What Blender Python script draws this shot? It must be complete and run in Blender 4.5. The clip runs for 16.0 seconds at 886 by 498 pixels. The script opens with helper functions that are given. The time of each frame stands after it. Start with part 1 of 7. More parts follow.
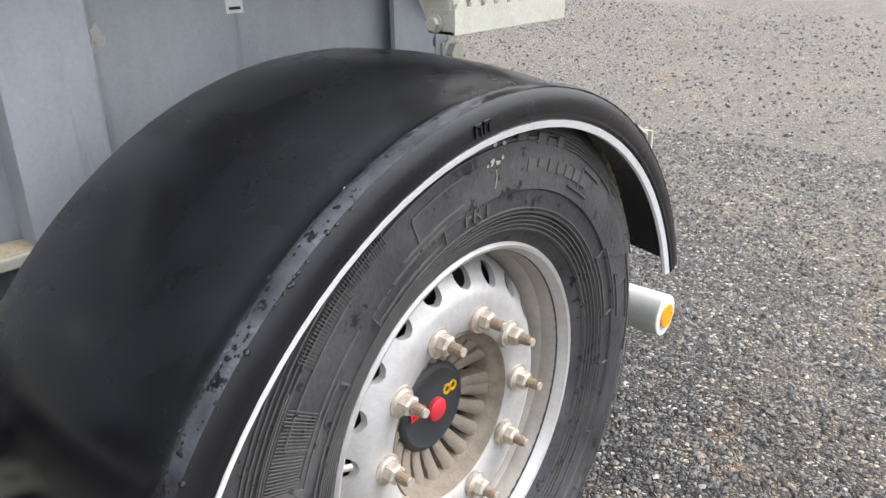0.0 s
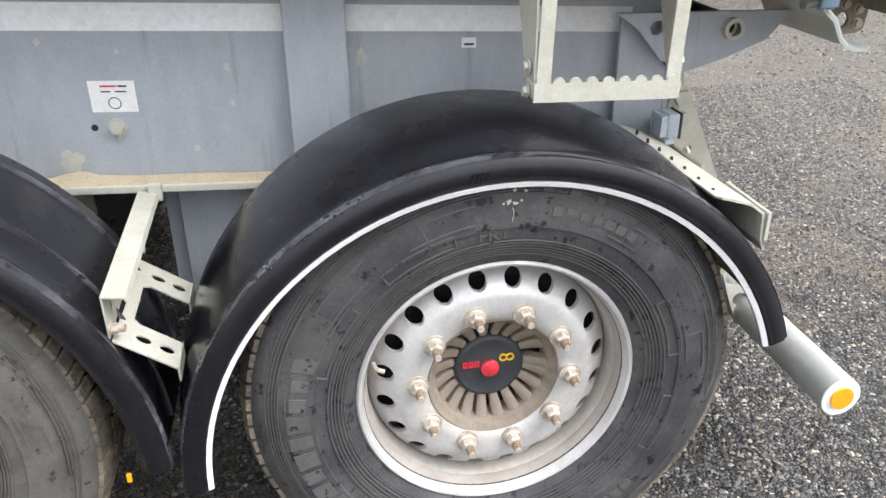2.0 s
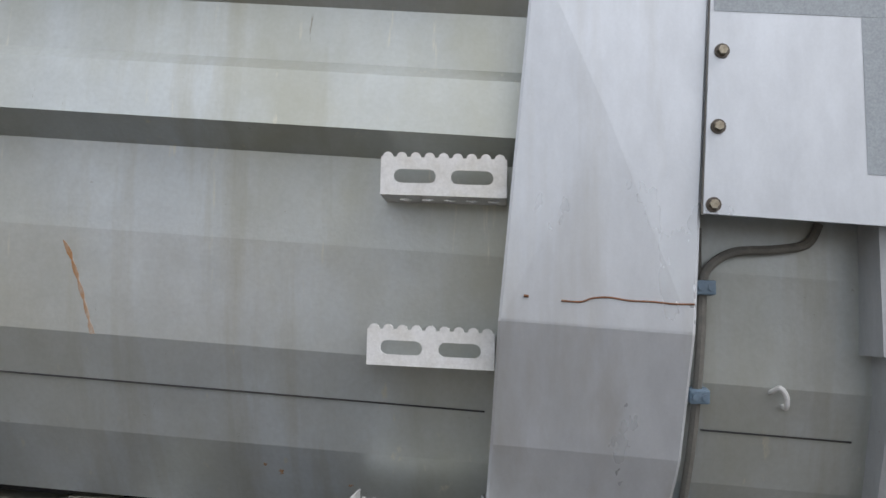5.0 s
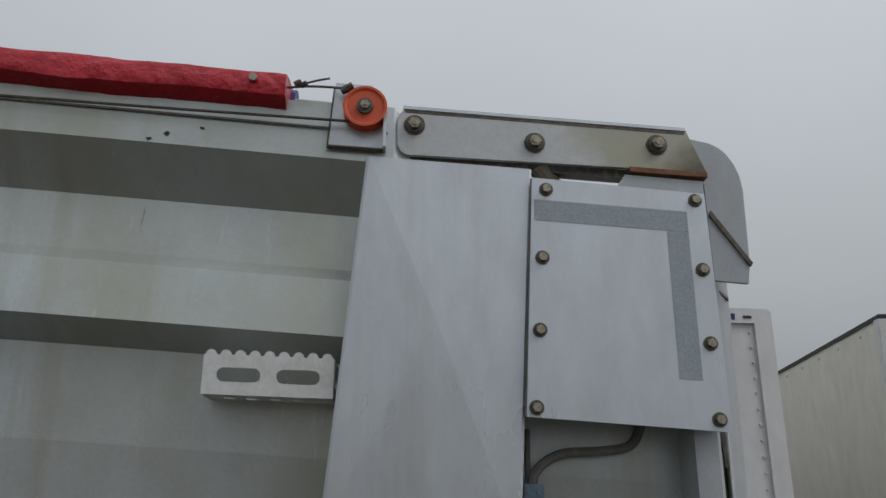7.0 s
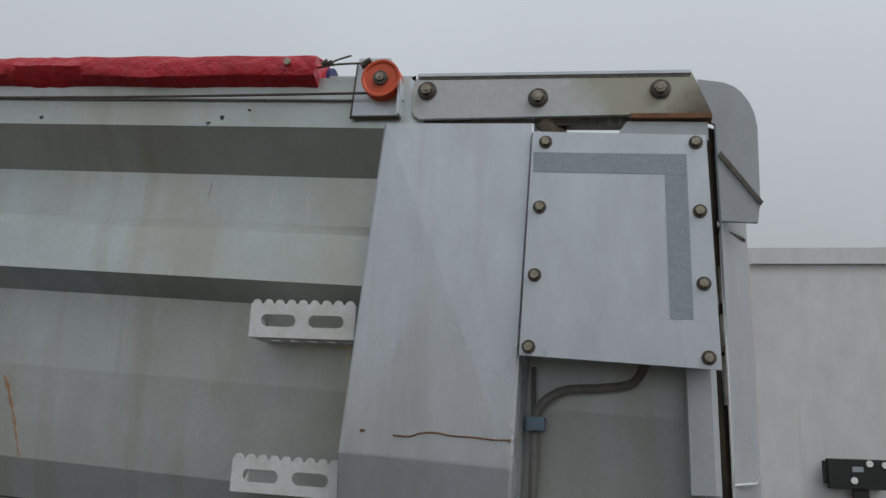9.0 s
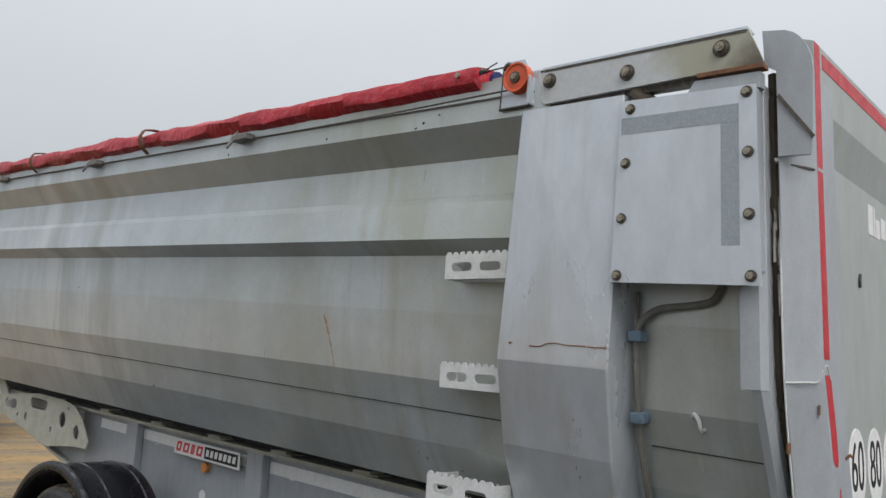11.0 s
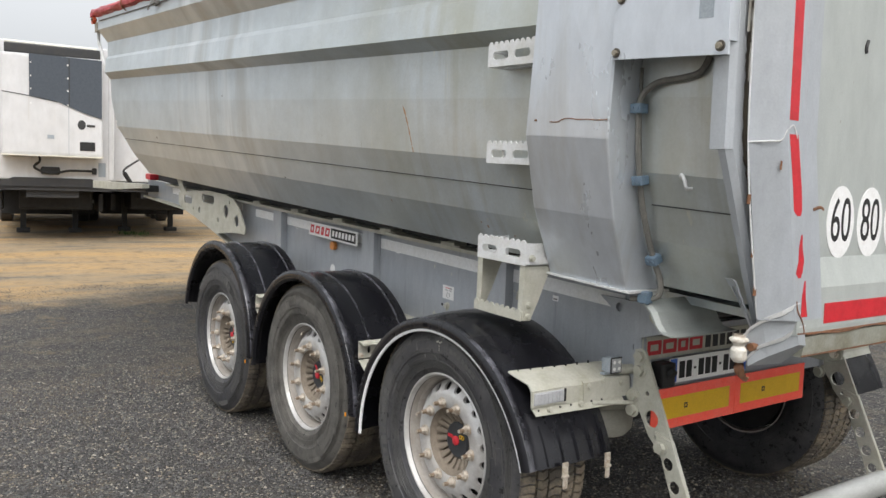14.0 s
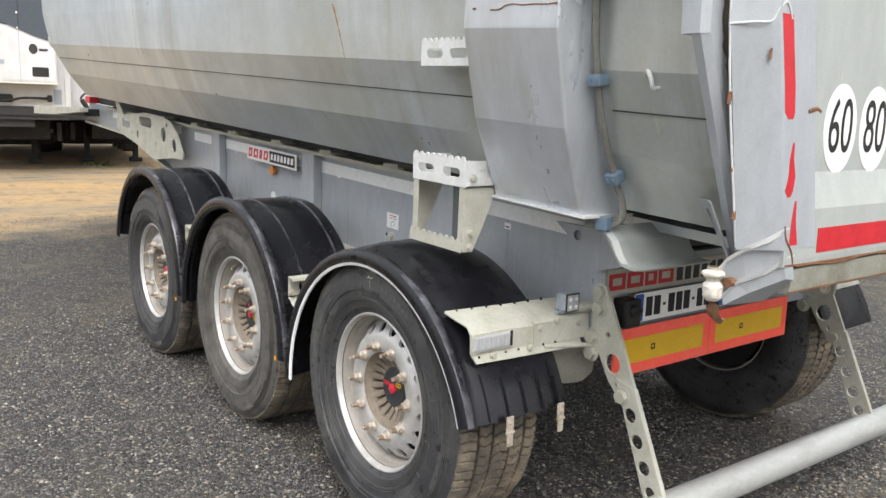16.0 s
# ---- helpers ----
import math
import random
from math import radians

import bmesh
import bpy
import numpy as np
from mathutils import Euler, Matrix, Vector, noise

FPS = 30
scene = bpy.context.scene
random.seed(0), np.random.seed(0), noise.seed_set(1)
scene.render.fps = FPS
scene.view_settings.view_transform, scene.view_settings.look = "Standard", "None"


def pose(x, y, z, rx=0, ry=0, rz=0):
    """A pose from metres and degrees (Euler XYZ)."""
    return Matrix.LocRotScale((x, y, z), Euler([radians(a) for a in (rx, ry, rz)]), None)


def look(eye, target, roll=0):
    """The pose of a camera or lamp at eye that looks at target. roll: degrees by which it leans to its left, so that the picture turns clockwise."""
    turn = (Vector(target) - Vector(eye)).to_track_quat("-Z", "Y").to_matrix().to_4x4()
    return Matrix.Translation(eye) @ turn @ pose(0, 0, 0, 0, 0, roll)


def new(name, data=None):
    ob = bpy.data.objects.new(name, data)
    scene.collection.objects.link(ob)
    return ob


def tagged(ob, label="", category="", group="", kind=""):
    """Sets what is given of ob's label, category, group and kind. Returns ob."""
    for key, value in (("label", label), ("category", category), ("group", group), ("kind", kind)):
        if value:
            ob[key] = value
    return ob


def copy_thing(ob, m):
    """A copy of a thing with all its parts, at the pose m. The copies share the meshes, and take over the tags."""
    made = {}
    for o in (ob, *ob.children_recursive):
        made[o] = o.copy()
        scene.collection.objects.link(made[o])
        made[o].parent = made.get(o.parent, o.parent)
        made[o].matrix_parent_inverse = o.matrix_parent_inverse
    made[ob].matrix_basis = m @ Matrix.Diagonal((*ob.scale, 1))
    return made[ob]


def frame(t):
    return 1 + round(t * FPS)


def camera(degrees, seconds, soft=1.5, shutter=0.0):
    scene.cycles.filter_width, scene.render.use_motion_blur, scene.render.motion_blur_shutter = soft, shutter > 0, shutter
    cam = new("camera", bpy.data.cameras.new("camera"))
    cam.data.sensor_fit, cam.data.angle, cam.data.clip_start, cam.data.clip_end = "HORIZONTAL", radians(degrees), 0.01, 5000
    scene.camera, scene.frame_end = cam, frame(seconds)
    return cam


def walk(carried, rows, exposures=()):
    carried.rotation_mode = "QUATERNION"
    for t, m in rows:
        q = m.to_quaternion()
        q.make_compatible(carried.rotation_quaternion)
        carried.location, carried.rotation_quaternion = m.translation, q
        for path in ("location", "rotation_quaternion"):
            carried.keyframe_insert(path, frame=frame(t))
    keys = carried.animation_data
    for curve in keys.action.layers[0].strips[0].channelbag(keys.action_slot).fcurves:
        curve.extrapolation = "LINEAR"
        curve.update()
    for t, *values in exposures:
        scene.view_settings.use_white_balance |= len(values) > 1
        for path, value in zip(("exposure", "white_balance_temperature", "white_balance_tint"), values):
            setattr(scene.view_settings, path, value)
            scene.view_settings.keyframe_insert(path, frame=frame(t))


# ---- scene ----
cam = camera(58.0, 16.0)
PATH = [
    (0, (-0.829, -0.636, 1.283), (0.583, 0.529, 0.477), -1.0),
    (0.5, (-0.811, -0.797, 1.378), (0.437, 0.518, 0.534), -1.0),
    (1, (-0.681, -0.958, 1.375), (0.329, 0.531, 0.502), -0.3),
    (1.5, (-0.58, -1.168, 1.416), (0.085, 0.482, 0.505), 0.0),
    (2, (-0.377, -1.324, 1.538), (-0.032, 0.427, 0.636), -0.3),
    (2.5, (-0.082, -1.434, 1.573), (0.033, 0.396, 0.775), -0.3),
    (3, (0.142, -1.561, 1.629), (0.064, 0.343, 1.021), -0.8),
    (3.5, (0.288, -1.624, 1.68), (0.147, 0.333, 1.297), 0.1),
    (4, (0.359, -1.64, 1.708), (0.201, 0.346, 1.538), 0.7),
    (4.5, (0.396, -1.667, 1.729), (0.233, 0.326, 1.77), 0.9),
    (5, (0.435, -1.679, 1.767), (0.269, 0.301, 1.986), 1.0),
    (5.2, (0.45, -1.681, 1.785), (0.284, 0.293, 2.059), 0.9),
    (7.3, (0.59, -1.68, 1.85), (0.728, 0.206, 2.501), 0.1),
    (7.5, (0.606, -1.71, 1.832), (0.755, 0.171, 2.496), 0.1),
    (8, (0.682, -1.823, 1.83), (0.823, 0.059, 2.491), 0.1),
    (8.5, (0.81, -1.86, 1.835), (0.699, 0.054, 2.404), 1.5),
    (9, (1.063, -1.803, 1.808), (0.635, 0.086, 2.306), 2.0),
    (9.5, (1.309, -1.85, 1.778), (0.572, -0.047, 2.234), 2.5),
    (9.7, (1.408, -1.878, 1.774), (0.556, -0.123, 2.214), 2.7),
    (11.8, (2.312, -2.045, 1.686), (0.851, -0.703, 1.941), 2.7),
    (12, (2.356, -2.035, 1.681), (0.883, -0.7, 1.898), 2.4),
    (12.5, (2.504, -2.005, 1.653), (0.995, -0.696, 1.759), 2.1),
    (13, (2.601, -1.992, 1.633), (1.042, -0.739, 1.627), 2.0),
    (13.5, (2.645, -1.98, 1.625), (1.045, -0.785, 1.523), 1.9),
    (14, (2.674, -1.948, 1.617), (1.053, -0.787, 1.453), 1.9),
    (14.5, (2.703, -1.909, 1.615), (1.078, -0.762, 1.4), 1.8),
    (15, (2.706, -1.854, 1.599), (1.084, -0.711, 1.347), 1.7),
    (15.5, (2.598, -1.727, 1.547), (0.989, -0.575, 1.26), 1.5),
    (16, (2.404, -1.522, 1.547), (0.829, -0.336, 1.212), 1.6),
]
EXPOSURE = [(0.0, 1.37, 6350, 14), (1.0, 1.40, 6350, 14), (1.5, 1.38, 6350, 14), (2.0, 1.40, 6350, 14), (2.6, 1.40, 6350, 14), (3.0, 1.36, 6350, 15), (3.5, 1.20, 6400, 15), (4.0, 0.90, 6400, 15), (4.5, 0.60, 6400, 15), (5.0, 0.35, 6400, 15), (7.3, -0.71, 6350, 10), (8.5, -0.65, 6350, 10), (9.0, -0.53, 6350, 10), (9.7, -0.39, 6350, 10), (11.8, 0.09, 6500, 12), (12.5, 0.20, 6550, 12), (13.0, 0.30, 6550, 12), (14.0, 0.49, 6550, 12), (15.0, 0.61, 6550, 12), (15.5, 0.73, 6550, 12), (16.0, 0.85, 6550, 12)]
walk(cam, [(t, look(eye, target, roll)) for t, eye, target, roll in PATH], EXPOSURE)

# ---- world, sun, exposure ----
world = bpy.data.worlds.new("overcast_sky")
scene.world = world
world.use_nodes = True
wn, wl = world.node_tree.nodes, world.node_tree.links
wn.clear()
w_out = wn.new("ShaderNodeOutputWorld")
w_bg = wn.new("ShaderNodeBackground")
w_sky = wn.new("ShaderNodeTexSky")
w_sky.sky_type = "NISHITA"
w_sky.sun_disc = False
w_sky.sun_elevation = radians(48)
w_sky.sun_rotation = radians(107)
w_sky.dust_density = 6.0
w_sky.air_density = 1.0
w_sky.ozone_density = 2.0
w_hsv = wn.new("ShaderNodeHueSaturation")
w_hsv.inputs["Saturation"].default_value = 0.16
w_mix = wn.new("ShaderNodeMix")
w_mix.data_type = "RGBA"
w_mix.inputs["Factor"].default_value = 0.55
w_mix.inputs["B"].default_value = (6.3, 6.72, 6.95, 1)
w_tc = wn.new("ShaderNodeTexCoord")
w_noise = wn.new("ShaderNodeTexNoise")
w_noise.inputs["Scale"].default_value = 2.2
w_noise.inputs["Detail"].default_value = 4
w_ramp = wn.new("ShaderNodeMapRange")
w_ramp.inputs["To Min"].default_value = 0.9
w_ramp.inputs["To Max"].default_value = 1.1
w_mul = wn.new("ShaderNodeVectorMath")
w_mul.operation = "SCALE"
wl.new(w_sky.outputs["Color"], w_hsv.inputs["Color"])
wl.new(w_hsv.outputs["Color"], w_mix.inputs["A"])
wl.new(w_tc.outputs["Generated"], w_noise.inputs["Vector"])
wl.new(w_noise.outputs["Fac"], w_ramp.inputs["Value"])
wl.new(w_mix.outputs["Result"], w_mul.inputs[0])
w_xyz = wn.new("ShaderNodeSeparateXYZ")
wl.new(w_tc.outputs["Generated"], w_xyz.inputs["Vector"])
w_up = wn.new("ShaderNodeMapRange")      # an overcast sky is brightest overhead
w_up.inputs["To Min"].default_value = 0.56
w_up.inputs["To Max"].default_value = 1.8
wl.new(w_xyz.outputs["Z"], w_up.inputs["Value"])
w_both = wn.new("ShaderNodeMath")
w_both.operation = "MULTIPLY"
wl.new(w_ramp.outputs["Result"], w_both.inputs[0])
wl.new(w_up.outputs["Result"], w_both.inputs[1])
wl.new(w_both.outputs["Value"], w_mul.inputs["Scale"])
wl.new(w_mul.outputs["Vector"], w_bg.inputs["Color"])
wl.new(w_bg.outputs["Background"], w_out.inputs["Surface"])
w_bg.inputs["Strength"].default_value = 0.145

sun_data = bpy.data.lights.new("sun", "SUN")
sun_data.energy = 0.8
sun_data.angle = radians(25)
sun_data.color = (1.0, 0.97, 0.92)
sun = new("sun", sun_data)
sun.matrix_world = look((9, -7, 15), (0, 0, 0))


# ---- materials ----
def material(name):
    m = bpy.data.materials.new(name)
    m.use_nodes = True
    return m, m.node_tree.nodes, m.node_tree.links, m.node_tree.nodes["Principled BSDF"]


def surface(name, base, stain=None, amount=0.5, scale=3.0, stretch=(1, 1, 1), rough=0.5, rough2=None, metal=0.0,
            speck=None, speck_scale=60.0, speck_amount=0.12, bump=0.0, bump_scale=200.0, fine=0.06, spec=0.5, random=0.0, speck_soft=0.08):
    """Base colour with stains at a large scale, fine grain, specks, rough patches and relief."""
    m, n, l, b = material(name)
    tc = n.new("ShaderNodeTexCoord")
    mp = n.new("ShaderNodeMapping")
    mp.inputs["Scale"].default_value = stretch
    l.new(tc.outputs["Object"], mp.inputs["Vector"])
    big = n.new("ShaderNodeTexNoise")
    big.inputs["Scale"].default_value = scale
    big.inputs["Detail"].default_value = 6
    big.inputs["Roughness"].default_value = 0.62
    l.new(mp.outputs["Vector"], big.inputs["Vector"])
    ramp = n.new("ShaderNodeMapRange")
    ramp.inputs["From Min"].default_value = 0.42
    ramp.inputs["From Max"].default_value = 0.72
    ramp.inputs["To Max"].default_value = amount
    l.new(big.outputs["Fac"], ramp.inputs["Value"])
    mix = n.new("ShaderNodeMix")
    mix.data_type = "RGBA"
    mix.inputs["A"].default_value = (*base, 1)
    mix.inputs["B"].default_value = (*(stain or [c * 0.7 for c in base]), 1)
    l.new(ramp.outputs["Result"], mix.inputs["Factor"])
    grain = n.new("ShaderNodeTexNoise")
    grain.inputs["Scale"].default_value = bump_scale
    grain.inputs["Detail"].default_value = 3
    l.new(tc.outputs["Object"], grain.inputs["Vector"])
    gr = n.new("ShaderNodeMapRange")
    gr.inputs["To Min"].default_value = 1 - 2 * fine
    gr.inputs["To Max"].default_value = 1 + 2 * fine
    l.new(grain.outputs["Fac"], gr.inputs["Value"])
    mid = n.new("ShaderNodeTexNoise")
    mid.inputs["Scale"].default_value = scale * 7
    mid.inputs["Detail"].default_value = 5
    mid.inputs["Roughness"].default_value = 0.65
    l.new(mp.outputs["Vector"], mid.inputs["Vector"])
    md = n.new("ShaderNodeMapRange")
    md.inputs["From Min"].default_value = 0.3
    md.inputs["From Max"].default_value = 0.7
    md.inputs["To Min"].default_value = 0.92
    md.inputs["To Max"].default_value = 1.07
    l.new(mid.outputs["Fac"], md.inputs["Value"])
    both = n.new("ShaderNodeMath")
    both.operation = "MULTIPLY"
    l.new(gr.outputs["Result"], both.inputs[0])
    l.new(md.outputs["Result"], both.inputs[1])
    mul = n.new("ShaderNodeVectorMath")
    mul.operation = "SCALE"
    l.new(mix.outputs["Result"], mul.inputs[0])
    l.new(both.outputs["Value"], mul.inputs["Scale"])
    colour = mul.outputs["Vector"]
    if speck:
        sp = n.new("ShaderNodeTexNoise")
        sp.inputs["Scale"].default_value = speck_scale
        sp.inputs["Detail"].default_value = 5
        sp.inputs["Roughness"].default_value = 0.7
        l.new(tc.outputs["Object"], sp.inputs["Vector"])
        sr = n.new("ShaderNodeMapRange")
        sr.inputs["From Min"].default_value = 0.70 - speck_amount
        sr.inputs["From Max"].default_value = 0.70 - speck_amount + speck_soft
        l.new(sp.outputs["Fac"], sr.inputs["Value"])
        m2 = n.new("ShaderNodeMix")
        m2.data_type = "RGBA"
        m2.inputs["B"].default_value = (*speck, 1)
        l.new(sr.outputs["Result"], m2.inputs["Factor"])
        l.new(colour, m2.inputs["A"])
        colour = m2.outputs["Result"]
    if random:
        oi = n.new("ShaderNodeObjectInfo")
        rr = n.new("ShaderNodeMapRange")
        rr.inputs["To Min"].default_value = 1 - random
        rr.inputs["To Max"].default_value = 1 + random
        l.new(oi.outputs["Random"], rr.inputs["Value"])
        m3 = n.new("ShaderNodeVectorMath")
        m3.operation = "SCALE"
        l.new(colour, m3.inputs[0])
        l.new(rr.outputs["Result"], m3.inputs["Scale"])
        colour = m3.outputs["Vector"]
    l.new(colour, b.inputs["Base Color"])
    rr = n.new("ShaderNodeMapRange")
    rr.inputs["From Min"].default_value = 0.35
    rr.inputs["From Max"].default_value = 0.7
    rr.inputs["To Min"].default_value = rough
    rr.inputs["To Max"].default_value = rough2 if rough2 is not None else min(1, rough + 0.15)
    l.new(big.outputs["Fac"], rr.inputs["Value"])
    l.new(rr.outputs["Result"], b.inputs["Roughness"])
    b.inputs["Metallic"].default_value = metal
    b.inputs["Specular IOR Level"].default_value = spec
    if bump:
        bp = n.new("ShaderNodeBump")
        bp.inputs["Strength"].default_value = 1.0
        bp.inputs["Distance"].default_value = bump
        l.new(grain.outputs["Fac"], bp.inputs["Height"])
        l.new(bp.outputs["Normal"], b.inputs["Normal"])
    return m


def scratched(m, colour, scale=7.0, stretch=(14, 14, 0.9), lo=0.69, hi=0.73, most=0.6):
    """Thin broken scratches and runs over a paint."""
    n, l = m.node_tree.nodes, m.node_tree.links
    b = n["Principled BSDF"]
    was = b.inputs["Base Color"].links[0].from_socket
    tc = n.new("ShaderNodeTexCoord")
    mp = n.new("ShaderNodeMapping")
    mp.inputs["Scale"].default_value = stretch
    l.new(tc.outputs["Object"], mp.inputs["Vector"])
    t = n.new("ShaderNodeTexNoise")
    t.inputs["Scale"].default_value, t.inputs["Detail"].default_value, t.inputs["Roughness"].default_value = scale, 5, 0.6
    l.new(mp.outputs["Vector"], t.inputs["Vector"])
    r = n.new("ShaderNodeMapRange")
    r.inputs["From Min"].default_value, r.inputs["From Max"].default_value, r.inputs["To Max"].default_value = lo, hi, most
    l.new(t.outputs["Fac"], r.inputs["Value"])
    mx = n.new("ShaderNodeMix")
    mx.data_type = "RGBA"
    mx.inputs["B"].default_value = (*colour, 1)
    l.new(r.outputs["Result"], mx.inputs["Factor"])
    l.new(was, mx.inputs["A"])
    l.new(mx.outputs["Result"], b.inputs["Base Color"])
    return m


M_COVER = surface("light_grey_paint", (0.58, 0.615, 0.655), (0.485, 0.51, 0.53), 0.6, 1.6, (1.2, 1.2, 0.5), 0.27, 0.38, 0.45, (0.36, 0.36, 0.34), 60, -0.06, 0.0001, 150, 0.02)
M_COLUMN = surface("rain_streaked_grey_paint", (0.58, 0.615, 0.655), (0.485, 0.51, 0.53), 0.6, 1.6, (1.2, 1.2, 0.5), 0.27, 0.38, 0.45, (0.36, 0.36, 0.34), 60, -0.06, 0.0001, 150, 0.02)
scratched(M_COLUMN, (0.40, 0.395, 0.36), 1.6, (5, 5, 0.45), 0.50, 0.74, 0.5)
scratched(M_COLUMN, (0.20, 0.19, 0.17), 5.0, (9, 9, 0.9), 0.735, 0.76, 0.6)
scratched(M_COVER, (0.20, 0.19, 0.17), 5.0, (9, 9, 0.9), 0.735, 0.76, 0.6)
M_POST = surface("chipped_grey_paint", (0.37, 0.395, 0.42), (0.31, 0.325, 0.33), 0.6, 3.5, (1, 1, 0.4), 0.36, 0.5, 0.1, (0.16, 0.08, 0.04), 22, -0.015, 0.0004, 150, 0.04)
scratched(M_POST, (0.25, 0.17, 0.10), 4.0, (11, 11, 0.7), 0.69, 0.73, 0.5)
M_DOOR = surface("dull_grey_green_paint", (0.375, 0.40, 0.38), (0.32, 0.335, 0.31), 0.6, 2.0, (1, 1, 0.4), 0.4, 0.55, 0.1, (0.3, 0.29, 0.27), 40, 0.0, 0.0002)
scratched(M_DOOR, (0.55, 0.53, 0.46), 4.0, (10, 10, 2.0), 0.70, 0.74, 0.6)
scratched(M_DOOR, (0.20, 0.17, 0.13), 5.0, (14, 14, 2.5), 0.71, 0.74, 0.7)
M_CHASSIS = surface("blue_grey_chassis_paint", (0.335, 0.358, 0.385), (0.40, 0.415, 0.425), 0.7, 3.0, (1, 1, 0.35), 0.42, 0.6, 0.1,
                    (0.62, 0.60, 0.52), 30, -0.012, 0.0004, 160, 0.06)
scratched(M_CHASSIS, (0.21, 0.215, 0.22), 3.0, (9, 9, 0.6), 0.60, 0.72, 0.5)
scratched(M_CHASSIS, (0.58, 0.57, 0.52), 4.0, (10, 10, 0.8), 0.66, 0.74, 0.6)
M_STRIP = surface("dusty_white_band", (0.76, 0.77, 0.77), (0.60, 0.59, 0.54), 0.5, 8.0, (1, 1, 1), 0.5)
M_BEIGE = surface("dirty_primed_steel", (0.47, 0.465, 0.40), (0.36, 0.345, 0.27), 0.8, 9.0, (1, 1, 1), 0.5, 0.7, 0.1, (0.27, 0.24, 0.17), 50, -0.01, 0.0005)
M_STEP = surface("grey_white_paint", (0.63, 0.64, 0.64), (0.50, 0.49, 0.44), 0.6, 12, (1, 1, 1), 0.4, 0.55, 0.05, (0.26, 0.22, 0.16), 45, -0.03)
M_FENDER = surface("black_moulded_plastic", (0.006, 0.006, 0.008), (0.013, 0.013, 0.017), 0.6, 4, (1, 1, 1), 0.17, 0.40, 0.0, (0.030, 0.030, 0.036), 30, -0.02, 0.0001, 500, spec=0.45)
# pale patches paint the sky's reflection on the lip, and wear on the ribs
M_WORN_SHEEN = surface("worn_black_plastic_with_sheen", (0.018, 0.018, 0.022), (0.125, 0.125, 0.145), 1.0, 7, (1, 1, 1), 0.12, 0.32, 0.0, (0.008, 0.008, 0.009), 26, 0.10, 0.0002, 300, 0.1, 0.7, speck_soft=0.02)
M_TYRE = surface("worn_black_rubber", (0.038, 0.038, 0.042), (0.090, 0.087, 0.085), 1.0, 6, (1, 1, 1), 0.45, 0.7, 0.0, (0.006, 0.006, 0.007), 30, 0.11, 0.0014, 130, 0.16, speck_soft=0.02)
M_RELIEF = surface("scuffed_raised_rubber", (0.075, 0.074, 0.072), (0.12, 0.117, 0.11), 0.8, 14, (1, 1, 1), 0.6, 0.8, 0.0, (0.012, 0.012, 0.013), 38, 0.08, 0.0006, 160, 0.1, speck_soft=0.02)
M_TYRE_OLD = surface("dusty_grey_rubber", (0.115, 0.108, 0.096), (0.055, 0.052, 0.048), 0.9, 11, (1, 1, 1), 0.75, 0.9, 0.0, (0.025, 0.025, 0.025), 34, 0.07, 0.0010, 160, 0.10, speck_soft=0.02)
M_TREAD = surface("muddy_tread_rubber", (0.095, 0.082, 0.066), (0.27, 0.22, 0.155), 1.0, 9, (1, 1, 1), 0.8, 0.95, 0.0, (0.05, 0.045, 0.04), 45, 0.10, bump=0.004, bump_scale=110, fine=0.2)
M_RIM = surface("silver_wheel_paint", (0.56, 0.555, 0.545), (0.40, 0.37, 0.33), 0.8, 7, (1, 1, 1), 0.36, 0.55, 0.3, (0.24, 0.17, 0.11), 40, -0.02, 0.0004)
M_BARREL = surface("brake_dusted_silver", (0.36, 0.325, 0.285), (0.47, 0.44, 0.40), 0.9, 9, (1, 1, 1), 0.5, 0.7, 0.15, (0.20, 0.14, 0.09), 40, 0.0, 0.0006)
M_HUB = surface("dusty_cast_hub", (0.24, 0.20, 0.155), (0.14, 0.115, 0.085), 0.8, 30, (1, 1, 1), 0.75, 0.9, 0.1, None, bump=0.001)
M_NUT = surface("weathered_zinc", (0.58, 0.53, 0.46), (0.34, 0.24, 0.15), 0.9, 55, (1, 1, 1), 0.5, 0.7, 0.5, None, bump=0.0004)
M_STUD = surface("rusty_stud_steel", (0.33, 0.26, 0.19), (0.20, 0.125, 0.075), 0.9, 70, (1, 1, 1), 0.55, 0.75, 0.4, None, bump=0.0006)
M_RUST = surface("rusty_steel", (0.22, 0.105, 0.055), (0.10, 0.055, 0.035), 0.8, 40, (1, 1, 1), 0.8, 0.95, 0.2, None, bump=0.001)
M_RUSTMARK = surface("ochre_rust_mark", (0.32, 0.165, 0.065), (0.47, 0.46, 0.42), 1.0, 38, (1, 1, 0.6), 0.8, 0.9, 0.0, (0.20, 0.08, 0.03), 60, 0.06)
M_BOLT = surface("yellow_zinc_bolt", (0.36, 0.33, 0.26), (0.16, 0.12, 0.08), 0.9, 60, (1, 1, 1), 0.38, 0.55, 0.6)
# greased steel, and the painted shade under the link arm and post ledge
M_GREASE_SHADE = surface("dark_grease_and_shade", (0.07, 0.06, 0.05), (0.20, 0.18, 0.15), 0.7, 70, (1, 1, 1), 0.4, 0.6, 0.4)
M_BLACK = surface("matt_black", (0.012, 0.012, 0.012), None, 0.5, 8, rough=0.6)
# also colours the boxes added for shaded undersides and gaps
M_DARK = surface("dark_frame_and_filler", (0.024, 0.025, 0.027), (0.06, 0.055, 0.046), 0.6, 6, rough=0.6)
M_CAP = surface("slate_plastic", (0.028, 0.032, 0.038), (0.055, 0.055, 0.055), 0.7, 20, rough=0.45)
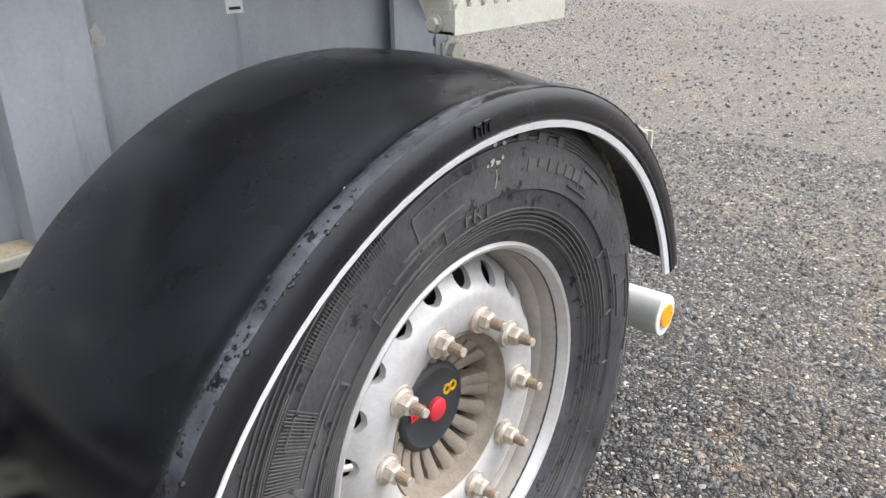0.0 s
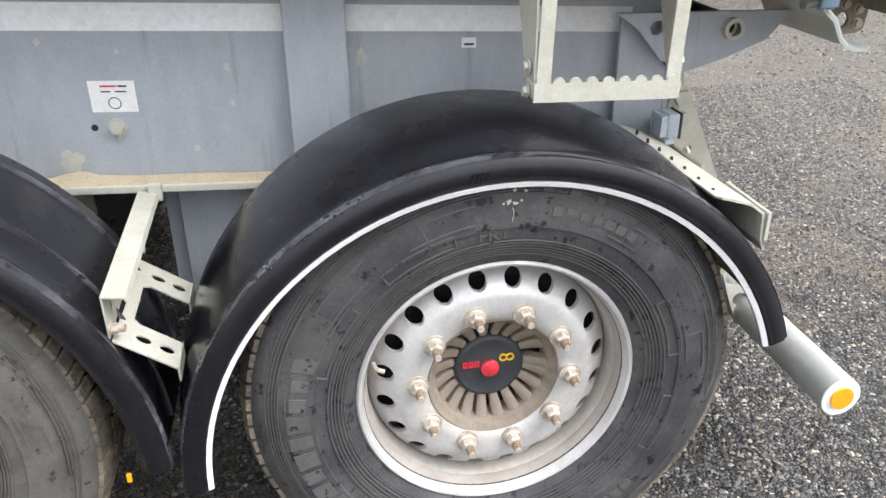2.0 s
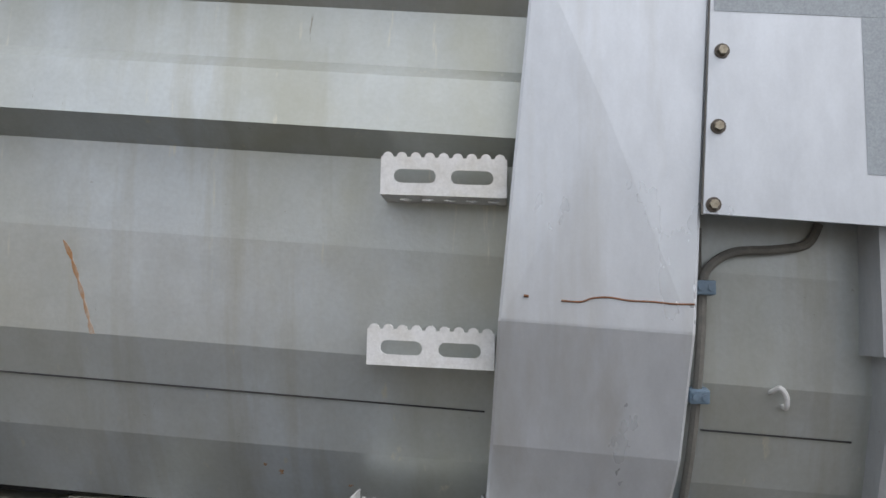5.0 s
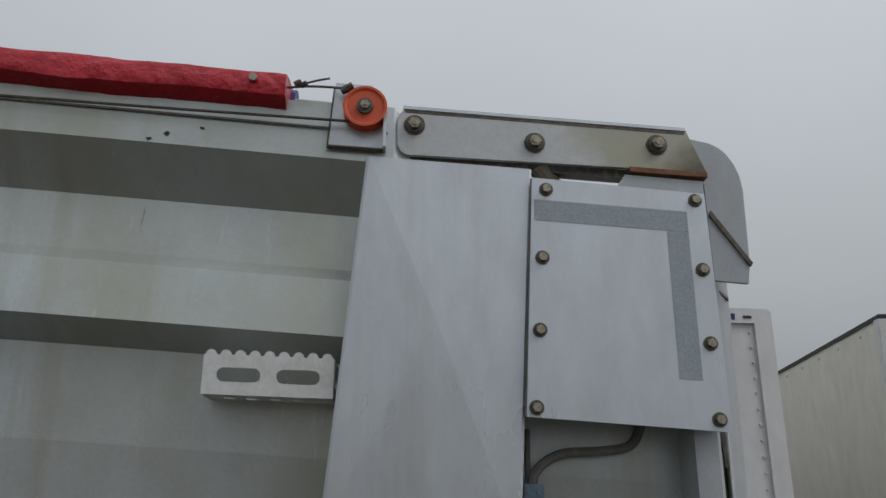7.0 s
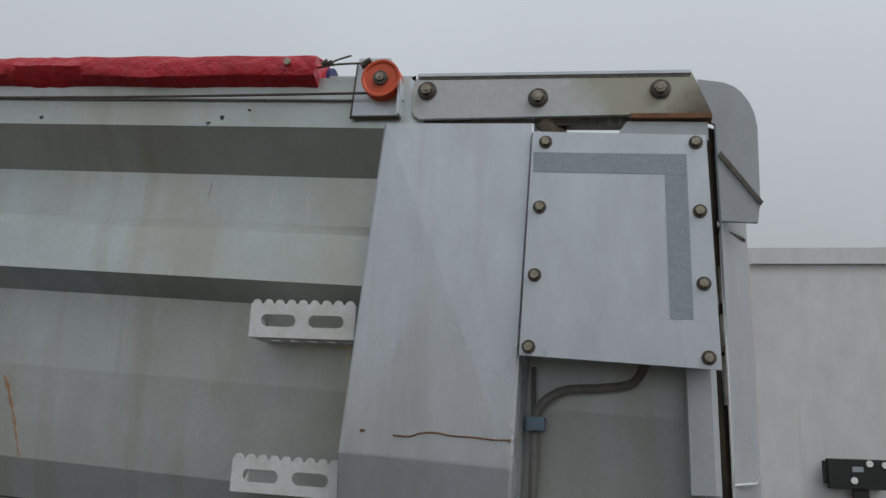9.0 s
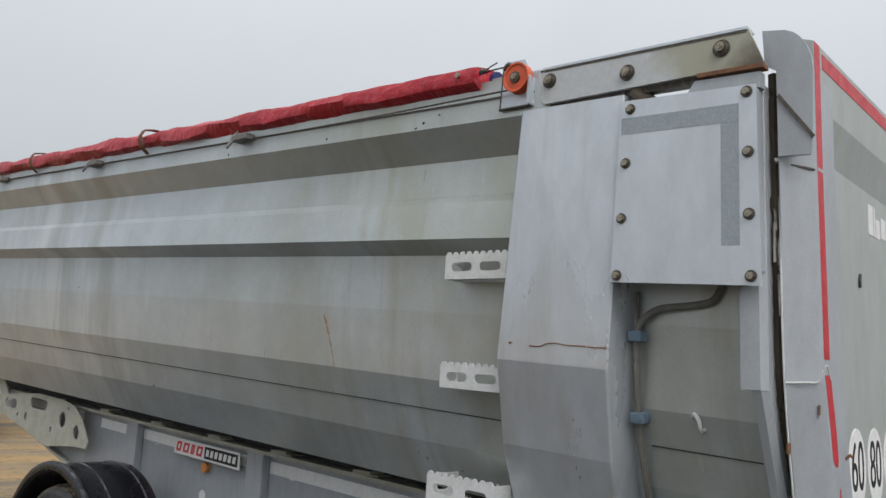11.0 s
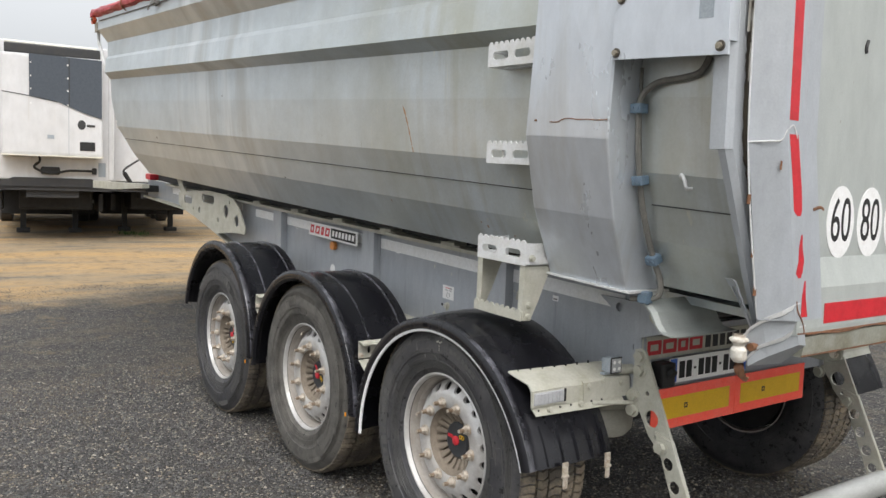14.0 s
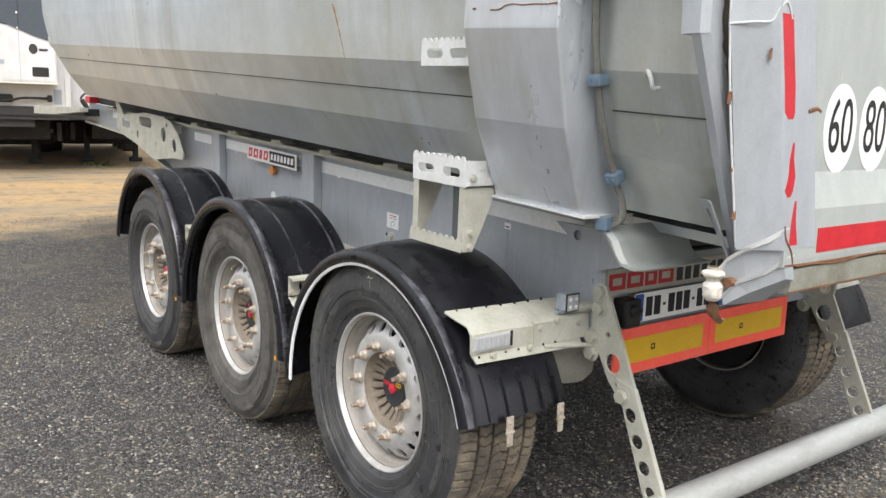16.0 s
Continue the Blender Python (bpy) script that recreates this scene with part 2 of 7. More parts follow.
M_WHITE = surface("white_reflective_edging", (0.82, 0.82, 0.82), (0.7, 0.7, 0.7), 0.3, 20, rough=0.45)
M_LABEL = surface("white_label", (0.75, 0.75, 0.74), (0.62, 0.61, 0.58), 0.4, 30, rough=0.4)
M_RED = surface("red_plastic", (0.62, 0.03, 0.045), (0.5, 0.03, 0.04), 0.4, 30, rough=0.4)
M_REDTAPE = surface("red_reflective_tape", (0.52, 0.02, 0.03), (0.36, 0.018, 0.022), 0.6, 20, (1, 1, 1), 0.35, 0.5, 0.0, (0.30, 0.26, 0.23), 55, -0.01)
M_YELLOW = surface("yellow_reflector", (0.70, 0.42, 0.012), (0.60, 0.37, 0.03), 0.5, 20, rough=0.35)
M_FLUO = surface("fluorescent_orange_red", (1.0, 0.11, 0.07), (0.95, 0.22, 0.17), 0.6, 14, rough=0.4)
M_AMBER = surface("amber_reflector", (0.95, 0.35, 0.01), (0.85, 0.3, 0.01), 0.3, 60, rough=0.25)
M_ORANGE = surface("orange_nylon", (0.60, 0.09, 0.03), (0.48, 0.08, 0.03), 0.5, 30, rough=0.5)
M_MARKER = surface("dull_orange_lens", (0.62, 0.24, 0.06), (0.50, 0.20, 0.06), 0.5, 30, rough=0.35)
M_HOOK = surface("weathered_dark_steel", (0.17, 0.165, 0.155), (0.30, 0.28, 0.25), 0.7, 40, rough=0.55, metal=0.4)
M_GRIME = surface("mud_streaked_grey_paint", (0.27, 0.27, 0.225), (0.16, 0.145, 0.10), 0.9, 7, (1, 1, 1), 0.6, 0.85, 0.0, (0.20, 0.10, 0.05), 26, 0.02, 0.001, 120, 0.1)
M_DROP = surface("water_bead", (0.010, 0.010, 0.012), None, 0.2, 20, rough=0.04, spec=0.6)
M_TARP = surface("red_coated_fabric", (0.44, 0.007, 0.020), (0.30, 0.005, 0.012), 0.8, 7, (1, 1, 1), 0.30, 0.5, 0.0, (0.55, 0.05, 0.06), 30, 0.0, 0.012, 26, 0.05)
M_TAPE = surface("grey_reflective_tape", (0.30, 0.34, 0.37), (0.26, 0.29, 0.32), 0.4, 10, rough=0.4, fine=0.15)
M_CABLE = surface("dusty_grey_cable", (0.16, 0.155, 0.14), (0.26, 0.25, 0.22), 0.7, 30, rough=0.7)
M_CLAMP = surface("blue_grey_plastic", (0.13, 0.20, 0.27), (0.2, 0.24, 0.28), 0.6, 30, rough=0.5)
M_SEAL = surface("brown_caked_seal", (0.065, 0.05, 0.032), (0.03, 0.026, 0.02), 0.8, 14, (1, 1, 0.4), 0.8, 0.95, 0.0, (0.26, 0.22, 0.14), 40, 0.01, 0.003)


def stained_arm():
    """Grey paint, soaked with oil towards the rear pin."""
    m = surface("oil_stained_grey_paint", (0.50, 0.515, 0.525), (0.42, 0.42, 0.40), 0.6, 6, (1, 1, 1), 0.38, 0.55, 0.1, (0.12, 0.09, 0.06), 60, -0.02)
    n, l = m.node_tree.nodes, m.node_tree.links
    b = n["Principled BSDF"]
    colour = b.inputs["Base Color"].links[0].from_socket
    tc = n.new("ShaderNodeTexCoord")
    t = n.new("ShaderNodeTexNoise")
    t.inputs["Scale"].default_value, t.inputs["Detail"].default_value = 9, 6
    l.new(tc.outputs["Object"], t.inputs["Vector"])
    for way, start, end, most, tint in (((1.0, 0, 0.3, 0.22), 1.86, 1.96, 0.7, (0.31, 0.295, 0.19)),
                                        ((1.0, 0, -1.3, 0.30), -2.10, -1.97, 0.9, (0.085, 0.065, 0.04))):
        dot = n.new("ShaderNodeVectorMath")
        dot.operation = "DOT_PRODUCT"
        dot.inputs[1].default_value = way[:3]
        l.new(tc.outputs["Object"], dot.inputs[0])
        add = n.new("ShaderNodeMath")
        add.operation = "MULTIPLY_ADD"
        add.inputs[1].default_value = way[3]
        l.new(t.outputs["Fac"], add.inputs[0])
        l.new(dot.outputs["Value"], add.inputs[2])
        r = n.new("ShaderNodeMapRange")
        r.inputs["From Min"].default_value, r.inputs["From Max"].default_value, r.inputs["To Max"].default_value = start, end, most
        l.new(add.outputs["Value"], r.inputs["Value"])
        mx = n.new("ShaderNodeMix")
        mx.data_type = "RGBA"
        mx.inputs["B"].default_value = (*tint, 1)
        l.new(r.outputs["Result"], mx.inputs["Factor"])
        l.new(colour, mx.inputs["A"])
        colour = mx.outputs["Result"]
    l.new(colour, b.inputs["Base Color"])
    return m


M_STAINED = stained_arm()


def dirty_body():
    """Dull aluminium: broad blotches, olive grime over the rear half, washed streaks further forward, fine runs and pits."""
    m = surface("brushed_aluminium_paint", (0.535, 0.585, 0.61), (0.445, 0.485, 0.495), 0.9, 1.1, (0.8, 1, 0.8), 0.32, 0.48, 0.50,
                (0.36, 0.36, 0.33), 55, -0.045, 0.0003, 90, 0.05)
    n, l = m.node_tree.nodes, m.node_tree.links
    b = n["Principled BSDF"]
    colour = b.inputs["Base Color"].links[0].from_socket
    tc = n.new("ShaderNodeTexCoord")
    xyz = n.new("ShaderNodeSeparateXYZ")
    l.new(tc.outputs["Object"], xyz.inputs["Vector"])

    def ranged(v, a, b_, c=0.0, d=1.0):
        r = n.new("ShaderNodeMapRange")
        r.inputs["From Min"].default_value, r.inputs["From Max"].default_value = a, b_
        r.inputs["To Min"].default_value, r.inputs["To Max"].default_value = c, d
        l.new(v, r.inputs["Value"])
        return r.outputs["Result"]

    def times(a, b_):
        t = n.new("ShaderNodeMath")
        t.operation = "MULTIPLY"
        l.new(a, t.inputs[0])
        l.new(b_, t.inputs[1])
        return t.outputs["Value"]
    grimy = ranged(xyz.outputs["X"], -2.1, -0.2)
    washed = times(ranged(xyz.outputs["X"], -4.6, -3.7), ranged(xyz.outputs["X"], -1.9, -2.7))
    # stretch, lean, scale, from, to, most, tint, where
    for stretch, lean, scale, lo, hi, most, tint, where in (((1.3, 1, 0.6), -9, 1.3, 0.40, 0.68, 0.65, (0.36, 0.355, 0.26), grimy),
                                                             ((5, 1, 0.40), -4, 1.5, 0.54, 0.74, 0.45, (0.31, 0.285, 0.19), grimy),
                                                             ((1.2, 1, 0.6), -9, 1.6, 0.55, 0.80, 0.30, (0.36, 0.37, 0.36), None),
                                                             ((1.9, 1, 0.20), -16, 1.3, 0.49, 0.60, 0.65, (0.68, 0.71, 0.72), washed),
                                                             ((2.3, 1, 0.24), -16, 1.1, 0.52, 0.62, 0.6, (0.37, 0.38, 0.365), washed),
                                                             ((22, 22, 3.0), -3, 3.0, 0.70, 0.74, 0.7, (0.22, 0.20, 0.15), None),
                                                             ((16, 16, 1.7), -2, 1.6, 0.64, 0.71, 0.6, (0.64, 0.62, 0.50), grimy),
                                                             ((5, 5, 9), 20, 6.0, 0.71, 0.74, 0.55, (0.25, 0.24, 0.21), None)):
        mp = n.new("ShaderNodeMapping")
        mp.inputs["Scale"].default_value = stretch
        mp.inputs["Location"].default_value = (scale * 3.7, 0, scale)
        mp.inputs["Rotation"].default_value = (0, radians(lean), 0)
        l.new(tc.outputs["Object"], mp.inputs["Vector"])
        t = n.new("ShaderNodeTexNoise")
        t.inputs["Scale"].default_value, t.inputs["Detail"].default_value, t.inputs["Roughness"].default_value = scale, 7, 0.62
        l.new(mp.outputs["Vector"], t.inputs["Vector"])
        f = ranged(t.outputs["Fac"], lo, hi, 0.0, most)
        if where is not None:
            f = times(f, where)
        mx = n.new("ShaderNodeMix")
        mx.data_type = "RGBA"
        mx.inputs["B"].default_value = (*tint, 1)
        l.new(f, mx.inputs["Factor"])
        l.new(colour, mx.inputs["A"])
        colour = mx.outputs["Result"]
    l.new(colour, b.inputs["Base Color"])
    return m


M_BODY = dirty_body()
M_LENS = surface("clear_lamp_lens", (0.36, 0.37, 0.38), (0.55, 0.55, 0.55), 0.6, 90, (1, 6, 1), 0.12)
M_PLATEW = surface("number_plate_white", (0.86, 0.86, 0.84), None, 0.2, 20, rough=0.35)
M_BLUE = surface("blue_plastic", (0.02, 0.10, 0.42), None, 0.2, 20, rough=0.4)
M_NAVY = surface("navy_vinyl", (0.01, 0.015, 0.11), None, 0.2, 20, rough=0.4)
M_REEFER = surface("white_trailer_skin", (0.58, 0.585, 0.59), (0.49, 0.485, 0.47), 0.6, 0.8, (1, 1, 0.5), 0.35, 0.5)
scratched(M_REEFER, (0.48, 0.46, 0.42), 1.6, (5, 5, 0.5), 0.60, 0.74, 0.5)
M_CREAM = surface("cream_trailer_skin", (0.66, 0.64, 0.56), (0.58, 0.56, 0.48), 0.5, 0.8, (1, 1, 0.5), 0.45, 0.6)
M_GRILLE = surface("slate_mesh_panel", (0.055, 0.068, 0.085), (0.045, 0.055, 0.07), 0.5, 20, rough=0.6)
M_BARK = surface("dark_bark", (0.05, 0.042, 0.036), (0.03, 0.026, 0.022), 0.6, 8, rough=0.9)
M_GREEN = surface("weedy_grass", (0.05, 0.10, 0.02), (0.09, 0.12, 0.03), 0.6, 6, rough=0.8)


# ---- mesh helpers ----
CY = 1.21          # the trailer's centre line
KC = 0.046         # slope of the chassis, nose up


def part(name, bm, mat, parent=None, label="", smooth=False):
    """Links a bmesh as one mesh object under a thing or a part."""
    bmesh.ops.recalc_face_normals(bm, faces=bm.faces)
    me = bpy.data.meshes.new(name)
    bm.to_mesh(me)
    bm.free()
    me.materials.append(mat)
    if smooth:
        me.shade_smooth()
        me.set_sharp_from_angle(angle=radians(38))
    ob = new(name, me)
    while parent and parent.parent and parent.parent.parent:
        parent = parent.parent
    ob.parent = parent
    if label:
        tagged(ob, label)
    return ob


def again(ob, m, parent=None):
    """The same part once more, on the same mesh."""
    o = ob.copy()
    scene.collection.objects.link(o)
    o.parent = parent or ob.parent
    o.matrix_basis = m
    return o


def thing(name, label, category, group="", kind="", at=(0, 0, 0)):
    ob = new(name)
    ob.empty_display_size = 0.1
    ob.location = at
    return tagged(ob, label, category, group, kind)


def box(bm, x0, x1, y0, y1, z0, z1, k=0.0, bevel=0.0):
    """A box in metres; k lets its top and bottom slope along x."""
    vs = [bm.verts.new((x, y, z - k * x)) for x in (x0, x1) for y in (y0, y1) for z in (z0, z1)]
    fs = [bm.faces.new([vs[i] for i in f]) for f in ((0, 1, 3, 2), (4, 6, 7, 5), (0, 4, 5, 1), (2, 3, 7, 6), (0, 2, 6, 4), (1, 5, 7, 3))]
    if bevel:
        es = list({e for f in fs for e in f.edges})
        bmesh.ops.bevel(bm, geom=es, offset=bevel, segments=2, affect="EDGES", profile=0.6)
    return bm


def boxed(*a, **k):
    return box(bmesh.new(), *a, **k)


def rod(bm, p, q, r, seg=12, r2=None):
    """A capped cylinder or cone from p to q."""
    p, q = Vector(p), Vector(q)
    turn = (q - p).to_track_quat("Z", "Y").to_matrix()
    rings = []
    for c, rr in ((p, r), (q, r if r2 is None else r2)):
        rings.append([bm.verts.new(c + turn @ Vector((rr * math.cos(a), rr * math.sin(a), 0)))
                      for a in (2 * math.pi * i / seg for i in range(seg))])
    for i in range(seg):
        bm.faces.new((rings[0][i], rings[0][(i + 1) % seg], rings[1][(i + 1) % seg], rings[1][i]))
    bm.faces.new(rings[0][::-1])
    bm.faces.new(rings[1])
    return bm


def rods(*spec, seg=12):
    bm = bmesh.new()
    for p, q, r in spec:
        rod(bm, p, q, r, seg)
    return bm


def tube(bm, pts, r, seg=8):
    """A round bar along a smooth line of points."""
    pts = [Vector(p) for p in pts]
    fine = []
    for i in range(len(pts) - 1):
        a, b, c, d = pts[max(i - 1, 0)], pts[i], pts[i + 1], pts[min(i + 2, len(pts) - 1)]
        for s in range(6):
            t = s / 6
            fine.append(0.5 * ((2 * b) + (c - a) * t + (2 * a - 5 * b + 4 * c - d) * t * t + (3 * b - a - 3 * c + d) * t ** 3))
    fine.append(pts[-1])
    rings, normal = [], None
    for i, p in enumerate(fine):
        way = (fine[min(i + 1, len(fine) - 1)] - fine[max(i - 1, 0)]).normalized()
        normal = (normal - way * normal.dot(way)).normalized() if normal else way.orthogonal().normalized()
        side = way.cross(normal)
        rings.append([bm.verts.new(p + r * (math.cos(a) * normal + math.sin(a) * side)) for a in (2 * math.pi * j / seg for j in range(seg))])
    for a, b in zip(rings, rings[1:]):
        for j in range(seg):
            bm.faces.new((a[j], a[(j + 1) % seg], b[(j + 1) % seg], b[j]))
    bm.faces.new(rings[0][::-1])
    bm.faces.new(rings[-1])
    return bm


def circle(u, v, r, seg=16):
    return [(u + r * math.cos(2 * math.pi * i / seg), v + r * math.sin(2 * math.pi * i / seg)) for i in range(seg)]


def slot(u0, u1, v, r, seg=8):
    """A long hole with round ends."""
    right = [(u1 + r * math.cos(a), v + r * math.sin(a)) for a in (-math.pi / 2 + math.pi * i / seg for i in range(seg + 1))]
    left = [(u0 - r * math.cos(a), v - r * math.sin(a)) for a in (-math.pi / 2 + math.pi * i / seg for i in range(seg + 1))]
    return right + left


def plate(outer, holes, thick, place, bm=None):
    """A flat plate with holes; place(u, v, d) puts a point of it into the world, d from 0 to thick."""
    own = bmesh.new()
    edges = []
    for loop in (outer, *holes):
        vs = [own.verts.new((u, v, 0)) for u, v in loop]
        edges += [own.edges.new((a, b)) for a, b in zip(vs, vs[1:] + vs[:1])]
    got = bmesh.ops.triangle_fill(own, use_beauty=True, edges=edges)
    fs = [f for f in got["geom"] if isinstance(f, bmesh.types.BMFace)]
    ext = bmesh.ops.extrude_face_region(own, geom=fs)
    for v in ext["geom"]:
        if isinstance(v, bmesh.types.BMVert):
            v.co.z = thick
    for v in own.verts:
        v.co = place(*v.co)
    if bm is None:
        return own
    vmap = {v: bm.verts.new(v.co) for v in own.verts}
    for f in own.faces:
        bm.faces.new([vmap[v] for v in f.verts])
    own.free()
    return bm


def side_on(y, k=0.0, out=-1):
    """Places a plate that stands in the trailer's side view: u along x, v up, thickness away from y."""
    return lambda u, v, d: (u, y + out * d, v - k * u)


def rear_on(x, out=1):
    """Places a plate that is seen from behind: u along y, v up."""
    return lambda u, v, d: (x + out * d, u, v)


def lathe(profile, seg=48, bm=None, closed=False):
    """Turns a profile of (y, r) round the y axis."""
    bm = bm or bmesh.new()
    rings = [[bm.verts.new((r * math.cos(2 * math.pi * i / seg), y, r * math.sin(2 * math.pi * i / seg))) for i in range(seg)] for y, r in profile]
    pairs = list(zip(rings, rings[1:])) + ([(rings[-1], rings[0])] if closed else [])
    for a, b in pairs:
        for i in range(seg):
            bm.faces.new((a[i], a[(i + 1) % seg], b[(i + 1) % seg], b[i]))
    return bm


def loft(sections, bm=None, caps=True):
    """Skins closed loops of points, one after the other."""
    bm = bm or bmesh.new()
    rings = [[bm.verts.new(p) for p in s] for s in sections]
    n = len(rings[0])
    for a, b in zip(rings, rings[1:]):
        for i in range(n):
            bm.faces.new((a[i], a[(i + 1) % n], b[(i + 1) % n], b[i]))
    if caps:
        for r in (rings[0], rings[-1]):
            try:
                bm.faces.new(r)
            except ValueError:
                pass
    return bm


def prism(poly, place, d0, d1, bm=None):
    """A solid of a flat outline, from depth d0 to d1."""
    return loft([[place(u, v, d0) for u, v in poly], [place(u, v, d1) for u, v in poly]], bm)


def hexbolt(bm, at, out, r=0.014, h=0.012, washer=True, stud=0.0, stud_r=0.008):
    at, out = Vector(at), Vector(out).normalized()
    if washer:
        rod(bm, at, at + out * 0.003, r * 1.35, 16)
    rod(bm, at + out * 0.003, at + out * (0.003 + h), r, 6)
    if stud:
        rod(bm, at + out * h, at + out * (h + stud), stud_r, 10)
    return bm


def letters(name, text, size, mat, parent, m, depth=0.002, label=""):
    """Raised writing in the built-in font, as a mesh."""
    cu = bpy.data.curves.new(name, "FONT")
    cu.body, cu.size, cu.extrude, cu.align_x, cu.align_y = text, size, depth, "CENTER", "CENTER"
    tmp = bpy.data.objects.new(name, cu)
    scene.collection.objects.link(tmp)
    me = bpy.data.meshes.new_from_object(tmp.evaluated_get(bpy.context.evaluated_depsgraph_get()))
    bpy.data.objects.remove(tmp)
    me.materials.clear()
    me.materials.append(mat)
    ob = new(name, me)
    while parent and parent.parent and parent.parent.parent:
        parent = parent.parent
    ob.parent = parent
    ob.matrix_basis = m
    return tagged(ob, label) if label else ob


# ---- ground ----
def rise(x, y):
    """The yard's gentle lie: level by the trailer, a little higher at its far end."""
    s = min(max((-x - 7.0) / 14.0, 0), 1)
    return 0.06 * s * s * (3 - 2 * s)


def ground_sheet():
    xs = sorted({*np.linspace(-14, 9, 93).round(3), *np.linspace(-60, -14, 24).round(3), *np.linspace(9, 60, 20).round(3), -900, -300, 300, 900})
    ys = sorted({*np.linspace(-7, 9, 65).round(3), *np.linspace(-60, -7, 20).round(3), *np.linspace(9, 60, 20).round(3), -900, -300, 300, 900})
    bm = bmesh.new()
    grid = [[bm.verts.new((x, y, rise(x, y) + (0.012 * noise.noise(Vector((x * 0.9, y * 0.9, 0))) - 0.004 if abs(x) < 60 and abs(y) < 60 else 0))) for y in ys] for x in xs]
    for i in range(len(xs) - 1):
        for j in range(len(ys) - 1):
            bm.faces.new((grid[i][j], grid[i + 1][j], grid[i + 1][j + 1], grid[i][j + 1]))
    return bm


def gravel_material():
    m, n, l, b = material("dark_gravel_and_sand")
    tc = n.new("ShaderNodeTexCoord")

    def noise_node(scale, detail=6, rough=0.6):
        t = n.new("ShaderNodeTexNoise")
        t.inputs["Scale"].default_value, t.inputs["Detail"].default_value, t.inputs["Roughness"].default_value = scale, detail, rough
        l.new(tc.outputs["Object"], t.inputs["Vector"])
        return t.outputs["Fac"]

    def ranged(v, a, b_, c=0.0, d=1.0):
        r = n.new("ShaderNodeMapRange")
        r.inputs["From Min"].default_value, r.inputs["From Max"].default_value = a, b_
        r.inputs["To Min"].default_value, r.inputs["To Max"].default_value = c, d
        l.new(v, r.inputs["Value"])
        return r.outputs["Result"]

    def mixed(f, a, b_):
        r = n.new("ShaderNodeMix")
        r.data_type = "RGBA"
        l.new(f, r.inputs["Factor"])
        for key, v in (("A", a), ("B", b_)):
            if isinstance(v, tuple):
                r.inputs[key].default_value = (*v, 1)
            else:
                l.new(v, r.inputs[key])
        return r.outputs["Result"]

    vor = n.new("ShaderNodeTexVoronoi")
    vor.inputs["Scale"].default_value = 78
    edge = n.new("ShaderNodeTexVoronoi")
    edge.feature = "DISTANCE_TO_EDGE"
    edge.inputs["Scale"].default_value = 78
    l.new(tc.outputs["Object"], edge.inputs["Vector"])
    l.new(tc.outputs["Object"], vor.inputs["Vector"])
    sep = n.new("ShaderNodeSeparateColor")
    l.new(vor.outputs["Color"], sep.inputs["Color"])
    stone = mixed(ranged(sep.outputs["Red"], 0.0, 1.0), (0.040, 0.039, 0.039), (0.20, 0.192, 0.18))
    stone = mixed(ranged(sep.outputs["Green"], 0.88, 0.91), stone, (0.44, 0.41, 0.35))
    joint = ranged(edge.outputs["Distance"], 0.10, 0.02)
    stone = mixed(joint, stone, (0.016, 0.015, 0.014))
    sand = mixed(noise_node(9), (0.31, 0.24, 0.16), (0.21, 0.17, 0.125))
    # worn patches where the pale sand shows through the stones
    patch = ranged(noise_node(0.62, 8, 0.66), 0.50, 0.64, 0.0, 0.55)
    colour = mixed(patch, stone, sand)
    colour = mixed(ranged(noise_node(3.2, 6, 0.7), 0.52, 0.70, 0.0, 0.4), colour, (0.26, 0.205, 0.14))
    colour = mixed(ranged(noise_node(1.3, 6, 0.7), 0.56, 0.70, 0.0, 0.5), colour, (0.05, 0.046, 0.042))
    # the bare sandy stretch beyond the first axle
    spx = n.new("ShaderNodeSeparateXYZ")
    l.new(tc.outputs["Object"], spx.inputs["Vector"])
    wob = n.new("ShaderNodeMath")
    wob.operation = "MULTIPLY_ADD"
    l.new(noise_node(0.5, 5), wob.inputs[0])
    wob.inputs[1].default_value = 7.0
    l.new(spx.outputs["X"], wob.inputs[2])
    bare = ranged(wob.outputs["Value"], -3.9, -5.4, 0.0, 0.9)
    ruts = n.new("ShaderNodeMapping")
    ruts.inputs["Scale"].default_value = (1.0, 0.22, 1.0)
    l.new(tc.outputs["Object"], ruts.inputs["Vector"])
    rut = n.new("ShaderNodeTexNoise")
    rut.inputs["Scale"].default_value, rut.inputs["Detail"].default_value, rut.inputs["Roughness"].default_value = 0.9, 9, 0.66
    l.new(ruts.outputs["Vector"], rut.inputs["Vector"])
    sand2 = mixed(ranged(rut.outputs["Fac"], 0.40, 0.60), (0.60, 0.38, 0.16), (0.36, 0.29, 0.20))
    sand2 = mixed(ranged(rut.outputs["Fac"], 0.56, 0.66, 0.0, 0.8), sand2, (0.17, 0.14, 0.105))
    sand2 = mixed(ranged(noise_node(7, 8, 0.75), 0.52, 0.66, 0.0, 0.6), sand2, (0.16, 0.13, 0.095))
    sand2 = mixed(ranged(noise_node(2.6, 8, 0.75), 0.54, 0.62, 0.0, 0.5), sand2, (0.115, 0.10, 0.078))
    sand2 = mixed(ranged(noise_node(26, 6, 0.75), 0.55, 0.68, 0.0, 0.7), sand2, (0.46, 0.40, 0.30))
    # paler, finer gravel behind the trailer
    pale = n.new("ShaderNodeMath")
    pale.operation = "MULTIPLY_ADD"
    l.new(noise_node(1.1, 7, 0.66), pale.inputs[0])
    pale.inputs[1].default_value = 3.4
    l.new(spx.outputs["X"], pale.inputs[2])
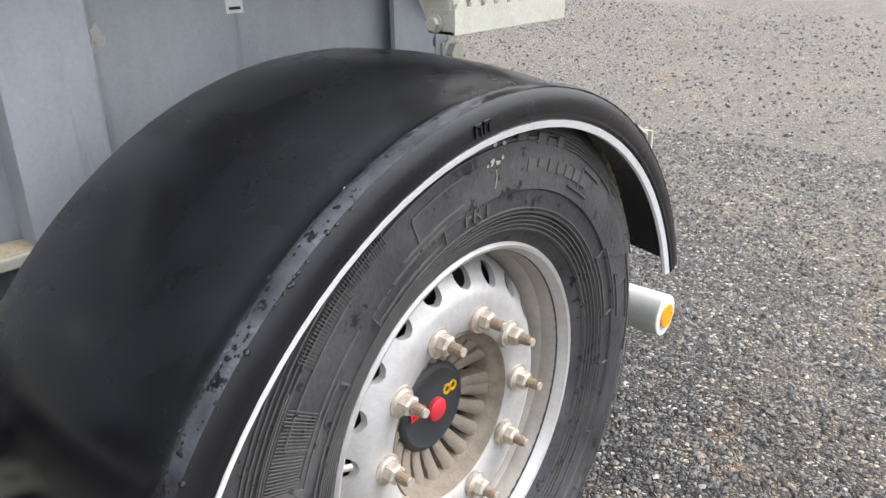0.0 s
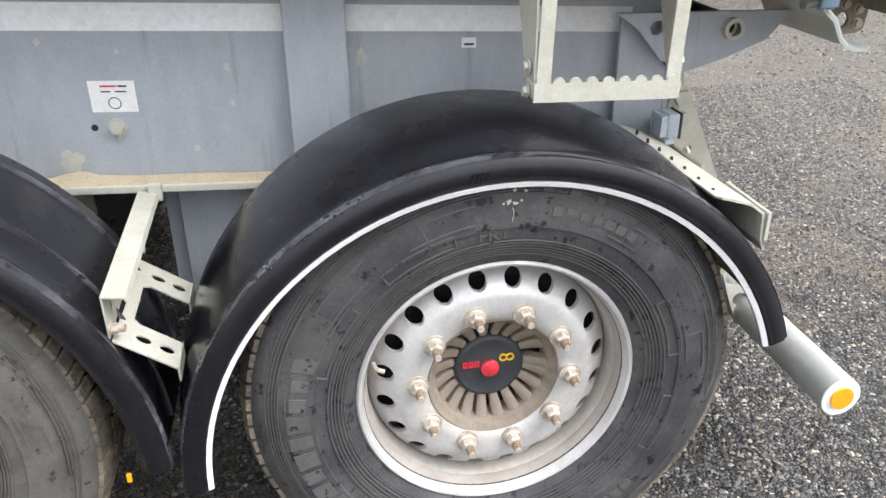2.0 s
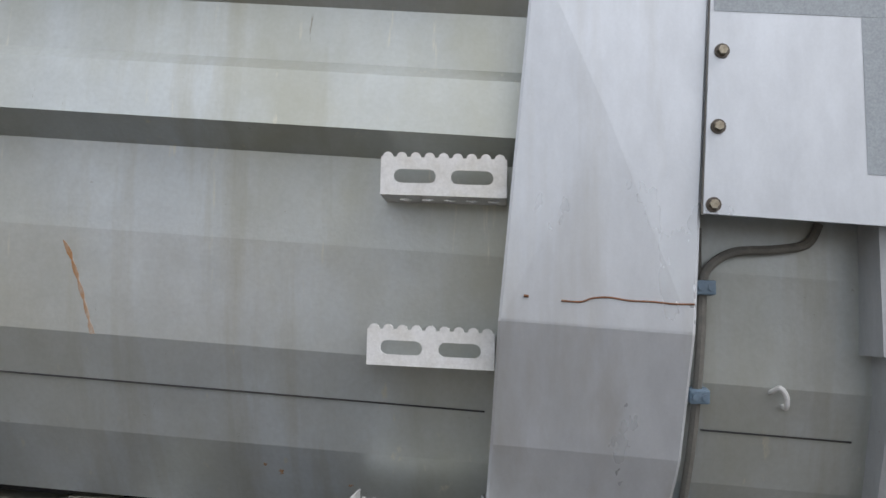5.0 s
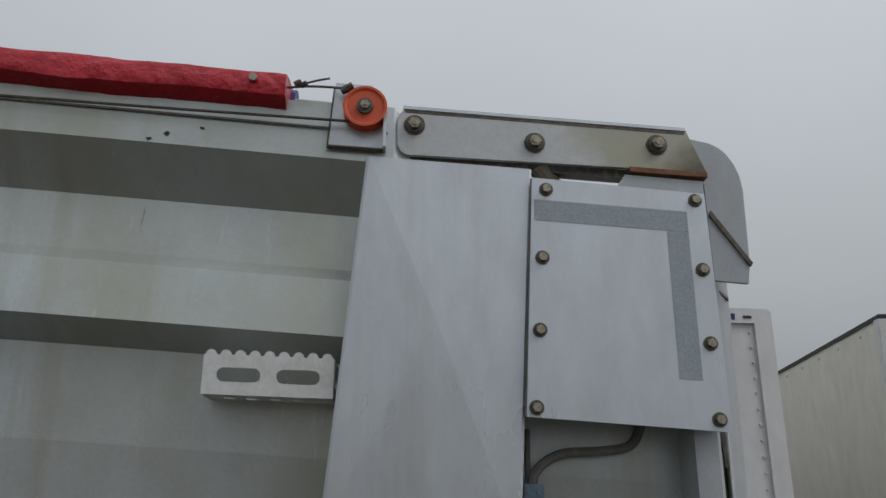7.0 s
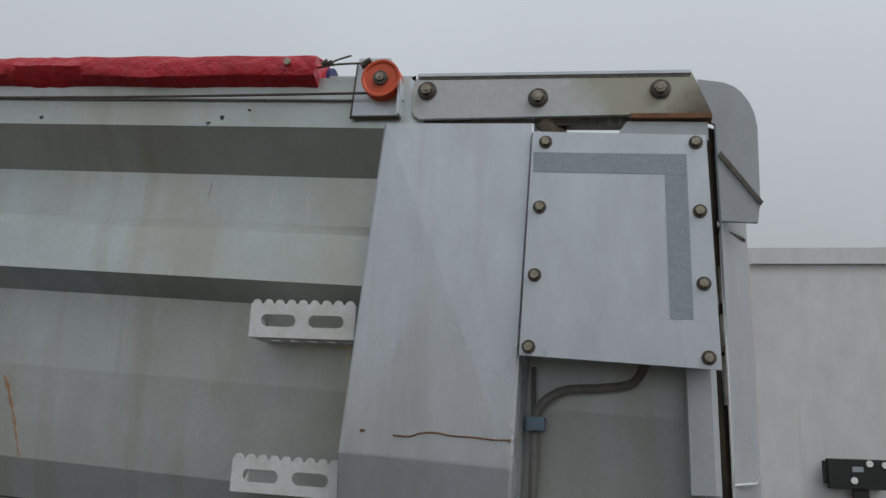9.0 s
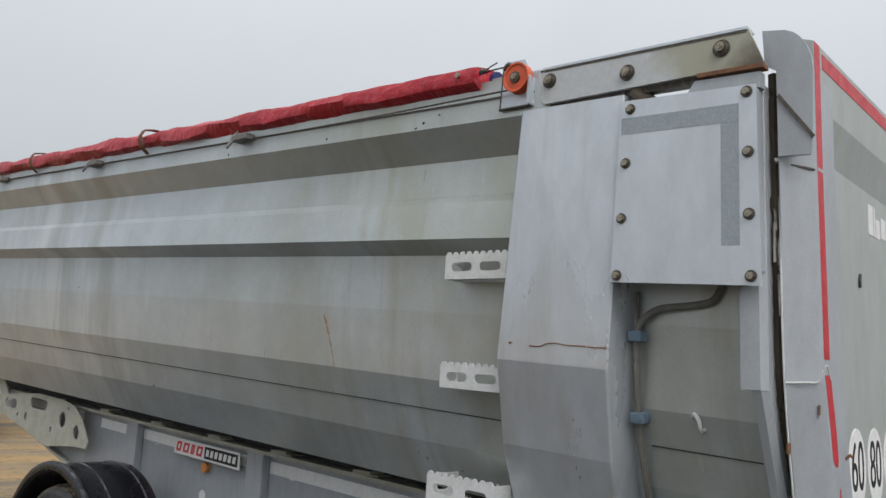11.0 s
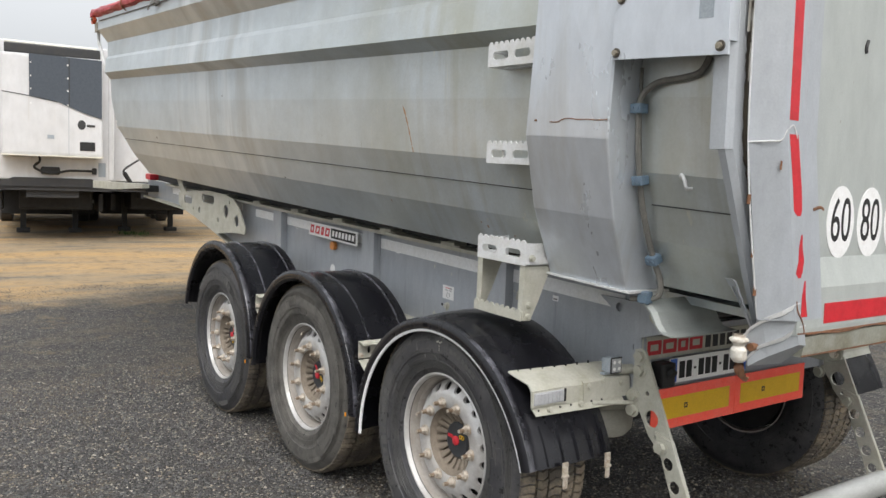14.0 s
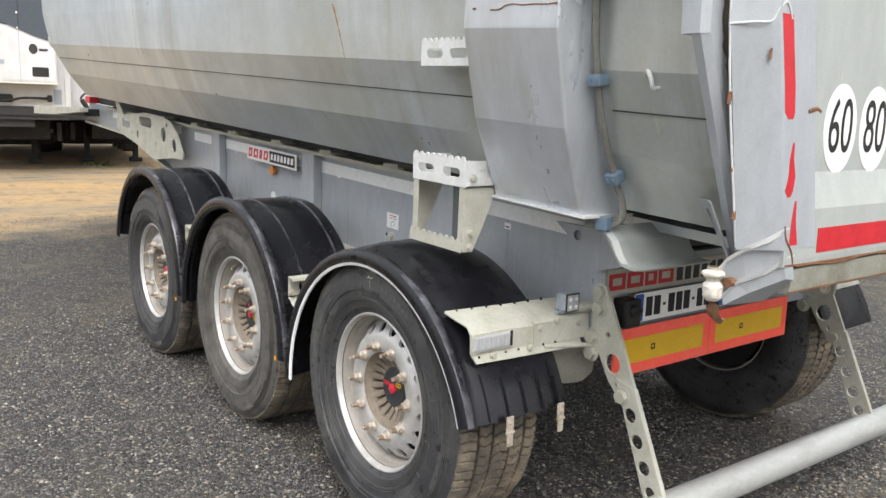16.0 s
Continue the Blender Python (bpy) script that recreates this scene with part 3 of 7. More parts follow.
    colour = mixed(ranged(pale.outputs["Value"], 3.0, 4.4, 0.0, 0.42), colour, (0.27, 0.24, 0.20))
    # darker chippings from about the rear axle forward
    forward_dark = n.new("ShaderNodeMath")
    forward_dark.operation = "MULTIPLY_ADD"
    l.new(noise_node(0.8, 6), forward_dark.inputs[0])
    forward_dark.inputs[1].default_value = 2.4
    l.new(spx.outputs["X"], forward_dark.inputs[2])
    colour = mixed(ranged(forward_dark.outputs["Value"], 2.6, 1.2, 0.0, 0.22), colour, (0.045, 0.041, 0.037))
    colour = mixed(ranged(noise_node(1.7, 7, 0.7), 0.58, 0.68, 0.0, 0.6), colour, (0.22, 0.165, 0.10))
    colour = mixed(bare, colour, sand2)
    l.new(colour, b.inputs["Base Color"])
    b.inputs["Roughness"].default_value = 0.88
    b.inputs["Specular IOR Level"].default_value = 0.35
    bp = n.new("ShaderNodeBump")
    bp.inputs["Distance"].default_value = 0.010
    l.new(ranged(edge.outputs["Distance"], 0.0, 0.30), bp.inputs["Height"])
    l.new(bp.outputs["Normal"], b.inputs["Normal"])
    return m


M_GRAVEL = gravel_material()
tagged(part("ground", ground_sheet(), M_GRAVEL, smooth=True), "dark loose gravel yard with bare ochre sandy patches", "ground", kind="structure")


def stones_material(dark):
    m, n, l, b = material("dark_chippings" if dark else "loose_stone")
    g = n.new("ShaderNodeNewGeometry")
    ramp = n.new("ShaderNodeValToRGB")
    ramp.color_ramp.elements[0].color = (0.035, 0.035, 0.036, 1)
    ramp.color_ramp.elements[1].color = (0.40, 0.37, 0.31, 1)
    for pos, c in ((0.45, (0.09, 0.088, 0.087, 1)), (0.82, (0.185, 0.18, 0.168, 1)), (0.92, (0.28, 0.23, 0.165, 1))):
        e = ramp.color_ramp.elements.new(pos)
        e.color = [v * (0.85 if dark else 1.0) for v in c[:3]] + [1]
    l.new(g.outputs["Random Per Island"], ramp.inputs["Fac"])
    l.new(ramp.outputs["Color"], b.inputs["Base Color"])
    b.inputs["Roughness"].default_value = 0.75
    return m


def loose_stones(name, count, x0, x1, y0, y1, lo, hi, seed, mat):
    """Loose stones of the yard, as squashed and turned octahedra."""
    rng = np.random.default_rng(seed)
    base = np.array([(1, 0, 0), (0, 1, 0), (-1, 0, 0), (0, -1, 0), (0, 0, 1), (0, 0, -0.6)], float)
    tri = np.array([(0, 1, 4), (1, 2, 4), (2, 3, 4), (3, 0, 4), (1, 0, 5), (2, 1, 5), (3, 2, 5), (0, 3, 5)])
    pos = np.stack([rng.uniform(x0, x1, count), rng.uniform(y0, y1, count)], -1)
    size = lo + (hi - lo) * rng.random(count) ** 1.8
    turn = rng.uniform(0, 2 * np.pi, count)
    shape = base[None] * rng.uniform(0.5, 1.35, (count, 6, 1)) * size[:, None, None] * np.array([1, 0.8, 0.6])
    c, s = np.cos(turn)[:, None], np.sin(turn)[:, None]
    v = np.stack([shape[..., 0] * c - shape[..., 1] * s, shape[..., 0] * s + shape[..., 1] * c, shape[..., 2]], -1)
    v[..., :2] += pos[:, None]
    z = np.array([rise(x, y) + 0.012 * noise.noise(Vector((x * 0.9, y * 0.9, 0))) - 0.004 for x, y in pos])
    v[..., 2] += (z + size * 0.25)[:, None]
    f = (tri[None] + 6 * np.arange(count)[:, None, None]).reshape(-1, 3)
    me = bpy.data.meshes.new(name)
    me.from_pydata(v.reshape(-1, 3).tolist(), [], f.tolist())
    me.materials.append(mat)
    return tagged(new(name, me), "scattered dark grey gravel stones on the yard", "gravel", kind="stuff")


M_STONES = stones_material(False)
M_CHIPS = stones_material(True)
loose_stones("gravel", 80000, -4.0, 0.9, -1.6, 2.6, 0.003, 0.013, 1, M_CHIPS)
loose_stones("gravel", 62000, 0.7, 3.6, -1.2, 3.8, 0.003, 0.013, 8, M_STONES)
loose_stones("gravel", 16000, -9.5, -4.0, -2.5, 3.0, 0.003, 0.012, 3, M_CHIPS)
loose_stones("gravel", 14000, 3.0, 9.0, -1.0, 9.0, 0.005, 0.022, 2, M_STONES)


# ---- the tipper trailer ----
trailer = thing("tipper_trailer", "grey aluminium three-axle tipper semi-trailer parked on gravel", "trailer")

# the body's side, from the rail down to the floor: y, z at x = 0, slope along x
SIDE = [(0.105, 2.800, 0.072), (0.035, 2.795, 0.072), (0.030, 2.650, 0.071), (0.115, 2.540, 0.069), (0.105, 2.402, 0.067), (0.082, 2.372, 0.067),
        (0.065, 2.238, 0.066), (0.150, 2.190, 0.064), (0.155, 1.978, 0.062), (0.176, 1.728, 0.060), (0.215, 1.618, 0.058),
        (0.258, 1.492, 0.056), (0.365, 1.318, 0.053)]
FRONT = [-6.5, -6.5, -6.47, -6.42, -6.36, -6.35, -6.32, -6.45, -6.42, -6.27, -6.10, -5.95, -5.75]
REAR = 1.24
REARS = [0.545, 0.545, 0.545, 0.86] + [REAR] * 9     # the rail stops short of the link arm


def body_section(s):
    """The closed cross-section of the body at the part s of its length (0 front, 1 rear)."""
    left = []
    for (y, z, k), xf, xr in zip(SIDE, FRONT, REARS):
        x = xf + (xr - xf) * s
        left.append(Vector((x, y, z - k * x)))
    right = [Vector((p.x, 2 * CY - p.y, p.z)) for p in reversed(left)]
    outer = left + right
    inner = [Vector((p.x, p.y + (0.05 if p.y < CY else -0.05), p.z + 0.03 if i < 3 else p.z + 0.02)) for i, p in enumerate(left[1:])]
    inner = [Vector((left[0].x, left[0].y + 0.012, left[0].z - 0.02))] + inner
    inner = inner + [Vector((p.x, 2 * CY - p.y, p.z)) for p in reversed(inner)]
    return outer + inner[::-1]


def side_y(z, x=0.0):
    """How far in the body's wall lies at a height."""
    pts = [(zz - k * x, y) for y, zz, k in SIDE][1:]
    for (za, ya), (zb, yb) in zip(pts, pts[1:]):
        if zb <= z <= za:
            return ya + (yb - ya) * (za - z) / max(za - zb, 1e-6)
    return SIDE[-1][0]


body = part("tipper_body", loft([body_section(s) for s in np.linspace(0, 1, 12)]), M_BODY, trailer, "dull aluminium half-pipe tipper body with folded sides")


def front_wall():
    left = [Vector((xf, y + 0.01, z - k * xf)) for (y, z, k), xf in zip(SIDE, FRONT)]
    return loft([left + [Vector((p.x, 2 * CY - p.y, p.z)) for p in reversed(left)],
                 [p + Vector((0.04, 0, 0)) for p in left + [Vector((p.x, 2 * CY - p.y, p.z)) for p in reversed(left)]]])


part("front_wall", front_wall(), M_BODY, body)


def seam():
    bm = bmesh.new()
    for x0 in np.arange(-6.1, 0.38, 0.216):
        x1 = min(x0 + 0.216, 0.40)
        rod(bm, (x0, 0.213, 1.618 - 0.058 * x0), (x1, 0.213, 1.618 - 0.058 * x1), 0.0022, 5)
    return bm


part("weld_seam", seam(), M_DARK, body, "dark weld seam along the side")
part("weld_seam", rods(((0.87, 0.213, 1.618 - 0.058 * 0.87), (1.2, 0.213, 1.618 - 0.058 * 1.2), 0.0022), seg=5), M_DARK, body)


# the folded column that stiffens the body's rear
COLUMN = [(0.025, 2.655, 0.483, 0.868), (0.030, 1.828, 0.412, 0.822), (0.100, 1.560, 0.396, 0.803), (0.215, 1.305, 0.378, 0.768)]
KB = 0.058


def column():
    secs = []
    for y, z, xl, xr in COLUMN:
        back = side_y(z - KB * 0.6, 0.6) + 0.02 if z < 2.6 else 0.12
        secs.append([Vector((xl, y + 0.004, z - KB * xl)), Vector((xl + 0.006, y, z - KB * xl)), Vector((xr - 0.006, y, z - KB * xr)),
                     Vector((xr, y + 0.004, z - KB * xr)), Vector((xr + 0.012, back, z - KB * xr)), Vector((xl, back, z - KB * xl))])
    bm = loft(secs)
    # the upper face is cross-broken: a flat pyramid
    y0, za, a0, a1 = COLUMN[0]
    y1, zb, b0, b1 = COLUMN[1]
    ring = [Vector((a0 + 0.006, y0 - 0.0012, za - KB * a0 - 0.004)), Vector((a1 - 0.006, y0 - 0.0012, za - KB * a1 - 0.004)), Vector((b1 - 0.006, y1 - 0.0012, zb - KB * b1 + 0.004)), Vector((b0 + 0.006, y1 - 0.0012, zb - KB * b0 + 0.004))]
    vs = [bm.verts.new(p) for p in ring]
    tip = bm.verts.new((0.645, 0.0275 - 0.015, 2.24))
    for i in range(4):
        bm.faces.new((vs[i], vs[(i + 1) % 4], tip))
    return bm


part("rear_column", column(), M_COLUMN, body, "smooth light grey folded stiffening column")
part("column_foot", boxed(0.374, 0.795, 0.203, 0.42, 1.298, 1.305, KB), M_STEP, body)


def crack():
    bm = bmesh.new()
    pts = [(0.545, 1.876), (0.585, 1.874), (0.61, 1.882), (0.645, 1.884), (0.685, 1.878), (0.735, 1.876), (0.78, 1.872), (0.820, 1.872)]
    tube(bm, [(x, 0.0265, z - 0.008) for x, z in [(x, z - 0.02) for x, z in pts]], 0.0022, 5)
    rod(bm, (0.466, 0.0255, 1.857), (0.476, 0.0255, 1.8565), 0.0035, 6)
    return bm


part("crack", crack(), M_RUST, body, "rusty hairline crack")


# the bolted cover plate with its reflective tape
PLATE = [(0.866, 2.628), (1.268, 2.620), (1.276, 2.078), (0.838, 2.082)]
panel = part("cover_plate", prism(PLATE, side_on(0.020, KB), 0, 0.008), M_COVER, trailer, "bolted light grey cover plate")
part("plate_return", boxed(1.258, 1.268, 0.020, 0.11, 2.12, 2.61, KB), M_COVER, body)
bolt_bm = hexbolt(bmesh.new(), (0, 0, 0), (0, -1, 0), 0.0102, 0.010, False)
washer_bm = rods(((0, 0, 0), (0, -0.0030, 0), 0.0160), seg=20)
plate_bolt = part("bolt", bolt_bm, M_BOLT, panel, "yellowish zinc hexagon bolt")
washer = part("washer", washer_bm, M_GREASE_SHADE, panel, "dark oily washer")
BOLTS = [(0.897, 2.548), (0.883, 2.384), (0.872, 2.219), (0.859, 2.052), (1.244, 2.529), (1.246, 2.362), (1.247, 2.194), (1.250, 2.030)]
plate_bolt.matrix_basis = pose(BOLTS[0][0], 0.012, BOLTS[0][1], 0, 17, 0)
washer.matrix_basis = pose(BOLTS[0][0], 0.012, BOLTS[0][1])
for i, (x, z) in enumerate(BOLTS[1:]):
    again(plate_bolt, pose(x, 0.012, z, 0, 31 * i, 0))
    again(washer, pose(x, 0.012, z))
edge_weld = bmesh.new()
tube(edge_weld, [(0.866 - 0.028 * i / 12, 0.021, (2.628 - 0.546 * i / 12) - KB * 0.85) for i in range(13)], 0.003, 6)
part("plate_weld", edge_weld, M_HOOK, panel, "dark broken weld line", True)
tape = bmesh.new()
prism([(0.868, 2.574), (1.222, 2.572), (1.222, 2.522), (0.868, 2.524)], side_on(0.0118, KB), 0, 0.0008, tape)
prism([(1.172, 2.5215), (1.222, 2.5215), (1.222, 2.184), (1.172, 2.184)], side_on(0.0118, KB), 0, 0.0008, tape)
part("reflective_tape", tape, M_TAPE, panel, "worn grey reflective tape in an angle")


# the rear flange of the body below the plate, and the caked seal behind it
def rear_flange():
    def sec(z, y, x0):
        return [Vector((x0, y, z)), Vector((1.256, y, z)), Vector((1.270, y + 0.02, z)), Vector((1.270, y + 0.12, z)), Vector((x0, y + 0.12, z))]
    bm = loft([sec(2.56, 0.045, 1.205), sec(1.742, 0.050, 1.205)])
    return loft([sec(1.742, 0.053, 1.232), sec(1.30, 0.232, 1.238), sec(1.16, 0.290, 1.244)], bm)


part("rear_flange", rear_flange(), M_POST, body, "pale grey rear flange of the body", False)


def seal_line(z):
    pts = [(2.62, 0.100), (2.2, 0.105), (1.76, 0.112), (1.4, 0.245), (1.18, 0.325)]
    for (za, ya), (zb, yb) in zip(pts, pts[1:]):
        if zb <= z <= za:
            return ya + (yb - ya) * (za - z) / (za - zb)
    return pts[-1][1]


def seal():
    """A caked rubber strip, lumpy and torn along its edge."""
    secs = []
    for i in range(97):
        z = 2.60 - 1.41 * i / 96
        w = 0.016 * noise.noise(Vector((z * 19, 0, 2))) + 0.010 * noise.noise(Vector((z * 47, 3, 0)))
        secs.append([Vector((1.268, seal_line(z) + w, z)), Vector((1.284, seal_line(z) - 0.006 + 0.7 * w, z)), Vector((1.300, seal_line(z) + 0.012 - w, z)), Vector((1.300, seal_line(z) + 0.10, z)), Vector((1.268, seal_line(z) + 0.10, z))])
    return loft(secs)


def seal_flakes():
    """Pale crusts and torn rubber ends that hang on the strip."""
    rng = random.Random(31)
    bm = bmesh.new()
    for _ in range(11):
        z = rng.uniform(1.24, 2.4)
        x, y, h = rng.uniform(1.276, 1.292), seal_line(z) - rng.uniform(0.006, 0.014), rng.uniform(0.02, 0.11)
        loft([[Vector((x + dx + rng.uniform(-0.002, 0.002), y + dy, z + k * h)) for dx, dy in ((-0.004, 0.006), (0.001, -0.004), (0.005, 0.002), (0.002, 0.010))] for k in (-0.5, 0, 0.5)], bm)
    return bm


GUSSET = [(1.103, 1.340), (1.197, 1.351), (1.232, 1.351), (1.268, 1.150), (1.259, 1.165), (1.232, 1.215), (1.200, 1.263), (1.170, 1.298), (1.138, 1.319)]
part("corner_gusset", plate(GUSSET, [[(1.166, 1.322), (1.193, 1.329), (1.204, 1.323), (1.216, 1.270), (1.210, 1.264), (1.172, 1.308)]], 0.008,
                            lambda u, v, d: (u, 0.315 - (u - 1.107) + 0.62 * (1.34 - v) - d, v)), M_POST, body, "pale corner gusset with a three-cornered hole")
hinge = part("hinge_plate", plate([(1.05, 1.25), (1.29, 1.25), (1.275, 1.06), (1.25, 1.045), (1.14, 1.045), (1.11, 1.07)], [circle(1.20, 1.085, 0.022), circle(1.12, 1.165, 0.014), circle(1.17, 1.165, 0.014), circle(1.22, 1.165, 0.014)], 0.012, side_on(0.76)), M_GRIME, body, "mud-stained hinge plate under the floor")
for hx, hz in ((1.15, 1.115), (1.245, 1.115), (1.155, 1.07), (1.25, 1.075), (1.20, 1.13)):
    part("bolt", hexbolt(bmesh.new(), (hx, 0.748, hz), (0, -1, 0), 0.012, 0.010), M_NUT, hinge)
part("tailgate_seal", seal(), M_SEAL, body, "mud-caked dark brown seal strip", True)
tagged(part("seal_crust", seal_flakes(), surface("pale_mud_crust", (0.30, 0.29, 0.26), (0.13, 0.105, 0.07), 0.9, 30, rough=0.9), body), "pale torn crusts on the seal", kind="stuff")


# ---- steps on the side ----
def tooth_step(x0, x1, z0, z1, y, depth, name, mat, legs=False, label="", slots=True):
    """A folded step with a toothed edge and two long holes."""
    n = 9
    w = (x1 - x0) / n
    top = []
    for i in range(n):
        c = x0 + (i + 0.5) * w
        top += [(c + 0.38 * w * math.cos(a), z1 - 0.008 + 0.011 * math.sin(a)) for a in (math.pi - math.pi * j / 5 for j in range(6))]
    outline = [(x0, z0), (x0, z1 - 0.008)] + top + [(x1, z1 - 0.008), (x1, z0)]
    zc = 0.5 * (z0 + z1) - 0.004
    holes = [slot(x0 + 0.045, x0 + 0.108, zc, 0.0155), slot(x1 - 0.108, x1 - 0.045, zc, 0.0155)] if slots else []
    bm = plate(outline, holes, 0.004, side_on(y, 0.03))
    plate([(x0, 0), (x1, 0), (x1, depth), (x0, depth)], [circle(x0 + 0.05 + 0.05 * i, depth * 0.55, 0.014, 10) for i in range(5)],
          0.004, lambda u, v, d: (u, y + v, z0 + d - 0.03 * u), bm)
    for xa in (x0, x1 - 0.004):
        ym = y + depth * 0.5
        plate([(y, z0), (y, z1 - 0.01), (y + depth, z1 - 0.01), (y + depth, z0)], [slot(ym - 0.018, ym + 0.018, zc, 0.0145)] if slots else [], 0.004, lambda u, v, d, xa=xa: (xa + d, u, v - 0.03 * (xa + d)), bm)
    # the second, finer row of teeth along the back edge
    if slots:
        back = [(x0, z1 - 0.012)] + [p for i in range(12) for p in ((x0 + (i + 0.15) * (x1 - x0) / 12, z1 - 0.012), (x0 + (i + 0.35) * (x1 - x0) / 12, z1 + 0.003), (x0 + (i + 0.65) * (x1 - x0) / 12, z1 + 0.003), (x0 + (i + 0.85) * (x1 - x0) / 12, z1 - 0.012))] + [(x1, z1 - 0.012), (x1, z1 - 0.022), (x0, z1 - 0.022)]
        prism([(u, v - 0.030) for u, v in back], side_on(y + depth, 0.03), 0, 0.003, bm)
    return part(name, bm, mat, trailer, label)


tooth_step(0.148, 0.428, 2.084, 2.178, 0.055, 0.10, "step", M_STEP, label="white-grey toothed step with two slots")
tooth_step(0.122, 0.404, 1.708, 1.796, 0.085, 0.10, "step", M_STEP, label="white-grey toothed step with two slots")
step = tooth_step(0.083, 0.381, 1.322, 1.418, 0.088, 0.16, "step", M_STEP, label="white-grey toothed step with two slots")
low = tooth_step(0.075, 0.370, 1.106, 1.150, 0.085, 0.045, "hinged_step", M_BEIGE, label="beige toothed stirrup step", slots=False)
for x in (0.079, 0.340):
    part("step_leg", prism([(x + 0.002, 1.14), (x + 0.030, 1.14), (x + 0.035, 1.325), (x + 0.007, 1.325)], side_on(0.092, 0.03), 0, 0.004,
         prism([(0.092, 1.108), (0.125, 1.105), (0.165, 1.18), (0.235, 1.335), (0.092, 1.335)], lambda u, v, d, x=x: ((x - 0.002 if x < 0.2 else x + 0.030) + d, u, v - 0.03 * x), 0, 0.004)), M_BEIGE, low)
sb = hexbolt(bmesh.new(), (0, 0, 0), (-1, 0, 0), 0.010, 0.008)
sbolt = part("bolt", sb, M_BEIGE, low)
sbolt.matrix_basis = pose(0.073, 0.115, 1.165)
for x, z, turn in ((0.073, 1.118, 0), (0.083, 1.345, 0), (0.374, 1.16, 180), (0.374, 1.112, 180), (0.384, 1.34, 180)):
    again(sbolt, pose(x, 0.115, z, 0, 0, turn))
part("step_stay", boxed(0.372, 0.376, 0.09, 0.32, 1.33, 1.40, 0.03), M_STEP, step)


# ---- cable, clamps and hook on the rear of the body ----
cable = bmesh.new()
tube(cable, [(1.12, 0.145, 2.03), (1.09, 0.14, 1.985), (1.02, 0.135, 1.972), (0.93, 0.133, 1.965), (0.875, 0.132, 1.93), (0.862, 0.132, 1.885), (0.858, 0.14, 1.78),
             (0.852, 0.165, 1.647), (0.846, 0.205, 1.52), (0.839, 0.275, 1.372), (0.848, 0.30, 1.31), (0.845, 0.31, 1.255), (0.815, 0.30, 1.232), (0.74, 0.28, 1.225)], 0.0105, 8)
part("cable", cable, M_CABLE, body, "dusty grey corrugated cable", True)
part("cable_tail", tube(bmesh.new(), [(0.86, 0.145, 1.89), (0.857, 0.142, 1.95), (0.858, 0.14, 2.02)], 0.006, 6), M_CABLE, body)
clamp_bm = boxed(-0.022, 0.022, -0.012, 0.03, -0.016, 0.016, bevel=0.004)
for x in (-0.011, 0.011):
    rod(clamp_bm, (x, -0.012, 0), (x, -0.016, 0), 0.007, 8)
clamp = part("cable_clamp", clamp_bm, M_CLAMP, body, "blue-grey plastic cable clamp")
clamp.matrix_basis = pose(0.864, 0.120, 1.885)
for x, y, z, rx in ((0.855, 0.155, 1.647, 8), (0.842, 0.262, 1.372, 25), (0.80, 0.285, 1.228, 90)):
    again(clamp, pose(x, y, z, rx, 0, 0))
part("hook", tube(bmesh.new(), [(1.045, 0.20, 1.628), (1.045, 0.165, 1.625), (1.043, 0.155, 1.65), (1.03, 0.157, 1.668), (1.018, 0.17, 1.66), (1.016, 0.20, 1.655)], 0.006, 8), M_STEP, body, "small pale lashing hook", True)

# rust streak on the side, a broken run of ochre
def rust_run():
    rng = random.Random(11)
    bm = bmesh.new()
    secs = []
    for i in range(15):
        t = i / 14
        x, z = -0.640 + 0.078 * t ** 0.8, 1.985 - 0.225 * t
        w = 0.0015 + 0.0065 * abs(math.sin(i * 2.1)) * rng.uniform(0.4, 1.0)
        y = side_y(z, x)
        secs.append([Vector((x + dx, y + dy, z)) for dx, dy in ((-w, 0.002), (-w, -0.0012), (w, -0.0012), (w, 0.002))])
    return loft(secs, bm)


part("rust_streak", rust_run(), M_RUSTMARK, body, "broken ochre rust streak")
part("sticker", prism([(-6.33, 2.08), (-6.25, 2.075), (-6.25, 2.16), (-6.32, 2.17)], lambda u, v, d: (u, side_y(v, u) - 0.0005 - d, v), 0, 0.001), M_LABEL, body, "small pale sticker")


# dark chips knocked into the rail and the upper side
rng = random.Random(21)
for x, z, r in ((0.02, 2.672, 0.010), (-0.02, 2.66, 0.007), (0.10, 2.69, 0.006), (-0.55, 2.71, 0.008), (-1.3, 2.76, 0.009),
                (0.05, 1.40, 0.007), (-0.12, 1.43, 0.009), (-0.16, 1.45, 0.006), (-0.9, 1.52, 0.008), (-2.2, 1.62, 0.010), (-3.1, 2.2, 0.008), (-4.9, 1.95, 0.02)):
    pts = [(x + r * rng.uniform(0.3, 1.3) * math.cos(a), z + r * rng.uniform(0.3, 1.0) * math.sin(a)) for a in (2 * math.pi * j / 9 for j in range(9))]
    part("paint_chip", prism(pts, lambda u, v, d: (u, side_y(v, u) - 0.0008 - d, v), 0, 0.0006), M_DARK if z > 1.6 else M_RUSTMARK, body)


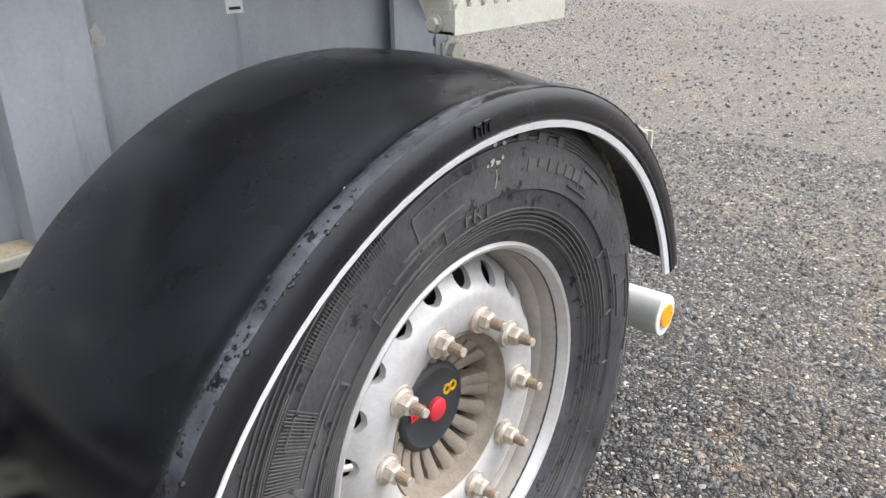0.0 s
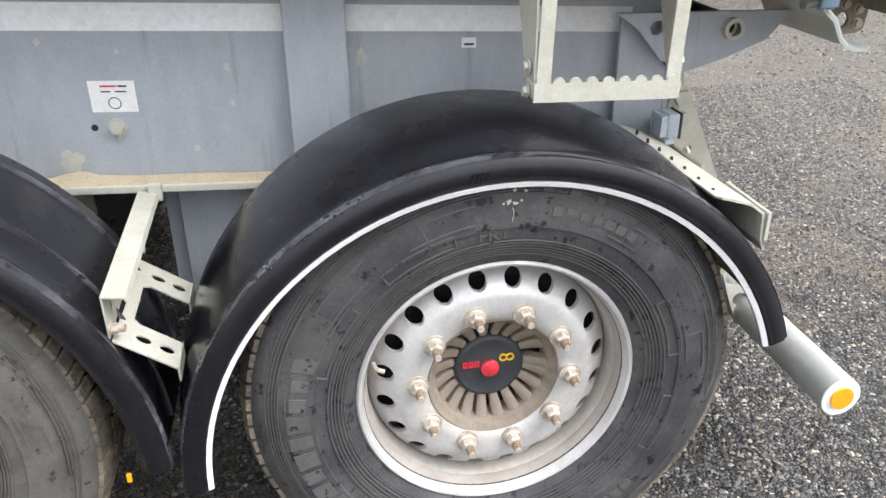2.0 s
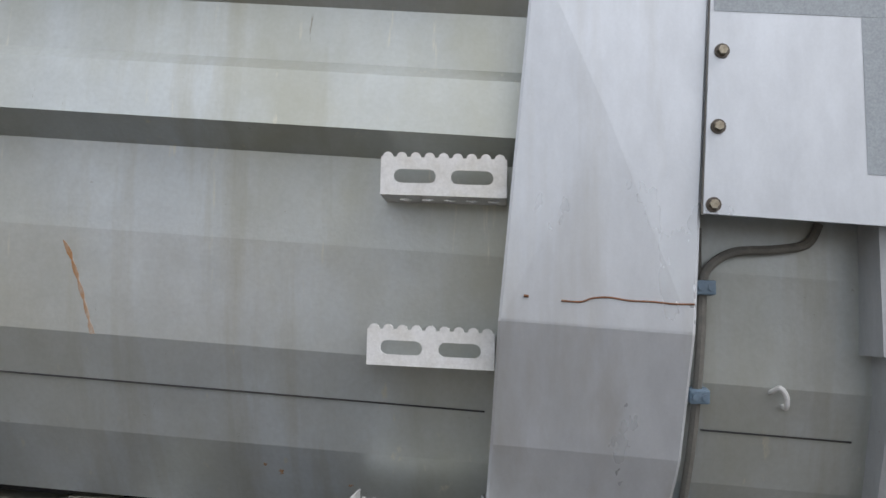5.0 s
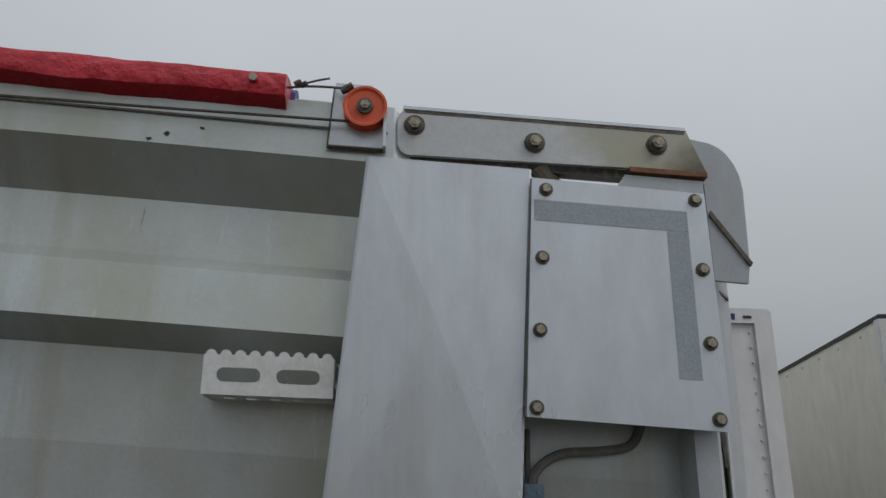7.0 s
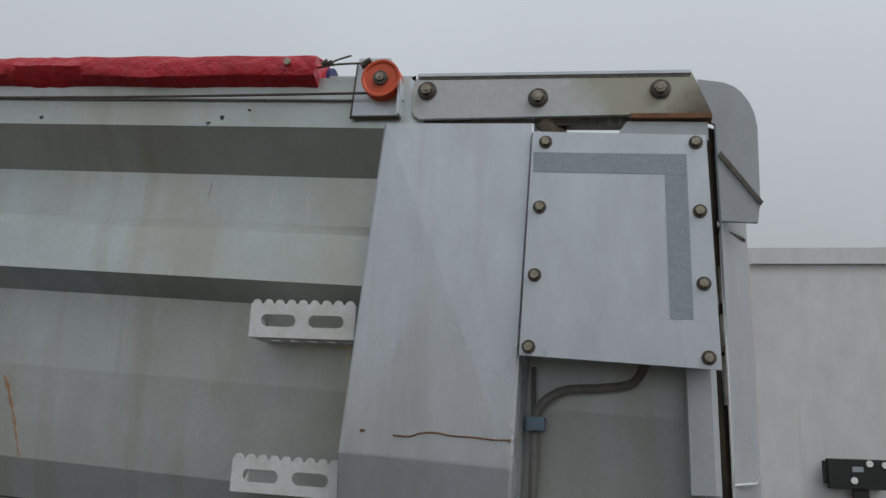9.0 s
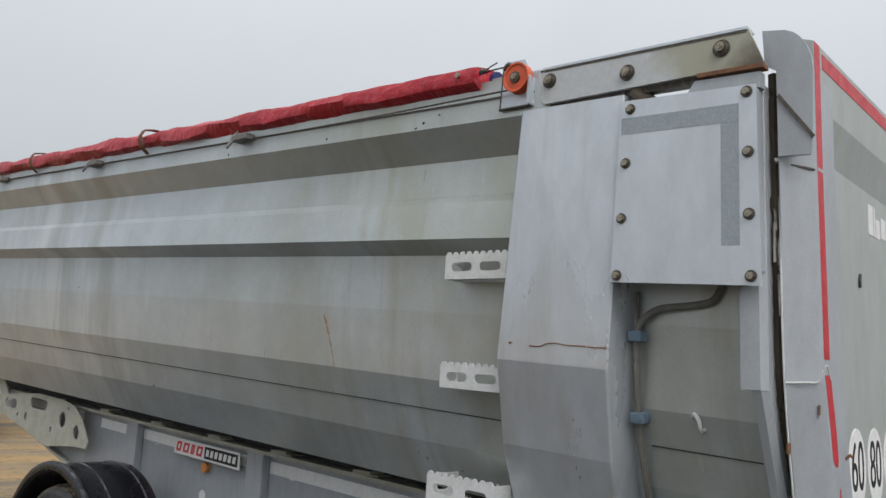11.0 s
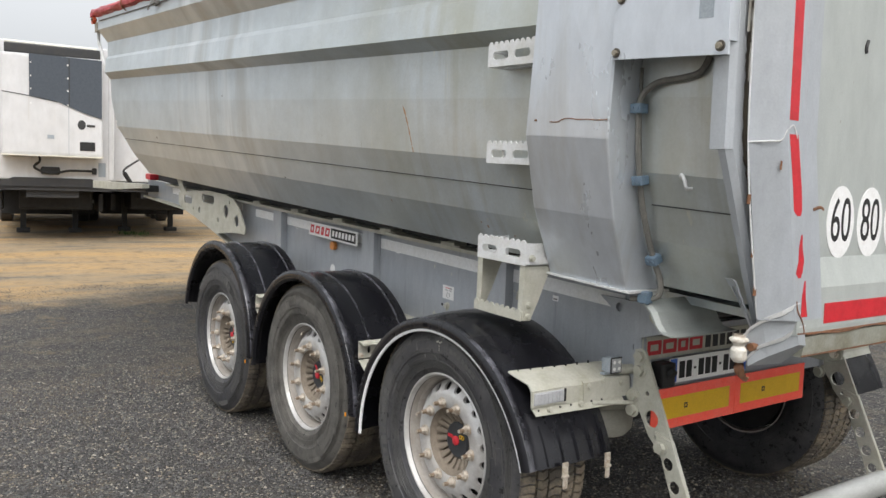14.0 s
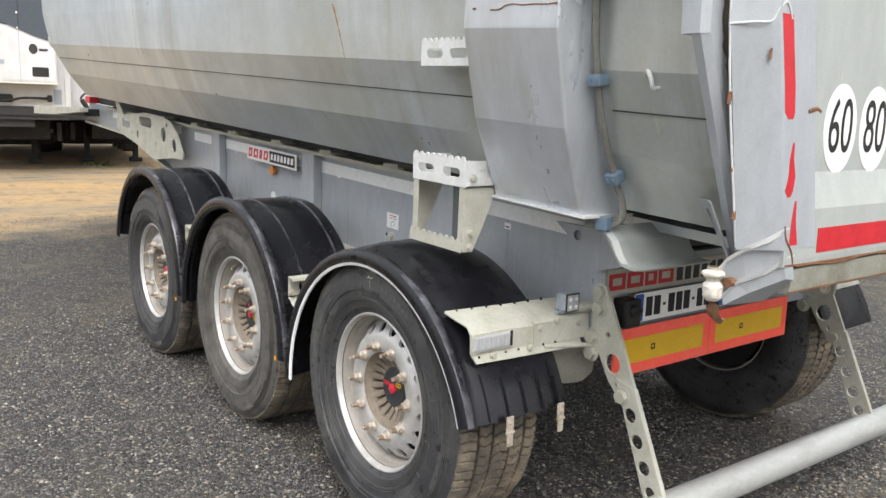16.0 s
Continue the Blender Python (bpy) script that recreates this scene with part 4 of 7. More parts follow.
# ---- link arm over the rear, with its bolts ----
ARM = [(0.575, 2.668), (0.561, 2.676), (0.554, 2.690), (0.553, 2.752), (0.558, 2.772), (0.570, 2.785), (1.243, 2.790), (1.285, 2.682)]
arm = part("link_arm", prism(ARM, side_on(0.038, KB), 0, 0.012), M_STAINED, trailer, "grey steel link arm with oily stains")
part("arm_flange", boxed(0.566, 1.243, 0.0235, 0.075, 2.785, 2.793, KB), M_COVER, arm)
# two dark strips put in as the shade below the arm
part("arm_underside", boxed(0.56, 0.862, 0.042, 0.075, 2.640, 2.682, KB), M_GREASE_SHADE, arm, "dark strip painting the shade in the gap")
part("arm_lower_lip", boxed(0.864, 1.10, 0.045, 0.075, 2.658, 2.681, KB), M_GREASE_SHADE, arm, "dark strip painting the shade below the arm")
# thin dark line just below the flange
part("arm_gap", boxed(0.570, 1.240, 0.0252, 0.027, 2.776, 2.784, KB), M_GREASE_SHADE, arm, "dark line under the flange")
part("arm_bushing", rods(((0.885, 0.055, 2.625), (0.945, 0.085, 2.565), 0.024)), M_HUB, arm)
pin_bm = rods(((0, 0, 0), (0, -0.004, 0), 0.025), ((0, -0.004, 0), (0, -0.008, 0), 0.021), seg=20)
pin = part("pin", pin_bm, M_GREASE_SHADE, arm, "dark greased pin")
pin.matrix_basis = pose(0.593, 0.026, 2.710)
again(pin, pose(0.877, 0.026, 2.672))
again(pin, pose(1.170, 0.026, 2.675))
for px, pz in ((0.593, 2.710), (0.877, 2.672), (1.170, 2.675)):
    nb = hexbolt(bmesh.new(), (px, 0.020, pz), (0, -1, 0), 0.0145, 0.010, False, 0.006, 0.008)
    part("pin_nut", nb, M_BOLT, arm, "oily hexagon nut")
part("rusty_edge", boxed(1.10, 1.285, 0.022, 0.06, 2.668, 2.680, KB), M_RUST, arm)
part("top_bracket", prism([(1.075, 2.640), (1.09, 2.662), (1.275, 2.660), (1.275, 2.615), (1.06, 2.615)], side_on(0.06, KB), 0, 0.03), M_POST, body)
# flat dark strip drawn for the groove, none is cut
part("rail_groove", boxed(-6.4, 0.53, 0.0285, 0.031, 2.724, 2.730, 0.0725), M_GREASE_SHADE, body, "dark groove under the top rail")
part("top_beam", boxed(0.86, 1.26, 0.10, 2.32, 2.53, 2.60, KB), M_DOOR, body)

# ---- the roller and rope of the cover ----
roller = part("rope_roller", lathe([(-0.004, 0.016), (-0.012, 0.018), (-0.012, 0.045), (-0.016, 0.050), (-0.016, 0.056), (-0.004, 0.050), (0.004, 0.050), (0.016, 0.056), (0.016, 0.045), (0.004, 0.016)], 32),
              M_ORANGE, trailer, "orange nylon rope roller", True)
roller.matrix_basis = pose(0.477, 0.004, 2.738) @ Matrix.Diagonal((0.92, 1, 0.92, 1))
part("roller_pin", rods(((0, -0.019, 0), (0, 0.03, 0), 0.021), seg=16), M_GREASE_SHADE, roller)
part("roller_nut", rods(((0, -0.019, 0), (0, -0.026, 0), 0.012), ((0, -0.026, 0), (0, -0.030, 0), 0.006), seg=6), M_BOLT, roller)
part("roller_bracket", prism([(0.392, 2.672), (0.520, 2.672), (0.520, 2.775), (0.492, 2.838), (0.405, 2.838)], side_on(0.028, KB), 0, 0.006), M_COVER, body, "grey roller bracket plate")
part("bracket_return", boxed(0.520, 0.527, 0.0, 0.09, 2.672, 2.770, KB), M_COVER, body)
part("bracket_weld", rods(((0.390, 0.021, 2.648), (0.522, 0.021, 2.641), 0.0045), ((0.391, 0.021, 2.648), (0.402, 0.021, 2.800), 0.0022), seg=6), M_GREASE_SHADE, body, "dark weld round the bracket")
rope = bmesh.new()
tube(rope, [(0.46, 0.0, 2.702), (-0.6, 0.012, 2.766), (-2.5, 0.015, 2.905), (-6.4, 0.02, 3.19)], 0.0035, 6)
tube(rope, [(0.455, 0.0, 2.786), (0.40, 0.004, 2.792), (0.34, 0.010, 2.796), (0.27, 0.03, 2.800)], 0.003, 6)
tube(rope, [(0.325, 0.004, 2.797), (0.36, 0.0, 2.806), (0.392, -0.004, 2.811)], 0.0026, 6)
for kx, kz, kr in ((0.318, 2.798, 0.008), (0.332, 2.796, 0.007), (0.436, 2.790, 0.010), (0.428, 2.784, 0.008)):
    rod(rope, (kx - kr, 0.002, kz - kr * 0.5), (kx + kr, 0.0, kz + kr * 0.5), kr, 8)
part("rope", rope, M_GREASE_SHADE, body, "thin dark rope", True)
for x in (-1.19, -2.78, -4.33):
    z = 2.725 - 0.071 * x
    hk = part("rope_hook", boxed(x - 0.02, x + 0.10, -0.02, 0.03, z - 0.012, z + 0.016, bevel=0.003), M_HOOK, trailer, "short dark steel rope hook")
    part("hook_finger", tube(bmesh.new(), [(x - 0.03, 0.02, z + 0.05), (x - 0.03, -0.01, z + 0.01), (x - 0.03, -0.03, z - 0.04), (x - 0.01, -0.04, z - 0.045), (x + 0.01, -0.03, z - 0.02)], 0.006, 6), M_HOOK, hk)


# ---- tailgate ----
gate = part("tailgate", loft([[Vector((x, y, z)) for x, y in ((1.315, y0), (1.335, y0), (1.335, 2 * CY - y0), (1.315, 2 * CY - y0))]
                              for z, y0 in ((2.60, 0.16), (1.76, 0.17), (1.22, 0.33))]), M_DOOR, trailer, "dented grey-green tailgate")


def gate_part(name, bm, mat, parent=None, label="", smooth=False):
    """A part of the gate; its frame stands only a little proud of the skin."""
    for v in bm.verts:
        if v.co.x > 1.345:
            v.co.x = 1.345 + 0.38 * (v.co.x - 1.345)
    return part(name, bm, mat, parent, label, smooth)


def gate_post(flip):
    """The bevelled side post: upright above, leaning in below."""
    def sec(z, y):
        pts = [(1.296, y), (1.300, y - 0.004), (1.378, y + 0.072), (1.404, y + 0.085), (1.404, y + 0.235), (1.335, y + 0.262), (1.300, y + 0.2)]
        return [Vector((px, py if not flip else 2 * CY - py, z)) for px, py in pts]
    return loft([sec(2.60, 0.088), sec(2.33, 0.090), sec(1.768, 0.104), sec(1.24, 0.205)])


gate_part("side_post", gate_post(False), M_POST, gate, "light grey bevelled side post")
gate_part("side_post", gate_post(True), M_POST, gate)
weld = bmesh.new()
tube(weld, [(1.298, 0.100, 1.764), (1.34, 0.138, 1.768), (1.378, 0.172, 1.772), (1.398, 0.186, 1.80), (1.409, 0.21, 1.815), (1.407, 0.235, 1.78)], 0.0026, 6)
tube(weld, [(1.297, 0.097, 2.33), (1.297, 0.103, 1.765), (1.297, 0.203, 1.245)], 0.003, 6)
gate_part("weld_bead", weld, M_STEP, gate, "rough pale weld bead", True)
gate_part("post_ledge", prism([(1.290, 0.080), (1.385, 0.155), (1.407, 0.18), (1.407, 0.24), (1.30, 0.20)], lambda u, v, d: (u, v, 2.341 + d - 0.12 * (u - 1.34)), 0, 0.009), M_POST, gate)
# thin dark sheet as the ledge's shaded underside
gate_part("ledge_shadow_gap", prism([(1.291, 0.081), (1.385, 0.156), (1.400, 0.18), (1.30, 0.20)], lambda u, v, d: (u, v, 2.336 + d - 0.12 * (u - 1.34)), 0, 0.005), M_GREASE_SHADE, gate, "dark strip painting the shade under the ledge")
WING = [(1.262, 2.722), (1.322, 2.709), (1.345, 2.697), (1.362, 2.680), (1.377, 2.655), (1.388, 2.625), (1.393, 2.588), (1.388, 2.40), (1.380, 2.352), (1.300, 2.358), (1.298, 2.60), (1.268, 2.62)]
part("hinge_wing", prism(WING, side_on(0.092), 0, 0.012), M_POST, gate, "rounded grey hinge wing")
part("wing_web", prism([(1.300, 2.52), (1.306, 2.53), (1.394, 2.40), (1.388, 2.392)], side_on(0.08), 0, 0.006), M_GREASE_SHADE, gate)
top_frame = bmesh.new()
loft([[Vector((x, y, z)) for x, z in ((1.335, 2.40), (1.40, 2.52), (1.404, 2.70), (1.33, 2.715))] for y in (0.17, 2 * CY - 0.17)], top_frame)
gate_part("top_rail", top_frame, M_DOOR, gate)
bottom = bmesh.new()
loft([[Vector((x, y, z)) for x, z in ((1.336, 1.425), (1.396, 1.335), (1.404, 1.212), (1.40, 1.196), (1.31, 1.186), (1.31, 1.425))] for y in (0.30, 2 * CY - 0.30)], bottom)
gate_part("bottom_rail", bottom, M_DOOR, gate, "chipped grey bottom rail")
tape = bmesh.new()
loft([[Vector((1.4055, y, z)), Vector((1.4055, y + 0.045, z)), Vector((1.4035, y + 0.045, z)), Vector((1.4035, y, z))] for z, y in ((2.70, 0.174), (2.33, 0.176), (1.83, 0.190))], tape)
loft([[Vector((1.4055, y, z)), Vector((1.4055, y + w, z)), Vector((1.4035, y + w, z)), Vector((1.4035, y, z))] for z, y, w in ((1.79, 0.195, 0.045), (1.63, 0.232, 0.045), (1.57, 0.243, 0.043), (1.555, 0.262, 0.018))], tape)
loft([[Vector((1.4055, y, z)), Vector((1.4055, y + w, z)), Vector((1.4035, y + w, z)), Vector((1.4035, y, z))] for z, y, w in ((1.50, 0.292, 0.006), (1.46, 0.284, 0.018), (1.42, 0.286, 0.03), (1.385, 0.276, 0.035), (1.37, 0.290, 0.012))], tape)
loft([[Vector((1.4055, y, z)), Vector((1.4055, y + w, z)), Vector((1.4035, y + w, z)), Vector((1.4035, y, z))] for z, y, w in ((1.36, 0.326, 0.006), (1.31, 0.318, 0.020), (1.25, 0.318, 0.036))], tape)
box(tape, 1.4035, 1.406, 0.24, 2 * CY - 0.24, 2.640, 2.685)
box(tape, 1.4020, 1.406, 0.45, 2 * CY - 0.45, 1.222, 1.285)
gate_part("red_tape", tape, M_REDTAPE, gate, "torn red reflective tape")
disc_z = 1.535
for i, (num, y) in enumerate((("60", 0.565), ("80", 0.750), ("90", 0.930))):
    disc = part("speed_disc", prism([(y + 0.082 * math.cos(a), disc_z + 0.115 * math.sin(a)) for a in (2 * math.pi * j / 32 for j in range(32))], rear_on(1.335), 0, 0.002), M_LABEL, trailer, "white speed disc with black number")
    letters("number", num, 0.20, M_BLACK, disc, pose(1.3375, y, disc_z, 90, 0, 90) @ Matrix.Diagonal((0.62, 1, 1, 1)), 0.0005)
brand = bmesh.new()
for y0, y1, z0, z1 in ((0.77, 0.825, 2.265, 2.365), (0.835, 0.85, 2.265, 2.365), (0.86, 0.905, 2.265, 2.33), (0.92, 0.975, 2.275, 2.345), (0.985, 1.04, 2.275, 2.345), (1.05, 1.105, 2.275, 2.345), (1.115, 1.17, 2.275, 2.345)):
    box(brand, 1.3352, 1.3365, y0, y1, z0, z1)
gate_part("lettering_block", brand, M_LABEL, gate, "white block lettering")
scar = bmesh.new()
tube(scar, [(1.336, 0.655, 2.115), (1.338, 0.642, 2.092), (1.337, 0.646, 2.075)], 0.006, 6)
gate_part("dent", scar, M_DARK, gate)
rust = bmesh.new()
tube(rust, [(1.382, 0.262, 1.62), (1.386, 0.272, 1.5), (1.389, 0.285, 1.4), (1.392, 0.292, 1.31), (1.393, 0.295, 1.26)], 0.0042, 5)
tube(rust, [(1.408, 0.345, 1.575), (1.41, 0.38, 1.582), (1.41, 0.40, 1.575)], 0.005, 6)
tube(rust, [(1.400, 0.31, 1.20), (1.402, 0.5, 1.196), (1.402, 1.1, 1.196)], 0.003, 5)
gate_part("rust_scar", rust, M_RUST, gate, "bent rusty scar")
foot = bmesh.new()
loft([[Vector(p) for p in ((1.255, 0.205, 1.185), (1.30, 0.225, 1.235), (1.395, 0.285, 1.278), (1.40, 0.335, 1.262), (1.29, 0.34, 1.20))],
      [Vector(p) for p in ((1.262, 0.225, 1.09), (1.305, 0.262, 1.125), (1.395, 0.325, 1.165), (1.40, 0.36, 1.16), (1.29, 0.36, 1.09))]], foot)
gate_part("post_foot", foot, M_POST, gate, "chipped grey post foot")
gate_part("foot_rim", loft([[Vector((x, y, z)) + Vector(o) for o in ((-0.004, -0.012, -0.004), (0.004, -0.014, 0.012), (0.004, 0.02, 0.016), (-0.004, 0.02, -0.004))]
                       for x, y, z in ((1.252, 0.200, 1.165), (1.275, 0.212, 1.205), (1.31, 0.230, 1.236), (1.36, 0.262, 1.262), (1.402, 0.292, 1.280))]), M_STEP, gate, "white chipped rim")
gate_part("foot_rim", loft([[Vector((x, y, z)) + Vector(o) for o in ((-0.004, -0.012, -0.004), (0.004, -0.014, 0.011), (0.004, 0.02, 0.014), (-0.004, 0.02, -0.004))]
                       for x, y, z in ((1.262, 0.222, 1.110), (1.29, 0.244, 1.150), (1.34, 0.282, 1.180), (1.402, 0.330, 1.212))]), M_STEP, gate, "white chipped rim")
under = bmesh.new()
loft([[Vector((x, y, z)) for x, z in ((1.25, 1.186), (1.392, 1.186), (1.372, 1.128), (1.358, 1.120), (1.25, 1.120))] for y in (0.36, 2 * CY - 0.36)], under)
gate_part("gate_underside", under, M_GRIME, gate, "mud-streaked rusty lower beam")
lip = bmesh.new()
tube(lip, [(1.366 + 0.003 * (-1) ** k, 0.36 + 0.085 * k, 1.124) for k in range(20)], 0.004, 5)
tube(lip, [(1.402, 0.36 + 0.085 * k, 1.192 + 0.003 * (-1) ** (k // 2)) for k in range(20)], 0.0035, 5)
gate_part("rusty_edge", lip, M_RUST, gate, "rusty chipped lower edges", True)
gate_part("corner_rust", tube(bmesh.new(), [(1.404, 0.292, 1.30), (1.407, 0.30, 1.27), (1.406, 0.33, 1.235), (1.404, 0.345, 1.20)], 0.003, 6), M_RUST, gate, smooth=True)
lock_secs = []
for k in range(15):
    z = 1.190 - 0.086 * k / 14
    r = (0.010, 0.014, 0.027, 0.029, 0.024, 0.017, 0.016, 0.022, 0.025, 0.024, 0.025, 0.023, 0.024, 0.021, 0.015)[k]
    lock_secs.append([Vector((1.250 + (r + 0.003 * noise.noise(Vector((k * 0.7, q, 1)))) * math.cos(q), 0.190 + 0.004 * k / 14 + (r + 0.003 * noise.noise(Vector((q, k * 0.9, 4)))) * math.sin(q), z)) for q in (2 * math.pi * m_ / 14 for m_ in range(14))])
lock = part("lock_pin", loft(lock_secs), surface("paint_smeared_wrap", (0.66, 0.64, 0.58), (0.40, 0.33, 0.24), 0.9, 40, (1, 1, 1), 0.6, 0.8, 0.0, (0.26, 0.13, 0.06), 60, 0.0, 0.002, 120, 0.1), trailer, "white-wrapped locking pin with a rusty hook", True)
gate_part("lock_hook", loft([[Vector((1.252 + dx * r, y, z + dz * r)) for dx, dz in ((-1, -0.3), (0.2, -0.9), (1, 0.3), (-0.2, 0.9))] for y, z, r in ((0.194, 1.108, 0.014), (0.194, 1.088, 0.018), (0.202, 1.068, 0.016), (0.220, 1.052, 0.012), (0.238, 1.045, 0.008), (0.248, 1.050, 0.003))]), M_RUST, lock, "rusty lifting hook", True)
gate_part("lock_washer", rods(((1.250, 0.190, 1.168), (1.250, 0.190, 1.173), 0.027), ((1.250, 0.190, 1.173), (1.250, 0.190, 1.190), 0.016), seg=16), M_NUT, lock, "grey washer and nut")
gate_part("lock_nut", rods(((1.275, 0.245, 1.152), (1.275, 0.212, 1.152), 0.013), seg=8), M_RUST, lock)
for x, y, z, r in ((1.405, 0.20, 1.93, 0.007), (1.381, 0.178, 1.70, 0.008), (1.30, 0.103, 2.05, 0.006), (1.299, 0.125, 1.60, 0.009), (1.299, 0.16, 1.44, 0.007), (1.299, 0.185, 1.33, 0.01), (1.39, 0.27, 1.34, 0.009)):
    gate_part("rust_chip", rods(((x - 0.004, y, z - r * 1.6), (x - 0.003, y + 0.002, z + r * 1.6), r * 0.6), seg=6), M_RUST, gate)


# ---- chassis ----
WEB = 0.56
chassis = part("chassis_beam", boxed(-3.6, 0.60, WEB, WEB + 0.012, 0.800, 1.258, KC), M_CHASSIS, trailer, "blue-grey painted chassis beam with dirt spots")
part("chassis_beam", boxed(-3.6, 0.60, 2 * CY - WEB - 0.012, 2 * CY - WEB, 0.80, 1.258, KC), M_CHASSIS, trailer)
part("top_flange", boxed(-5.7, 0.60, WEB - 0.055, WEB + 0.075, 1.240, 1.258, KC), M_BEIGE, chassis, "dirty top flange")
part("bottom_flange", boxed(-3.5, 0.22, WEB - 0.055, WEB + 0.075, 0.782, 0.800, KC, 0.003), M_BEIGE, chassis, "sand-covered bottom flange")
for x0, x1 in ((-2.82, -1.62), (-1.47, -0.375), (-0.235, 0.47), (-3.42, -2.97)):
    part("white_band", boxed(x0, x1, WEB - 0.003, WEB, 1.145, 1.205, KC), M_STRIP, chassis, "dusty white band")
for x in (-0.305, -1.545, -2.895):
    rib = bmesh.new()
    box(rib, x - 0.07, x + 0.07, WEB - 0.05, WEB, 0.80, 1.24, KC, 0.004)
    part("web_rib", rib, M_CHASSIS, chassis)
pad_bm = boxed(-0.062, 0.062, -0.050, 0.05, 0.004, 0.020, bevel=0.003)
box(pad_bm, -0.095, 0.11, -0.052, 0.05, 0.0, 0.005)
pad = part("rest_pad", pad_bm, M_BEIGE, chassis, "worn rest pad")
XS = [-0.15, -0.72, -1.35, -1.95, -2.6, -3.3, -4.0]
pad.matrix_basis = pose(XS[0], WEB, 1.258 - KC * XS[0])
for x in XS[1:]:
    again(pad, pose(x, WEB, 1.258 - KC * x))
# unseen boxes added so that the gap under the body stays dark
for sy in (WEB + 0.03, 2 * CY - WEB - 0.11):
    part("subframe_rail", boxed(-6.3, 0.55, sy, sy + 0.08, 1.26, 1.335, KC), M_DARK, chassis, "dark filler added in the gap under the body")
# gooseneck in front of the axles
GOOSE = [(-3.602, 1.258), (-6.5, 1.258), (-6.5, 1.075), (-5.0, 1.06), (-4.35, 0.96), (-3.602, 0.815)]
part("gooseneck", prism(GOOSE, side_on(WEB + 0.012, KC), 0, 0.012), M_CHASSIS, chassis, "tapered gooseneck beam")
part("gooseneck", prism(GOOSE, side_on(2 * CY - WEB, KC), 0, 0.012), M_CHASSIS, chassis)
part("gooseneck_flange", loft([[Vector((x, y, z - KC * x)) for y, z in ((WEB - 0.05, zz), (WEB + 0.07, zz), (WEB + 0.07, zz + 0.02), (WEB - 0.05, zz + 0.02))] for x, zz in ((-6.5, 1.058), (-5.0, 1.043), (-4.35, 0.942), (-3.5, 0.785))]), M_BEIGE, chassis)
part("coupling_plate", boxed(-8.2, -6.1, 0.42, 2.0, 1.42, 1.49), M_DARK, chassis)
part("coupling_edge", loft([[Vector((x, y, z)) for y, z in ((0.34, za), (0.42, za), (0.42, 1.505), (0.34, 1.505))] for x, za in ((-8.2, 1.415), (-7.2, 1.42), (-5.95, 1.462))]), M_BEIGE, chassis, "dirty pale coupling plate edge")
part("gooseneck_band", boxed(-5.6, -3.7, WEB - 0.004, WEB, 1.165, 1.225, KC), M_STRIP, chassis)
GUS = [(-5.06, 1.215), (-4.75, 1.245), (-4.25, 1.290), (-3.80, 1.285), (-3.62, 1.262), (-3.50, 1.19), (-3.37, 1.05), (-3.39, 1.005), (-3.60, 0.995), (-3.83, 0.965), (-4.04, 0.935), (-4.20, 0.965), (-4.45, 1.01), (-4.89, 1.065), (-5.06, 1.11)]
gus = plate(GUS, [slot(-4.86, -4.70, 1.17, 0.036), slot(-4.36, -4.12, 1.215, 0.038), circle(-3.80, 1.15, 0.055), circle(-4.46, 1.10, 0.030), circle(-3.56, 1.09, 0.048), circle(-3.98, 1.06, 0.022), circle(-4.62, 1.10, 0.016), circle(-3.72, 1.23, 0.016)], 0.01, side_on(0.46, KC))
part("support_gusset", gus, M_BEIGE, chassis, "beige holed gusset plate")
part("lift_ear", prism([(-5.22, 1.42), (-5.12, 1.42), (-4.86, 1.22), (-5.0, 1.19)], side_on(0.47, KC), 0, 0.012), M_BEIGE, chassis)
part("red_bumper", boxed(-6.40, -6.22, 0.50, 0.60, 1.262, 1.325, KC, 0.01), M_RED, chassis, "small red rubber bumper")
part("landing_leg", boxed(-3.42, -3.30, 0.58, 0.70, 0.08, 1.0, 0, 0.01), M_DARK, chassis, "dark landing leg")
part("landing_foot", boxed(-3.48, -3.24, 0.52, 0.76, 0.0, 0.09, 0, 0.02), M_DARK, chassis)
part("mid_bracket", prism([(-3.46, 0.82), (-3.42, 0.95), (-3.28, 0.95), (-3.25, 0.80)], side_on(0.50, 0), 0, 0.08), M_STRIP, chassis)
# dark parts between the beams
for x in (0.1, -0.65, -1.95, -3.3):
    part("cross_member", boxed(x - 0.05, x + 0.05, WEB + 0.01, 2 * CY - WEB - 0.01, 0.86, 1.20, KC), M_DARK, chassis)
for x in (0.30, -1.01, -2.32):
    part("air_bellow", lathe([(0, 0.0), (0, 0.105), (0.03, 0.13), (0.10, 0.135), (0.125, 0.12), (0.15, 0.135), (0.21, 0.13), (0.24, 0.11), (0.24, 0.0)], 24), M_BEIGE, chassis, "dusty air spring", True).matrix_basis = pose(x, 0.64, 0.56, 90, 0, 0)
part("inner_guard", boxed(-0.70, -0.668, WEB + 0.05, WEB + 0.056, 0.50, 0.80), M_CHASSIS, chassis)
part("guard_plate", boxed(-0.662, 0.1, WEB + 0.02, WEB + 0.028, 0.50, 0.815), M_CHASSIS, chassis)

# stickers, bolts and marks on the beam
stick = part("info_sticker", boxed(-0.815, -0.716, WEB - 0.0015, WEB, 0.962, 1.034, KC), M_LABEL, trailer, "white information sticker")
ink = bmesh.new()
box(ink, -0.79, -0.755, WEB - 0.0022, WEB - 0.0016, 1.020, 1.024, KC)
part("print", ink, M_RED, stick)
ink = bmesh.new()
